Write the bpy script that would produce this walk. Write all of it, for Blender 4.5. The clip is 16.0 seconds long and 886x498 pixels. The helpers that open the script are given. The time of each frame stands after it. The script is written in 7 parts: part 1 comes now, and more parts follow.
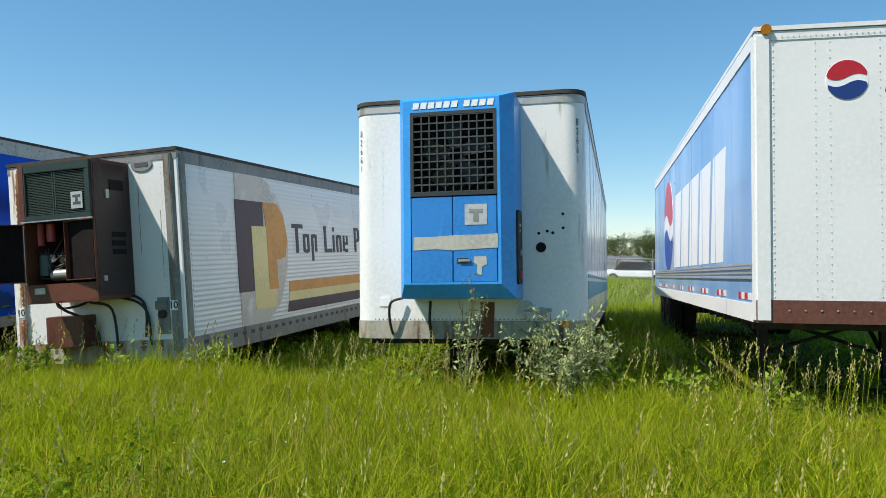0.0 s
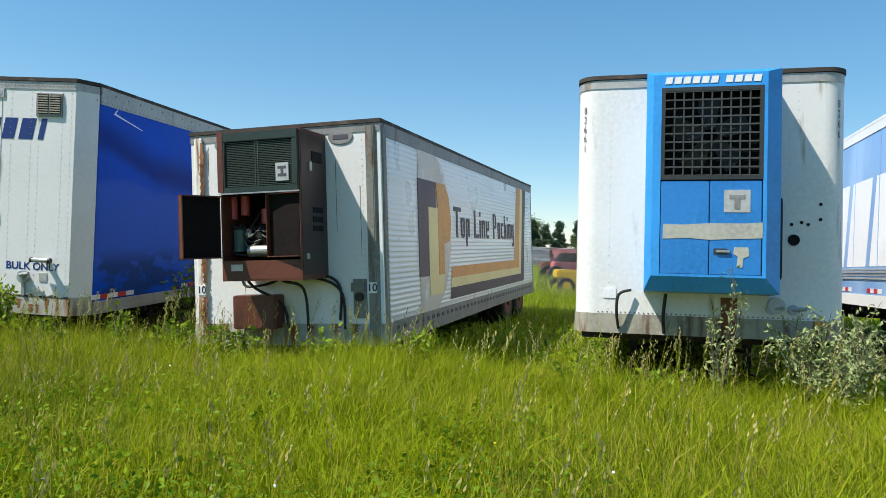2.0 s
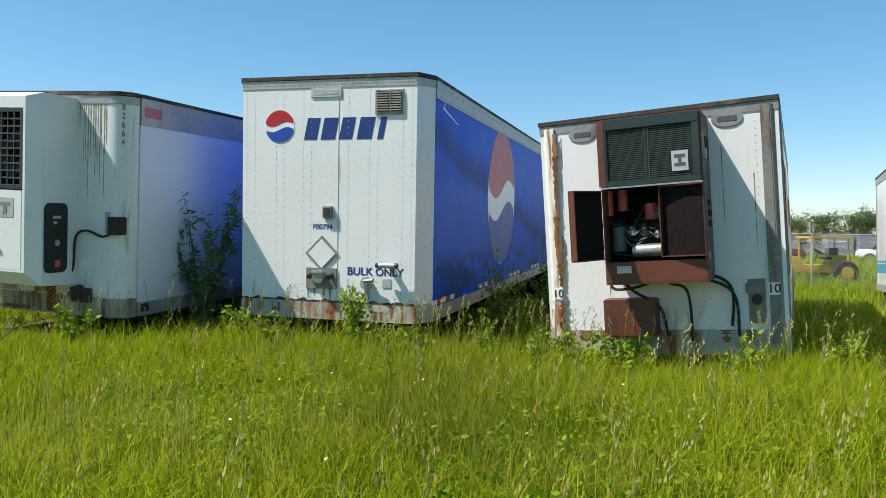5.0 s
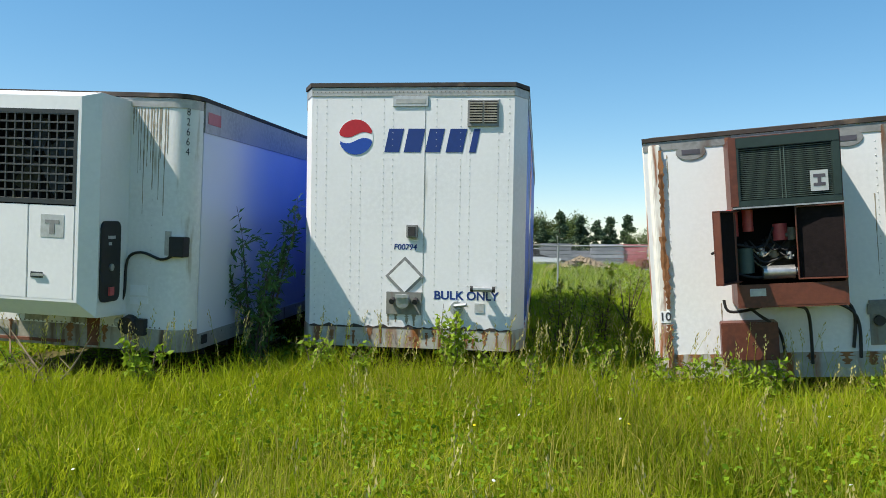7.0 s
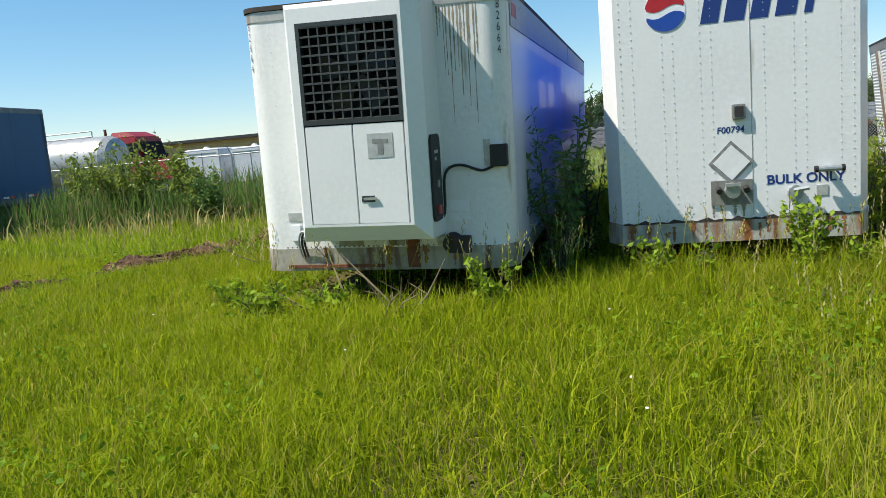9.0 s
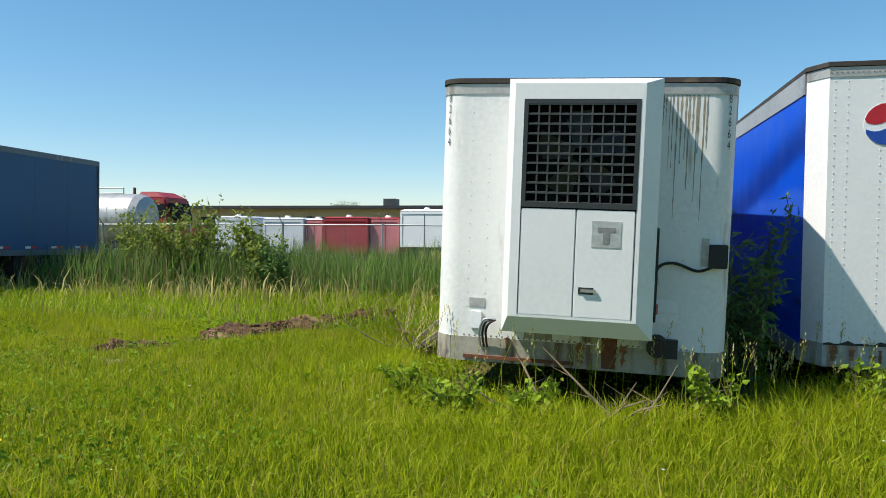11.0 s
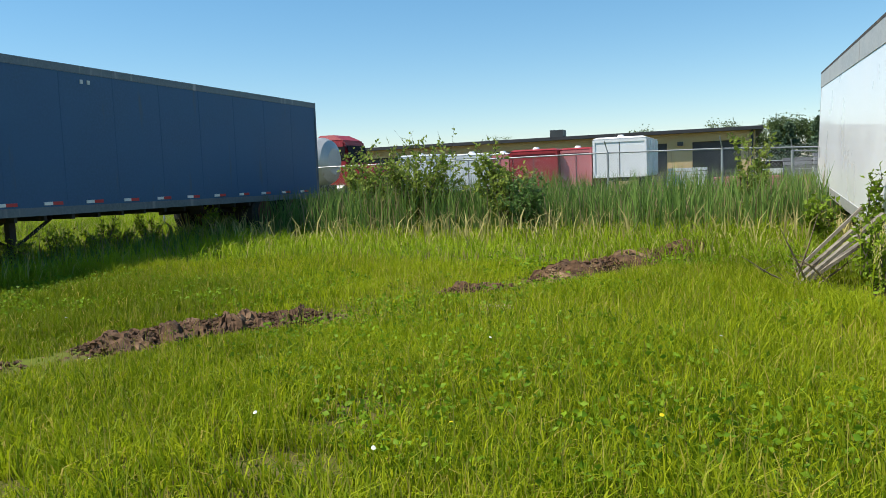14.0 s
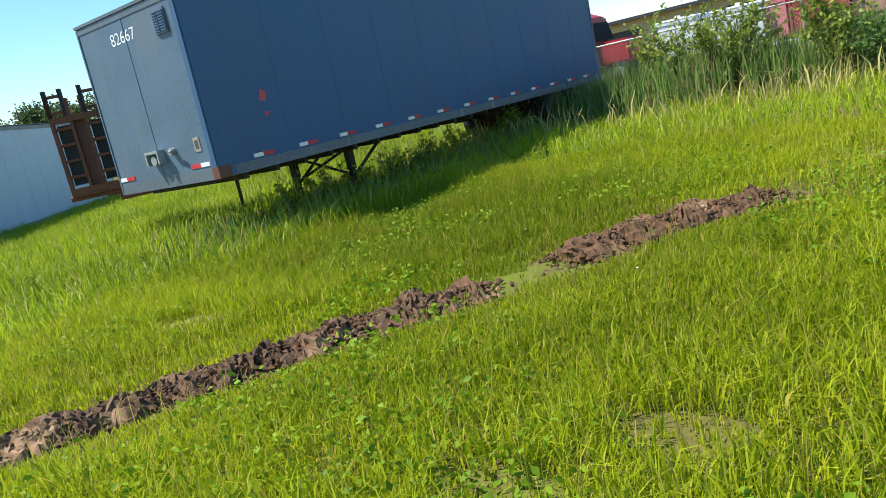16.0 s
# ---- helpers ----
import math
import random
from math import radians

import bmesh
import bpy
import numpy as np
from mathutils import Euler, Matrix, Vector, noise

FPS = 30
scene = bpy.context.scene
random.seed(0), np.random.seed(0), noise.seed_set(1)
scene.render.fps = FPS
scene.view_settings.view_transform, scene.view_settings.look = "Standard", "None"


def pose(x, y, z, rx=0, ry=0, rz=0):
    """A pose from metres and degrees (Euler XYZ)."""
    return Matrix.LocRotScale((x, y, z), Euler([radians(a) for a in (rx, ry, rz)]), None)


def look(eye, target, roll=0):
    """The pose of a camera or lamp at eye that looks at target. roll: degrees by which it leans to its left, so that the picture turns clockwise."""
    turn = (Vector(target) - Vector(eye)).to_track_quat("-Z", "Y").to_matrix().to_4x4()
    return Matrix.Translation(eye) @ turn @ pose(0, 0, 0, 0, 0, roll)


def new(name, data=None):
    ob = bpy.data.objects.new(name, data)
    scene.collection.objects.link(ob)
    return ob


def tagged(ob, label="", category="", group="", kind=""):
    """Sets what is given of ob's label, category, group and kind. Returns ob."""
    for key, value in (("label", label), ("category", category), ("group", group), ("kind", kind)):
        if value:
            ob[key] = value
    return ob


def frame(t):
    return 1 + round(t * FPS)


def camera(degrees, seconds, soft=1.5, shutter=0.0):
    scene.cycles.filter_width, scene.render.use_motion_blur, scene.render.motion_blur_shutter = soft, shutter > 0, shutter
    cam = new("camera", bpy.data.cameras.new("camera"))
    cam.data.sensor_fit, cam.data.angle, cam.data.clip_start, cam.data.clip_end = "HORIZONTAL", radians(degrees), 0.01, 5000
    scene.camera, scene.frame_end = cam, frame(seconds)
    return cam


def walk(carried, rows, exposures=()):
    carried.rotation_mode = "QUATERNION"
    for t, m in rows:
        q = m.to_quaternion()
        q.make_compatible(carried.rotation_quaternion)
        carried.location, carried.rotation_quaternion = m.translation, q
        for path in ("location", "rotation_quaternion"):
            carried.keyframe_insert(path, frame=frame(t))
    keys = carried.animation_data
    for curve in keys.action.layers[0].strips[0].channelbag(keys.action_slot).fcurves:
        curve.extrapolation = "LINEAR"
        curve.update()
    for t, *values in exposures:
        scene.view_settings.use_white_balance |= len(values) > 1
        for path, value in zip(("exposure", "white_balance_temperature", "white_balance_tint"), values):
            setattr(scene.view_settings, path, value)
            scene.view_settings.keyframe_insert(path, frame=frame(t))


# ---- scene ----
cam = camera(60.3, 16.0, 0.85)
PATH = [
    (0, (0.175, 1.628, 1.579), (-0.013, 3.619, 1.608), 0.7),
    (0.5, (-0.315, 1.751, 1.504), (-0.531, 3.738, 1.549), 1.5),
    (1, (-0.854, 1.810, 1.456), (-1.102, 3.794, 1.474), 3.2),
    (1.5, (-1.440, 1.913, 1.458), (-1.732, 3.892, 1.473), 2.9),
    (2, (-2.003, 2.030, 1.462), (-2.257, 4.013, 1.465), 2.8),
    (2.5, (-2.520, 2.101, 1.466), (-2.806, 4.080, 1.459), 2.7),
    (3, (-3.032, 2.137, 1.448), (-3.444, 4.094, 1.437), 3.1),
    (3.5, (-3.415, 2.121, 1.493), (-3.955, 4.046, 1.457), 3.4),
    (4, (-3.775, 2.229, 1.470), (-4.417, 4.122, 1.413), 1.6),
    (4.2, (-3.966, 2.259, 1.467), (-4.626, 4.145, 1.407), 1.7),
    (6.3, (-6.504, 2.413, 1.469), (-6.810, 4.389, 1.472), 0.1),
    (6.5, (-6.730, 2.442, 1.484), (-7.031, 4.419, 1.485), 0.3),
    (7, (-7.241, 2.424, 1.528), (-7.500, 4.407, 1.527), 0.9),
    (7.5, (-7.865, 2.498, 1.557), (-8.156, 4.475, 1.477), -1.5),
    (8, (-8.546, 2.545, 1.597), (-8.926, 4.503, 1.456), -3.7),
    (8.5, (-9.119, 2.592, 1.620), (-9.597, 4.521, 1.396), -4.7),
    (8.7, (-9.332, 2.603, 1.622), (-9.822, 4.522, 1.344), -5.4),
    (10.8, (-11.428, 2.697, 1.672), (-11.885, 4.644, 1.632), 0.6),
    (11, (-11.628, 2.726, 1.668), (-12.076, 4.675, 1.632), 0.4),
    (11.5, (-12.182, 2.831, 1.677), (-12.626, 4.781, 1.678), -0.7),
    (12, (-12.716, 2.858, 1.697), (-13.250, 4.785, 1.763), -0.7),
    (12.5, (-13.229, 2.961, 1.649), (-13.785, 4.881, 1.716), -0.2),
    (13, (-13.737, 3.026, 1.546), (-14.292, 4.941, 1.390), -0.2),
    (13.5, (-14.192, 3.086, 1.528), (-14.801, 4.977, 1.294), -0.8),
    (14, (-14.604, 3.019, 1.573), (-15.363, 4.859, 1.378), -2.4),
    (14.5, (-15.089, 2.872, 1.642), (-15.974, 4.657, 1.471), -2.4),
    (15, (-15.614, 2.795, 1.674), (-16.681, 4.485, 1.592), -3.4),
    (15.2, (-15.824, 2.761, 1.690), (-16.941, 4.415, 1.556), -4.4),
    (15.5, (-16.143, 2.711, 1.705), (-17.300, 4.305, 1.355), -6.8),
    (16, (-16.650, 2.661, 1.710), (-17.910, 4.162, 1.311), -12.6),
]
walk(cam, [(t, look(eye, target, roll)) for t, eye, target, roll in PATH],
     [(0, 0.44, 6650, 9.5), (3.5, 0.54, 6650, 9.5), (8, 0.52, 6650, 10), (11, 0.44, 6650, 10), (13, 0.44, 6650, 10), (14, 0.46, 6600, 10), (15.0, 0.62, 6600, 10.5), (15.4, 0.72, 6600, 11), (16, 0.98, 6600, 11)])

# ---- world, sun, exposure ----
SUN_TRAVEL = Vector((1.0, 0.54, -1.57)).normalized()
sun_from = -SUN_TRAVEL
world = bpy.data.worlds.new("sky_world")
scene.world = world
world.use_nodes = True
wn = world.node_tree.nodes
sky = wn.new("ShaderNodeTexSky")
sky.sky_type = "NISHITA"
sky.sun_disc = False
sky.sun_elevation = math.asin(sun_from.z)
sky.sun_rotation = math.atan2(sun_from.x, sun_from.y)
sky.air_density, sky.dust_density, sky.ozone_density = 1.0, 0.02, 5.0
wn["Background"].inputs[1].default_value = 0.15
tone = wn.new("ShaderNodeHueSaturation")
tone.inputs["Hue"].default_value, tone.inputs["Saturation"].default_value = 0.492, 1.3
haze = wn.new("ShaderNodeGamma")
haze.inputs["Gamma"].default_value = 0.8
world.node_tree.links.new(sky.outputs[0], haze.inputs["Color"])
world.node_tree.links.new(haze.outputs[0], tone.inputs["Color"])
world.node_tree.links.new(tone.outputs[0], wn["Background"].inputs[0])
sun_data = bpy.data.lights.new("sun", "SUN")
sun_data.energy, sun_data.angle, sun_data.color = 5.0, radians(0.53), (1.0, 0.95, 0.87)
sun = new("sun", sun_data)
sun.matrix_world = look((0, 0, 60), Vector((0, 0, 60)) + SUN_TRAVEL)


# ---- materials ----
def node(nt, kind, **inputs):
    n = nt.nodes.new(kind)
    for k, v in inputs.items():
        n.inputs[k.replace("_", " ")].default_value = v
    return n


def rgba(c):
    return (c[0], c[1], c[2], 1.0)


def mixer(nt, fac, a, b):
    m = nt.nodes.new("ShaderNodeMix")
    m.data_type = "RGBA"
    for sock, val in ((m.inputs[0], fac), (m.inputs[6], a), (m.inputs[7], b)):
        if isinstance(val, bpy.types.NodeSocket):
            nt.links.new(val, sock)
        else:
            sock.default_value = val if isinstance(val, (int, float)) else rgba(val)
    return m.outputs[2]


def ramp(nt, fac, lo, hi):
    r = nt.nodes.new("ShaderNodeMapRange")
    r.interpolation_type = "SMOOTHSTEP"
    nt.links.new(fac, r.inputs[0])
    r.inputs[1].default_value, r.inputs[2].default_value = lo, hi
    return r.outputs[0]


def noise_at(nt, coords, scale, detail=4.0, stretch=(1, 1, 1), shift=(0, 0, 0)):
    mp = nt.nodes.new("ShaderNodeMapping")
    mp.inputs["Scale"].default_value = stretch
    mp.inputs["Location"].default_value = shift
    nt.links.new(coords, mp.inputs[0])
    n = node(nt, "ShaderNodeTexNoise", Scale=scale, Detail=detail)
    nt.links.new(mp.outputs[0], n.inputs["Vector"])
    return n.outputs["Fac"]


def start(name):
    m = bpy.data.materials.new(name)
    m.use_nodes = True
    nt = m.node_tree
    tc = nt.nodes.new("ShaderNodeTexCoord")
    return m, nt, nt.nodes["Principled BSDF"], tc.outputs["Object"]


def surface(name, base, rough=0.5, metal=0.0, var=0.12, scale=1.6, stain=None, amount=0.5, streak=True,
            bump=0.15, grain=45.0, per_object=0.0, coat=0.0, extra=None, spots=3.0, spec=0.5):
    """A weathered surface: two scales of tone, stains or runs of another colour, fine relief."""
    m, nt, bsdf, co = start(name)
    dark = tuple(c * (1 - var) for c in base)
    big = noise_at(nt, co, scale, 5.0)
    col = mixer(nt, ramp(nt, big, 0.35, 0.65), dark, base)
    fine = noise_at(nt, co, grain * 0.5, 3.0)
    col = mixer(nt, ramp(nt, fine, 0.3, 0.8), col, tuple(min(1, c * (1 + var * 0.4)) for c in base))
    if stain:
        st = noise_at(nt, co, spots, 7.0, (1.6, 1.6, 0.22) if streak else (1, 1, 1), (3.1, 1.7, 0.4))
        col = mixer(nt, ramp(nt, st, 0.72 - amount * 0.3, 0.86 - amount * 0.22), col, stain)
    if extra:
        col = extra(nt, co, col)
    if per_object:
        info = nt.nodes.new("ShaderNodeObjectInfo")
        hv = node(nt, "ShaderNodeHueSaturation")
        mr = nt.nodes.new("ShaderNodeMapRange")
        nt.links.new(info.outputs["Random"], mr.inputs[0])
        mr.inputs[3].default_value, mr.inputs[4].default_value = 1 - per_object, 1 + per_object
        nt.links.new(mr.outputs[0], hv.inputs["Value"])
        nt.links.new(col, hv.inputs["Color"])
        col = hv.outputs[0]
    nt.links.new(col, bsdf.inputs["Base Color"])
    rr = nt.nodes.new("ShaderNodeMapRange")
    nt.links.new(big, rr.inputs[0])
    rr.inputs[3].default_value, rr.inputs[4].default_value = max(0.05, rough - 0.12), min(1, rough + 0.12)
    nt.links.new(rr.outputs[0], bsdf.inputs["Roughness"])
    bsdf.inputs["Metallic"].default_value = metal
    bsdf.inputs["Specular IOR Level"].default_value = spec
    bsdf.inputs["Coat Weight"].default_value = coat
    b = node(nt, "ShaderNodeBump", Strength=bump, Distance=0.01)
    relief = nt.nodes.new("ShaderNodeMath")
    relief.operation = "MULTIPLY_ADD"
    nt.links.new(noise_at(nt, co, 3.2, 2.0), relief.inputs[0])
    relief.inputs[1].default_value = 3.0
    nt.links.new(noise_at(nt, co, grain, 4.0), relief.inputs[2])
    nt.links.new(relief.outputs[0], b.inputs["Height"])
    nt.links.new(b.outputs[0], bsdf.inputs["Normal"])
    return m


def foliage(name, a, b, dry=None, dry_amount=0.25, glow=0.35, rough=0.55, patch=0.35):
    """Leaves and blades: colour by leaf and by patch, part of the light goes through."""
    m, nt, bsdf, co = start(name)
    geo = nt.nodes.new("ShaderNodeNewGeometry")
    rnd = geo.outputs["Random Per Island"]
    col = mixer(nt, rnd, a, b)
    pt = noise_at(nt, geo.outputs["Position"], patch, 4.0)
    col = mixer(nt, ramp(nt, pt, 0.35, 0.68), col, tuple(0.5 * (x * 1.25 + y) for x, y in zip(b, a)))
    big = noise_at(nt, geo.outputs["Position"], patch * 0.45, 3.0, shift=(7.0, 2.0, 0.0))
    col = mixer(nt, ramp(nt, big, 0.5, 0.66), col, tuple(0.55 * x + 0.25 * y for x, y in zip(a, b)))
    if dry:
        mul = nt.nodes.new("ShaderNodeMath")
        mul.operation = "MULTIPLY"
        nt.links.new(rnd, mul.inputs[0])
        mul.inputs[1].default_value = 7.31
        fr = nt.nodes.new("ShaderNodeMath")
        fr.operation = "FRACT"
        nt.links.new(mul.outputs[0], fr.inputs[0])
        col = mixer(nt, ramp(nt, fr.outputs[0], 1 - dry_amount, 1 - dry_amount * 0.8), col, dry)
    nt.links.new(col, bsdf.inputs["Base Color"])
    bsdf.inputs["Roughness"].default_value = rough
    bsdf.inputs["Specular IOR Level"].default_value = 0.12
    tr = nt.nodes.new("ShaderNodeBsdfTranslucent")
    nt.links.new(col, tr.inputs["Color"])
    mx = nt.nodes.new("ShaderNodeMixShader")
    mx.inputs[0].default_value = glow
    nt.links.new(bsdf.outputs[0], mx.inputs[1])
    nt.links.new(tr.outputs[0], mx.inputs[2])
    nt.links.new(mx.outputs[0], nt.nodes["Material Output"].inputs[0])
    return m


GREY_RUN = (0.36, 0.35, 0.30)
RUST = (0.16, 0.055, 0.02)
M_white = surface("white_painted_aluminium", (0.74, 0.74, 0.73), 0.42, var=0.07, stain=(0.4, 0.38, 0.32), amount=0.3, bump=0.08, scale=0.9, spots=4.0)
M_white_side = surface("glossy_white_side_skin", (0.76, 0.76, 0.76), 0.3, var=0.05, stain=(0.6, 0.58, 0.53), amount=0.2, bump=0.05, coat=0.35, scale=0.7)
M_white_old = surface("chalky_white_panel", (0.73, 0.73, 0.71), 0.5, var=0.09, stain=(0.3, 0.24, 0.14), amount=0.42, bump=0.08, scale=1.1, spots=5.0)
M_white_rust = surface("rusty_white_post", (0.72, 0.7, 0.63), 0.6, var=0.15, spots=8.0, stain=(0.25, 0.085, 0.025), amount=0.85, bump=0.3, grain=25)
M_white_unit = surface("white_moulded_housing", (0.75, 0.75, 0.74), 0.35, var=0.05, stain=(0.5, 0.48, 0.4), amount=0.15, bump=0.03, coat=0.2)
M_blue_unit = surface("faded_blue_housing", (0.03, 0.3, 0.76), 0.4, var=0.16, stain=(0.09, 0.36, 0.72), amount=0.35, bump=0.05, coat=0.15)
M_blue_deep = surface("deeper_blue_door", (0.02, 0.2, 0.56), 0.42, var=0.2, stain=(0.08, 0.33, 0.68), amount=0.3, bump=0.05)
M_brown_unit = surface("brown_painted_steel", (0.12, 0.034, 0.018), 0.5, var=0.3, stain=(0.03, 0.015, 0.012), amount=0.4, bump=0.15)
M_brown_dark = surface("dark_brown_side", (0.035, 0.014, 0.012), 0.45, var=0.3, stain=(0.09, 0.03, 0.02), amount=0.3)
M_black = surface("black_rubber", (0.012, 0.012, 0.012), 0.6, var=0.3, bump=0.1)
M_lining = surface("black_foam_lining", (0.013, 0.009, 0.009), 0.9, var=0.4, bump=0.2, spec=0.15)
M_dark = surface("dark_chassis_steel", (0.028, 0.026, 0.025), 0.75, var=0.4, stain=(0.09, 0.045, 0.025), amount=0.5, bump=0.3)
# Near-black sheets and discs: unit insides, vents, holes, vehicle windows.
M_inside = surface("near_black_inside", (0.008, 0.008, 0.009), 0.7, var=0.4, spec=0.2)
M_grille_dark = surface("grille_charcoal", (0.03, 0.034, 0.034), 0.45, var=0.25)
M_grille_bar = surface("grille_bar_grey", (0.05, 0.054, 0.052), 0.42, var=0.3, stain=(0.22, 0.2, 0.12), amount=0.3, streak=False)
M_grille_green = surface("grille_green_black", (0.02, 0.036, 0.03), 0.4, var=0.3)
M_grille_fin = surface("louvre_fin_green", (0.07, 0.1, 0.085), 0.4, var=0.3)
M_roof_dark = surface("tarred_roof_edge", (0.045, 0.035, 0.028), 0.8, var=0.4, spots=4.0, stain=(0.14, 0.1, 0.07), amount=0.5, streak=False, bump=0.5, grain=20)
M_rail = surface("weathered_aluminium_rail", (0.42, 0.41, 0.38), 0.45, metal=0.35, var=0.25, stain=(0.2, 0.13, 0.08), amount=0.45, bump=0.15)
M_rail_grey = surface("dull_grey_rail", (0.25, 0.25, 0.24), 0.6, metal=0.2, var=0.3, stain=(0.12, 0.07, 0.045), amount=0.5, bump=0.2)
M_sill = surface("grimy_white_sill", (0.33, 0.31, 0.25), 0.6, var=0.3, spots=6.0, stain=(0.12, 0.07, 0.04), amount=0.75, bump=0.2, scale=3)
M_sill_rust = surface("peeling_rusty_sill", (0.42, 0.42, 0.37), 0.7, var=0.25, spots=5.0, stain=(0.26, 0.09, 0.02), amount=0.95, bump=0.4, grain=22)
M_rust = surface("rusted_steel", (0.17, 0.06, 0.028), 0.8, var=0.4, stain=(0.07, 0.028, 0.016), amount=0.6, bump=0.4, grain=30)
M_rust_bumper = surface("brown_rusted_bumper", (0.13, 0.045, 0.028), 0.65, var=0.3, stain=(0.3, 0.2, 0.15), amount=0.3, bump=0.2)
M_post_grey = surface("grey_corner_post", (0.2, 0.2, 0.175), 0.6, var=0.3, spots=7.0, stain=(0.15, 0.075, 0.04), amount=0.6, bump=0.2)
M_rivet = surface("rivet_head", (0.6, 0.6, 0.58), 0.4, metal=0.2, var=0.2)
M_rivet_dark = surface("dark_rivet_head", (0.2, 0.18, 0.16), 0.6, var=0.2)
M_timber = surface("weathered_grey_timber", (0.22, 0.19, 0.14), 0.9, var=0.4, stain=(0.08, 0.065, 0.045), amount=0.75, bump=0.4, grain=35)
M_rust_run = surface("orange_rust_run", (0.27, 0.12, 0.045), 0.8, var=0.5, spots=9.0, stain=(0.14, 0.05, 0.02), amount=0.8, bump=0.4, grain=40)
M_grime_run = surface("brown_grime_run", (0.3, 0.26, 0.19), 0.75, var=0.4, spots=6.0, stain=(0.2, 0.14, 0.08), amount=0.6, bump=0.2, grain=30)
M_decal_blue = surface("decal_blue", (0.01, 0.036, 0.18), 0.4, var=0.15)
M_decal_red = surface("decal_red", (0.44, 0.012, 0.02), 0.4, var=0.12)
M_decal_pink = surface("faded_decal_red", (0.52, 0.09, 0.13), 0.45, var=0.12)
M_decal_white = surface("decal_white", (0.78, 0.79, 0.8), 0.4, var=0.05)
M_decal_mid = surface("decal_mid_blue", (0.01, 0.06, 0.34), 0.4, var=0.12)
M_ink = surface("faded_black_lettering", (0.035, 0.035, 0.045), 0.55, var=0.2)
M_ink_grey = surface("worn_charcoal_lettering", (0.075, 0.07, 0.085), 0.6, var=0.3)
M_brown_decal = surface("brown_print", (0.085, 0.055, 0.07), 0.55, var=0.25)
M_orange_decal = surface("orange_print", (0.66, 0.32, 0.09), 0.55, var=0.2)
M_yellow_decal = surface("cream_yellow_print", (0.78, 0.66, 0.32), 0.55, var=0.12)
M_peach_decal = surface("faded_tan_print", (0.6, 0.55, 0.49), 0.5, var=0.2, stain=(0.72, 0.72, 0.72), amount=0.6, streak=False)
M_timber_print = surface("worn_brown_print", (0.24, 0.18, 0.12), 0.6, var=0.3, spots=9.0, stain=(0.7, 0.69, 0.66), amount=0.5, streak=False)
M_cream_print = surface("bleached_cream_print", (0.74, 0.7, 0.58), 0.55, var=0.1)
M_worn_print = surface("flaking_grey_print", (0.3, 0.3, 0.31), 0.6, var=0.3, spots=12.0, stain=(0.74, 0.74, 0.74), amount=0.6)
M_tape_red = surface("reflective_tape_red", (0.5, 0.02, 0.03), 0.35, var=0.1)
M_tape_white = surface("reflective_tape_white", (0.75, 0.76, 0.76), 0.3, var=0.08)
M_silver = surface("silver_sticker", (0.5, 0.51, 0.5), 0.4, metal=0.3, var=0.2, stain=(0.25, 0.25, 0.25), amount=0.4, streak=False)
M_scraped = surface("scraped_bare_patch", (0.42, 0.42, 0.37), 0.6, var=0.25, stain=(0.2, 0.3, 0.42), amount=0.3, streak=False)
M_steel = surface("bare_steel", (0.45, 0.45, 0.44), 0.35, metal=0.7, var=0.25)
M_galv = surface("galvanised_steel", (0.38, 0.4, 0.4), 0.5, metal=0.5, var=0.2)
M_amber = surface("amber_lens", (0.6, 0.22, 0.02), 0.3, var=0.1)
M_teal_stripe = surface("teal_stripe", (0.07, 0.3, 0.42), 0.5, var=0.15)
M_tyre = surface("old_tyre_rubber", (0.02, 0.02, 0.019), 0.85, var=0.3, stain=(0.07, 0.06, 0.045), amount=0.4, streak=False)
M_red_part = surface("red_filter_can", (0.55, 0.09, 0.09), 0.45, var=0.2)
M_green_part = surface("green_grey_canister", (0.06, 0.1, 0.085), 0.45, var=0.2)
M_navy = surface("slate_blue_panel", (0.029, 0.095, 0.205), 0.6, var=0.14, stain=(0.05, 0.09, 0.14), amount=0.3, bump=0.08, scale=0.6)
M_slate = surface("slate_front_panel", (0.085, 0.14, 0.2), 0.5, var=0.22, spots=2.0, stain=(0.12, 0.155, 0.185), amount=0.5, bump=0.1)
M_navy_rail = surface("slate_blue_rail", (0.12, 0.15, 0.18), 0.5, metal=0.2, var=0.25, stain=(0.3, 0.3, 0.3), amount=0.4)
M_red_paint = surface("red_truck_paint", (0.3, 0.018, 0.025), 0.5, var=0.2, stain=(0.5, 0.12, 0.11), amount=0.35)
M_pink_paint = surface("sun_bleached_red_paint", (0.5, 0.16, 0.17), 0.6, var=0.15, stain=(0.4, 0.05, 0.06), amount=0.5)
M_pale_paint = surface("pale_grey_truck_paint", (0.55, 0.58, 0.62), 0.5, var=0.12, stain=(0.4, 0.4, 0.38), amount=0.3)
M_tank = surface("dull_tank_aluminium", (0.42, 0.42, 0.41), 0.42, metal=0.4, var=0.15, stain=(0.3, 0.26, 0.2), amount=0.4)
M_tan_wall = surface("tan_rendered_wall", (0.56, 0.41, 0.2), 0.8, var=0.1, stain=(0.3, 0.2, 0.1), amount=0.3, bump=0.2)
M_door_grey = surface("dark_grey_shutter", (0.055, 0.055, 0.06), 0.6, var=0.2)
M_fascia = surface("black_roof_fascia", (0.03, 0.03, 0.032), 0.6, var=0.2)
M_trailer_pale = surface("pale_blue_grey_panel", (0.45, 0.52, 0.62), 0.5, var=0.08, stain=(0.36, 0.4, 0.46), amount=0.3)
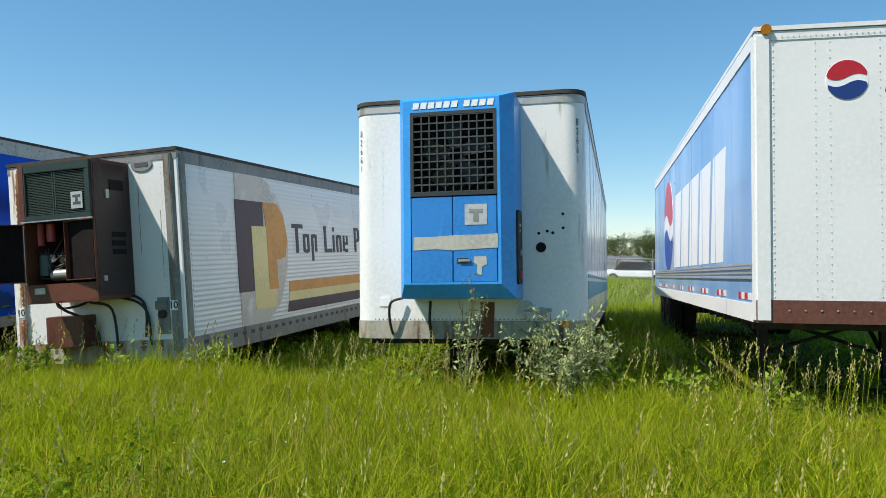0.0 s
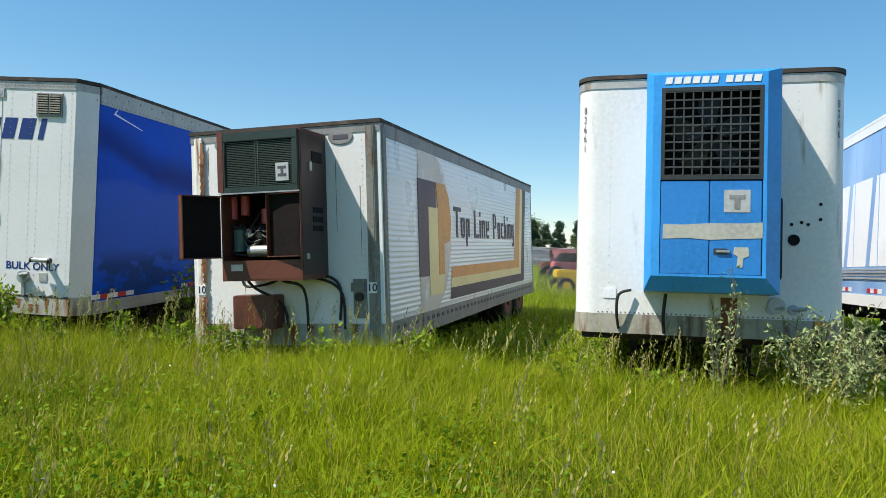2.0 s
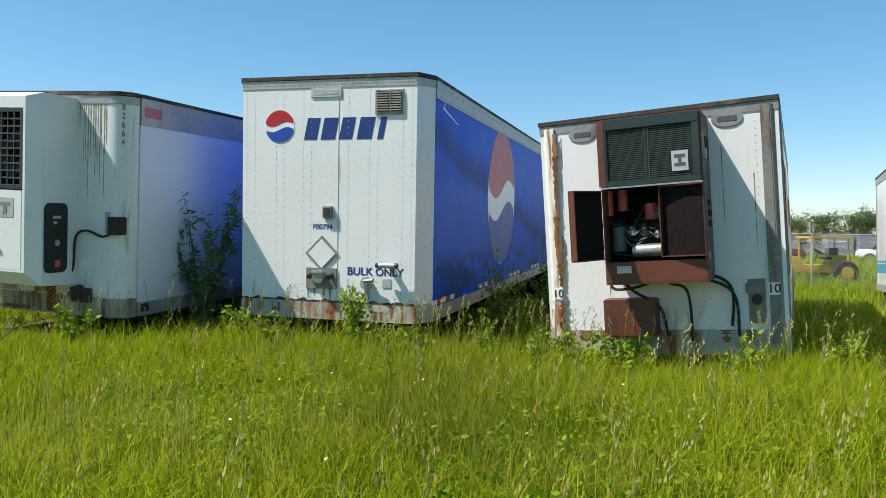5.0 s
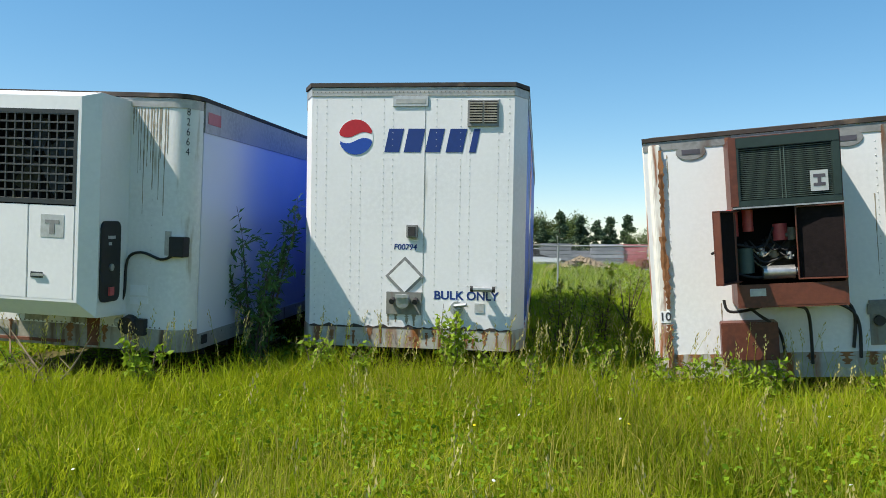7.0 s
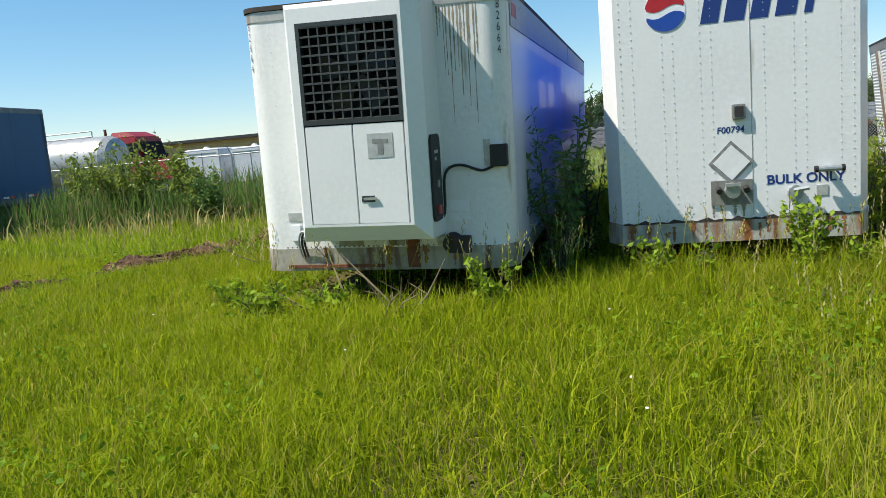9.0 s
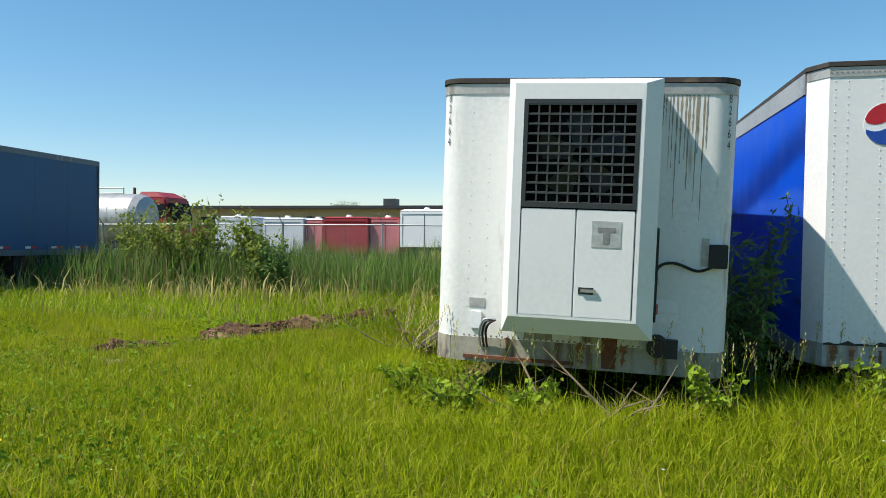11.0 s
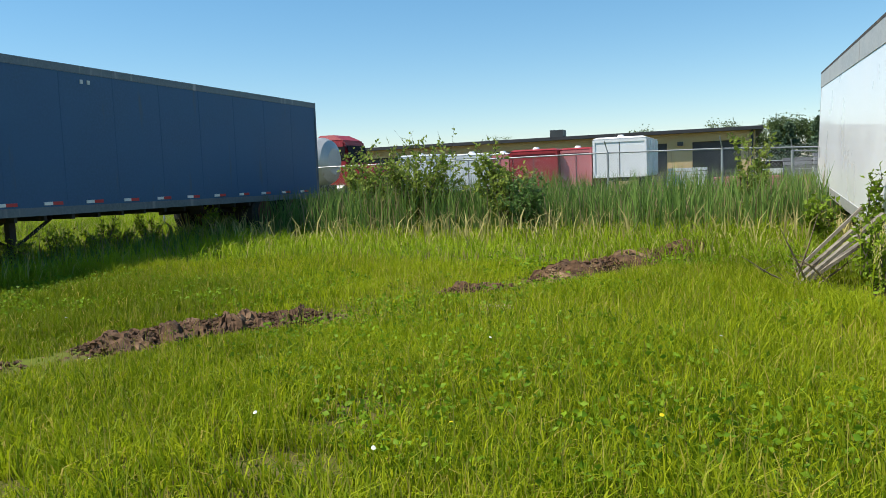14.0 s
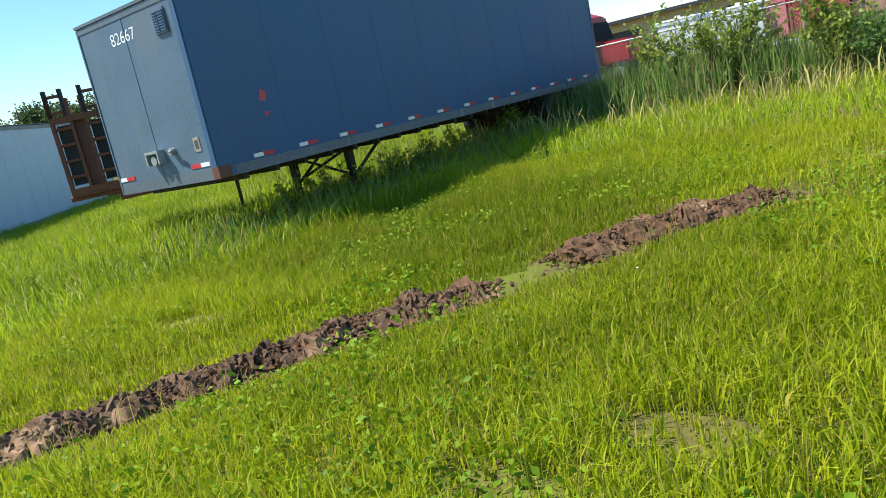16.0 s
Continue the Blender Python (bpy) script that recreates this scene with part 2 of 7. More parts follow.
M_ochre = surface("dusty_yellow_paint", (0.6, 0.4, 0.03), 0.5, var=0.15, stain=(0.35, 0.2, 0.05), amount=0.3)
M_bale = surface("grey_stacked_scrap", (0.26, 0.27, 0.3), 0.7, var=0.4, scale=5, per_object=0.35)
M_bark = surface("grey_brown_bark", (0.11, 0.08, 0.055), 0.9, var=0.35, grain=30, bump=0.5)
M_twig = surface("dry_twig", (0.2, 0.15, 0.09), 0.9, var=0.3)
M_soil = surface("turned_soil", (0.1, 0.05, 0.021), 0.95, var=0.55, scale=7, stain=(0.3, 0.19, 0.1), amount=0.65, spots=2.0, streak=False, bump=0.8, grain=30)
M_soil_dry = surface("dry_sandy_soil", (0.24, 0.18, 0.11), 0.95, var=0.25, scale=6, bump=0.5)


def ground_tint(nt, co, col):
    n = noise_at(nt, co, 0.5, 5.0)
    col = mixer(nt, ramp(nt, n, 0.45, 0.7), col, (0.11, 0.14, 0.02))
    n2 = noise_at(nt, co, 6.0, 4.0)
    return mixer(nt, ramp(nt, n2, 0.62, 0.8), col, (0.12, 0.095, 0.05))


M_ground = surface("grassy_earth", (0.115, 0.1, 0.035), 0.95, var=0.35, scale=1.3, bump=0.8, grain=18, extra=ground_tint, spec=0.05)
M_grass = foliage("meadow_grass", (0.09, 0.175, 0.006), (0.46, 0.5, 0.016), (0.46, 0.38, 0.08), 0.07, glow=0.5)
M_grass_far = foliage("distant_grass", (0.17, 0.27, 0.01), (0.36, 0.45, 0.022), (0.42, 0.38, 0.12), 0.15, glow=0.45)
M_seed = foliage("grass_seed_heads", (0.34, 0.3, 0.1), (0.5, 0.44, 0.18), glow=0.3)
M_straw = foliage("straw_stems", (0.3, 0.29, 0.03), (0.5, 0.44, 0.1), glow=0.4)
M_clover = foliage("low_broad_leaves", (0.09, 0.19, 0.01), (0.24, 0.36, 0.016), glow=0.35, patch=0.8)
M_weed = foliage("broadleaf_weeds", (0.13, 0.22, 0.015), (0.28, 0.38, 0.03), glow=0.35)
M_willow = foliage("willow_leaves", (0.07, 0.15, 0.035), (0.15, 0.25, 0.07), glow=0.35)
M_silverleaf = foliage("silvery_shrub_leaves", (0.24, 0.31, 0.11), (0.44, 0.49, 0.24), glow=0.3)
M_cattail = foliage("cattail_blades", (0.1, 0.185, 0.04), (0.2, 0.3, 0.07), (0.3, 0.25, 0.13), 0.18, glow=0.35, patch=0.5)
M_bush = foliage("yellow_green_bush_leaves", (0.16, 0.23, 0.035), (0.3, 0.36, 0.07), glow=0.35)
# Far leaf and needle colours are lightened: distance haze put into the base colour.
M_tree = foliage("hazed_tree_leaves", (0.06, 0.1, 0.03), (0.13, 0.175, 0.06), glow=0.25)
M_conifer = foliage("hazed_pine_needles", (0.05, 0.09, 0.05), (0.11, 0.16, 0.09), glow=0.1)
M_flower_w = foliage("white_petals", (0.7, 0.7, 0.66), (0.8, 0.8, 0.76), glow=0.3)
M_flower_y = foliage("yellow_petals", (0.8, 0.6, 0.02), (0.85, 0.68, 0.03), glow=0.3)


def print_blue(nt, co, col):
    """A printed wrap: deep blue above, a hazy lavender panel below a dark sweep, darker hills at the foot."""
    sep = nt.nodes.new("ShaderNodeSeparateXYZ")
    nt.links.new(co, sep.inputs[0])
    wob = noise_at(nt, co, 0.7, 3.0)
    z = nt.nodes.new("ShaderNodeMath")
    z.operation = "MULTIPLY_ADD"
    nt.links.new(wob, z.inputs[0])
    z.inputs[1].default_value = 0.5
    nt.links.new(sep.outputs[2], z.inputs[2])
    haze_lo = ramp(nt, z.outputs[0], 0.62, 0.95)
    haze_hi = ramp(nt, z.outputs[0], 1.95, 1.8)
    haze_y = ramp(nt, sep.outputs[1], 4.3, 2.6)
    prod = nt.nodes.new("ShaderNodeMath")
    prod.operation = "MULTIPLY"
    nt.links.new(haze_lo, prod.inputs[0])
    nt.links.new(haze_hi, prod.inputs[1])
    p2 = nt.nodes.new("ShaderNodeMath")
    p2.operation = "MULTIPLY"
    nt.links.new(prod.outputs[0], p2.inputs[0])
    nt.links.new(haze_y, p2.inputs[1])
    p3 = nt.nodes.new("ShaderNodeMath")
    p3.operation = "MULTIPLY"
    nt.links.new(p2.outputs[0], p3.inputs[0])
    p3.inputs[1].default_value = 0.22
    col = mixer(nt, p3.outputs[0], col, (0.1, 0.2, 0.55))
    sweep = nt.nodes.new("ShaderNodeMath")
    sweep.operation = "MULTIPLY_ADD"
    nt.links.new(sep.outputs[1], sweep.inputs[0])
    sweep.inputs[1].default_value = 0.16
    nt.links.new(z.outputs[0], sweep.inputs[2])
    upper = nt.nodes.new("ShaderNodeMath")
    upper.operation = "MULTIPLY"
    nt.links.new(ramp(nt, sweep.outputs[0], 2.2, 2.42), upper.inputs[0])
    nt.links.new(ramp(nt, sweep.outputs[0], 2.85, 2.45), upper.inputs[1])
    col = mixer(nt, upper.outputs[0], col, (0.002, 0.03, 0.26))
    hills = noise_at(nt, co, 1.6, 4.0, (0.2, 1.0, 2.4), (2.0, 0.5, 0.0))
    low = nt.nodes.new("ShaderNodeMath")
    low.operation = "MULTIPLY"
    nt.links.new(ramp(nt, hills, 0.48, 0.56), low.inputs[0])
    nt.links.new(ramp(nt, sep.outputs[2], 0.85, 0.55), low.inputs[1])
    return mixer(nt, low.outputs[0], col, (0.01, 0.05, 0.22))


def print_fade(nt, co, col):
    """White at the front of the side, running into blue towards the rear."""
    sep = nt.nodes.new("ShaderNodeSeparateXYZ")
    nt.links.new(co, sep.inputs[0])
    wob = noise_at(nt, co, 0.9, 3.0)
    y = nt.nodes.new("ShaderNodeMath")
    y.operation = "MULTIPLY_ADD"
    nt.links.new(wob, y.inputs[0])
    y.inputs[1].default_value = 1.4
    nt.links.new(sep.outputs[1], y.inputs[2])
    return mixer(nt, ramp(nt, y.outputs[0], 1.6, 7.0), (0.72, 0.74, 0.8), col)


def print_pale(nt, co, col):
    sep = nt.nodes.new("ShaderNodeSeparateXYZ")
    nt.links.new(co, sep.inputs[0])
    n = noise_at(nt, co, 0.8, 3.0, (0.3, 1.0, 0.3))
    col = mixer(nt, ramp(nt, n, 0.4, 0.65), col, (0.3, 0.46, 0.72))
    return col


M_wrap_blue = surface("printed_blue_wrap", (0.001, 0.075, 0.56), 0.4, var=0.12, bump=0.03, spec=0.06, extra=print_blue)
M_wrap_fade = surface("white_to_blue_wrap", (0.09, 0.13, 0.55), 0.35, var=0.15, bump=0.03, coat=0.2, extra=print_fade)
M_wrap_pale = surface("bleached_blue_wrap", (0.18, 0.34, 0.62), 0.32, var=0.12, bump=0.03, coat=0.3, extra=print_pale)


# ---- mesh helpers ----
class Build:
    """Collects solid shapes for one mesh."""

    def __init__(self):
        self.v, self.f = [], []

    def add(self, verts, faces):
        k = len(self.v)
        self.v += [tuple(p) for p in verts]
        self.f += [tuple(i + k for i in f) for f in faces]
        return self

    def box(self, x0, x1, y0, y1, z0, z1):
        p = [(x, y, z) for z in (z0, z1) for y in (y0, y1) for x in (x0, x1)]
        return self.add(p, [(0, 2, 3, 1), (4, 5, 7, 6), (0, 1, 5, 4), (2, 6, 7, 3), (0, 4, 6, 2), (1, 3, 7, 5)])

    def prism(self, poly, place, depth):
        """A flat polygon (counter-clockwise) set by place(u, v, d) and given a depth."""
        n = len(poly)
        v = [place(u, w, 0.0) for u, w in poly] + [place(u, w, depth) for u, w in poly]
        f = [tuple(range(n)), tuple(range(2 * n - 1, n - 1, -1))]
        f += [(i, n + i, n + (i + 1) % n, (i + 1) % n) for i in range(n)]
        return self.add(v, f)

    def tube(self, a, b, r, n=10, r2=None):
        a, b = Vector(a), Vector(b)
        d = (b - a).normalized()
        s = d.orthogonal().normalized()
        t = d.cross(s)
        r2 = r if r2 is None else r2
        ring = [(math.cos(2 * math.pi * i / n), math.sin(2 * math.pi * i / n)) for i in range(n)]
        v = [a + r * (c * s + q * t) for c, q in ring] + [b + r2 * (c * s + q * t) for c, q in ring]
        f = [(i, (i + 1) % n, n + (i + 1) % n, n + i) for i in range(n)]
        f += [tuple(range(n - 1, -1, -1)), tuple(range(n, 2 * n))]
        return self.add(v, f)

    def hull(self, lower, upper):
        """A solid between two rectangles or rings of equal count."""
        n = len(lower)
        f = [tuple(range(n - 1, -1, -1)), tuple(range(n, 2 * n))]
        f += [(i, (i + 1) % n, n + (i + 1) % n, n + i) for i in range(n)]
        return self.add(list(lower) + list(upper), f)


def part(name, b, material, parent=None, label="", bevel=0.0, smooth=False, weld=False):
    me = bpy.data.meshes.new(name)
    if isinstance(b, Build):
        me.from_pydata(b.v, [], b.f)
        bm = bmesh.new()
        bm.from_mesh(me)
        if weld:
            bmesh.ops.remove_doubles(bm, verts=bm.verts, dist=0.0005)
        bmesh.ops.recalc_face_normals(bm, faces=bm.faces)
        if bevel:
            edges = [e for e in bm.edges if len(e.link_faces) == 2 and e.calc_face_angle(0) > 0.5]
            bmesh.ops.bevel(bm, geom=edges, offset=bevel, segments=2, affect="EDGES", clamp_overlap=True)
        bm.to_mesh(me)
        bm.free()
    else:
        me = b
        me.name = name
    me.materials.clear()
    me.materials.append(material)
    if smooth:
        me.shade_smooth()
        me.set_sharp_from_angle(angle=radians(35))
    ob = new(name, me)
    if parent:
        ob.parent = parent
    if label:
        tagged(ob, label)
    return ob


def thing(name, m, label, category, group="", kind=""):
    e = new(name)
    e.empty_display_size = 0.3
    e.matrix_world = m
    return tagged(e, label, category, group, kind)


def hose(name, pts, r, material, parent, label=""):
    """A round bent line through the given points."""
    out = []
    for i in range(len(pts) - 1):
        p = [Vector(pts[max(0, min(len(pts) - 1, i + k))]) for k in (-1, 0, 1, 2)]
        for s in range(5):
            t = s / 5
            out.append(0.5 * ((2 * p[1]) + (p[2] - p[0]) * t + (2 * p[0] - 5 * p[1] + 4 * p[2] - p[3]) * t * t
                              + (3 * p[1] - p[0] - 3 * p[2] + p[3]) * t ** 3))
    out.append(Vector(pts[-1]))
    b = Build()
    rings = []
    for i, p in enumerate(out):
        d = (out[min(i + 1, len(out) - 1)] - out[max(i - 1, 0)]).normalized()
        u = d.cross(Vector((0.31, 0.83, 0.46))).normalized()
        w = d.cross(u)
        rings.append([p + r * (math.cos(k * math.pi / 3) * u + math.sin(k * math.pi / 3) * w) for k in range(6)])
    n = len(rings)
    b.add([q for ring in rings for q in ring], [(6 * i + k, 6 * i + (k + 1) % 6, 6 * i + 6 + (k + 1) % 6, 6 * i + 6 + k) for i in range(n - 1) for k in range(6)]
          + [tuple(range(5, -1, -1)), tuple(range(6 * n - 6, 6 * n))])
    return part(name, b, material, parent, label, smooth=True)


def front(y=0.0):
    """Places a flat shape on a front face: u right, v up, depth towards the viewer."""
    return lambda u, v, d: (u, y - d, v)


def side(x, sign):
    """Places a flat shape on a side face: u along the body, v up, depth outwards."""
    return lambda u, v, d: (x + sign * d, u, v)


def lettering(name, text, size, place, parent, material, label="", squeeze=1.0, shear=0.0, depth=0.003, weight=0.018):
    cu = bpy.data.curves.new(name, "FONT")
    cu.body, cu.size, cu.align_x, cu.align_y, cu.extrude, cu.shear = text, size, "CENTER", "CENTER", 0.0, shear
    cu.offset = size * weight
    tmp = new(name, cu)
    dg = bpy.context.evaluated_depsgraph_get()
    me = bpy.data.meshes.new_from_object(tmp.evaluated_get(dg))
    bpy.data.objects.remove(tmp)
    for v in me.vertices:
        v.co = place(v.co.x * squeeze, v.co.y, depth)
    return part(name, me, material, parent, label)


def slanted_blocks(name, spans, v0, v1, lean, place, parent, material, depth=0.004):
    """A brand word drawn as plain leaning blocks."""
    for a, c in spans:
        part(name, Build().prism([(a, v0), (c, v0), (c + lean, v1), (a + lean, v1)], place, depth), material, parent)


def globe_badge(parent, u, v, r, place, mats, squash=1.0, name="badge"):
    """A round badge of three wavy bands."""
    up, mid, low = mats
    disc = [(u + r * squash * math.cos(a), v + r * math.sin(a)) for a in np.linspace(0, 2 * math.pi, 40, endpoint=False)]
    base = part(name, Build().prism(disc, place, 0.004), mid, parent)

    def wave(t, off):
        return v + r * (off + 0.17 * math.sin(math.pi * t))
    for nm, off, sgn, mt in (("upper_band", 0.13, 1, up), ("lower_band", -0.2, -1, low)):
        ts = np.linspace(-1, 1, 21)
        line = [(t, off + 0.17 * math.sin(math.pi * t) * 0.9) for t in ts]
        line = [(t, w) for t, w in line if t * t + w * w < 0.985]
        a0, a1 = math.atan2(line[-1][1], line[-1][0]), math.atan2(line[0][1], line[0][0])
        if sgn > 0:
            arc = np.linspace(a0, a1 if a1 > a0 else a1 + 2 * math.pi, 20)
            pts = line + [(math.cos(a), math.sin(a)) for a in arc[1:-1]]
        else:
            arc = np.linspace(a1 if a1 < a0 else a1 - 2 * math.pi, a0, 20)
            arc = np.linspace(a0, a1 - 2 * math.pi if a1 > a0 else a1, 20)
            pts = list(line) + [(math.cos(a), math.sin(a)) for a in arc[1:-1]]
        pts = [(u + r * squash * p * 0.995, v + r * q * 0.995) for p, q in pts]
        lifted = lambda a, c, d, pl=place: pl(a, c, d + 0.004)
        part(nm, Build().prism(pts, lifted, 0.003), mt, base)
    return base


def rivet_line(parent, a, b, step, place, r=0.008, material=None, name="rivet_row"):
    bd = Build()
    a, b = Vector(a), Vector(b)
    n = max(2, int((b - a).length / step))
    for i in range(n + 1):
        p = a.lerp(b, i / n)
        ring = [(p.x + r * math.cos(k * math.pi / 3), p.y + r * math.sin(k * math.pi / 3)) for k in range(6)]
        top = [(p.x + 0.5 * r * math.cos(k * math.pi / 3), p.y + 0.5 * r * math.sin(k * math.pi / 3)) for k in range(6)]
        bd.hull([place(u, v, 0.0) for u, v in ring], [place(u, v, 0.005) for u, v in top])
    return tagged(part(name, bd, material or M_rivet, parent), kind="stuff")


WEST = pose(-13.2, 3, 0, 0, 0, 1.1) @ pose(13.2, -3, 0)


def west(x, y):
    """Turns a place of the western yard into the line of the fence there."""
    c, s = math.cos(radians(1.1)), math.sin(radians(1.1))
    return -13.2 + (x + 13.2) * c - (y - 3) * s, 3 + (x + 13.2) * s + (y - 3) * c


# ---- trailers ----
def plan_outline(w, length, corner, r):
    """The outline of a box body seen from above, its nose at y = 0."""
    h = w / 2
    if corner == "round":
        arc = [(math.cos(a), math.sin(a)) for a in np.linspace(math.pi, 1.5 * math.pi, 9)]
        left = [(-h + r + r * c, r + r * s) for c, s in arc]
        rightside = [(-x, y) for x, y in reversed(left)]
    elif corner == "chamfer":
        left = [(-h, r), (-h + r * 0.5, 0)]
        rightside = [(h - r * 0.5, 0), (h, r)]
    else:
        left = [(-h, 0)]
        rightside = [(h, 0)]
    return left + rightside + [(h, length), (-h, length)]


def wheel(parent, x, y, z, r=0.5, width=0.26):
    sgn = 1 if x > 0 else -1
    w = part("wheel", Build().tube((x - width / 2, y, z), (x + width / 2, y, z), r * 0.62, 20), M_rust, parent)
    t = Build()
    prof = [(-0.5, 0.6), (-0.5, 0.92), (-0.36, 1.0), (0.36, 1.0), (0.5, 0.92), (0.5, 0.6)]
    n = 28
    rings = []
    for i in range(n):
        a = 2 * math.pi * i / n
        rings.append([(x + p * width, y + q * r * math.cos(a), z + q * r * math.sin(a)) for p, q in prof])
    for i in range(n):
        j = (i + 1) % n
        k = len(prof)
        t.add(rings[i] + rings[j], [(q, (q + 1) % k, k + (q + 1) % k, k + q) for q in range(k)])
    part("tyre", t, M_tyre, w, smooth=True)
    part("hub", Build().tube((x, y, z), (x + sgn * width * 0.62, y, z), 0.13, 12), M_rust, w)
    return w


def undercarriage(e, w, length, ground, legs=2.6, axles=(1.6, 2.85), leg_x=0.72, axle_ground=None):
    """Landing gear, cross members, slider frame, axles and wheels under a box body; ground: its local height."""
    for sx in (-1, 1):
        g = Build().box(sx * leg_x - 0.06, sx * leg_x + 0.06, legs - 0.06, legs + 0.06, ground * 0.45, 0)
        leg = part("landing_leg", g, M_dark, e)
        part("inner_leg", Build().box(sx * leg_x - 0.045, sx * leg_x + 0.045, legs - 0.045, legs + 0.045, ground + 0.03, ground * 0.45), M_dark, leg)
        part("foot_plate", Build().box(sx * leg_x - 0.13, sx * leg_x + 0.13, legs - 0.13, legs + 0.13, ground - 0.02, ground + 0.03), M_dark, leg)
        part("leg_brace", Build().tube((sx * leg_x, legs, ground * 0.6), (sx * leg_x, legs + 0.9, -0.03), 0.03, 6), M_dark, leg)
        part("frame_rail", Build().box(sx * 0.45 - 0.05, sx * 0.45 + 0.05, length - 4.4, length - 0.2, -0.22, -0.09), M_dark, e)
    part("leg_cross_brace", Build().tube((-leg_x, legs, ground * 0.55), (leg_x, legs, -0.05), 0.025, 6).tube((leg_x, legs, ground * 0.55), (-leg_x, legs, -0.05), 0.025, 6), M_dark, e)
    n = int(length / 0.62)
    for i in range(n):
        y = 0.5 + i * (length - 0.8) / n
        part("cross_member", Build().box(-w / 2 + 0.05, w / 2 - 0.05, y - 0.03, y + 0.03, -0.09, 0.0), M_dark, e)
    for a in axles:
        y = length - a
        z = (ground if axle_ground is None else axle_ground) + 0.5
        part("axle", Build().tube((-w / 2 + 0.2, y, z), (w / 2 - 0.2, y, z), 0.065, 10), M_dark, e)
        for sx in (-1, 1):
            part("spring_hanger", Build().box(sx * 0.45 - 0.04, sx * 0.45 + 0.04, y - 0.4, y + 0.4, z, -0.2 if z < -0.25 else z + 0.05), M_dark, e)
            wheel(e, sx * (w / 2 - 0.17), y, z)
            wheel(e, sx * (w / 2 - 0.47), y, z)


def box_body(e, w, h, length, corner, r, front_mat, left_mat, right_mat, sill_h=0.2, sill_mat=None, rail_mat=None, roof_mat=None,
             drop=0.0, roof_h=0.07, top_rail=0.14, bottom_rail=0.16):
    """Nose, side skins, roof, rails and sill of a box trailer in its own frame."""
    rail_mat = rail_mat or M_rail
    roof_mat = roof_mat or M_roof_dark
    hw = w / 2
    out = plan_outline(w, length, corner, r)
    nose = [p for p in out if p[1] < length - 0.01]
    ring = nose + [(hw - 0.04, r + 0.02), (-hw + 0.04, r + 0.02)] if corner != "square" else [(-hw, 0), (hw, 0), (hw, 0.12), (-hw, 0.12)]
    up = lambda z: (lambda u, v, d: (u, v, z + d))
    part("front_panel", Build().prism(ring, up(sill_h), h - roof_h - sill_h), front_mat, e, smooth=True)
    part("front_sill", Build().prism([(x * 1.004, y - 0.006) for x, y in ring], up(-drop), sill_h + drop), sill_mat or M_sill, e, smooth=True)
    part("top_band", Build().prism([(x * 1.003, y - 0.008) for x, y in ring], up(h - roof_h - 0.09), 0.085), rail_mat, e, smooth=True)
    y0 = max(r + 0.02, 0.12)
    for sx, mt in ((-1, left_mat), (1, right_mat)):
        part("side_panel", Build().box(min(sx * hw, sx * (hw - 0.05)), max(sx * hw, sx * (hw - 0.05)), y0, length, bottom_rail, h - roof_h), mt, e)
        o = sx * (hw + 0.012)
        part("top_rail", Build().box(min(o, sx * (hw - 0.03)), max(o, sx * (hw - 0.03)), y0, length, h - roof_h - top_rail, h - roof_h + 0.01), rail_mat, e)
        part("bottom_rail", Build().box(min(o, sx * (hw - 0.05)), max(o, sx * (hw - 0.05)), y0, length, -drop, bottom_rail), rail_mat, e)
    rr = [(x * 1.012, y - 0.02 if y < length - 0.1 else y + 0.01) for x, y in out]
    b = Build().prism(rr, up(h - roof_h + 0.005), roof_h * 0.6)
    inner = [(x * 0.92, 0.12 + y * 0.985) for x, y in out]
    b.hull([(x, y, h - roof_h * 0.42) for x, y in rr], [(x, y, h) for x, y in inner])
    part("roof", b, roof_mat, e)
    part("floor_deck", Build().box(-hw + 0.05, hw - 0.05, y0, length, 0.0, 0.1), M_dark, e)
    part("rear_frame", Build().box(-hw, hw, length - 0.1, length + 0.03, 0, h - roof_h), rail_mat, e)


def rust_run(e, x, top, bottom, width, place, material, r):
    """A ragged stain that starts at a seam and narrows downwards."""
    n = 14
    left, right = [], []
    for i in range(n + 1):
        t = i / n
        half = width / 2 * (1 - 0.6 * t) * r.uniform(0.35, 1.4)
        z = top + (bottom - top) * t
        left.append((x - half + r.uniform(-0.1, 0.1) * width, z))
        right.append((x + half + r.uniform(-0.1, 0.1) * width, z))
    part("rust_run" if material is M_rust_run else "grime_run", Build().prism(left + right[::-1], place, 0.0015), material, e)


def gladhand(e, x, z, y=0.0, s=1.0):
    b = Build().tube((x, y, z), (x, y - 0.07 * s, z), 0.05 * s, 10).tube((x - 0.02, y - 0.06 * s, z), (x + 0.11 * s, y - 0.09 * s, z + 0.02), 0.022 * s, 8)
    part("air_coupling", b, M_galv, e, smooth=True)


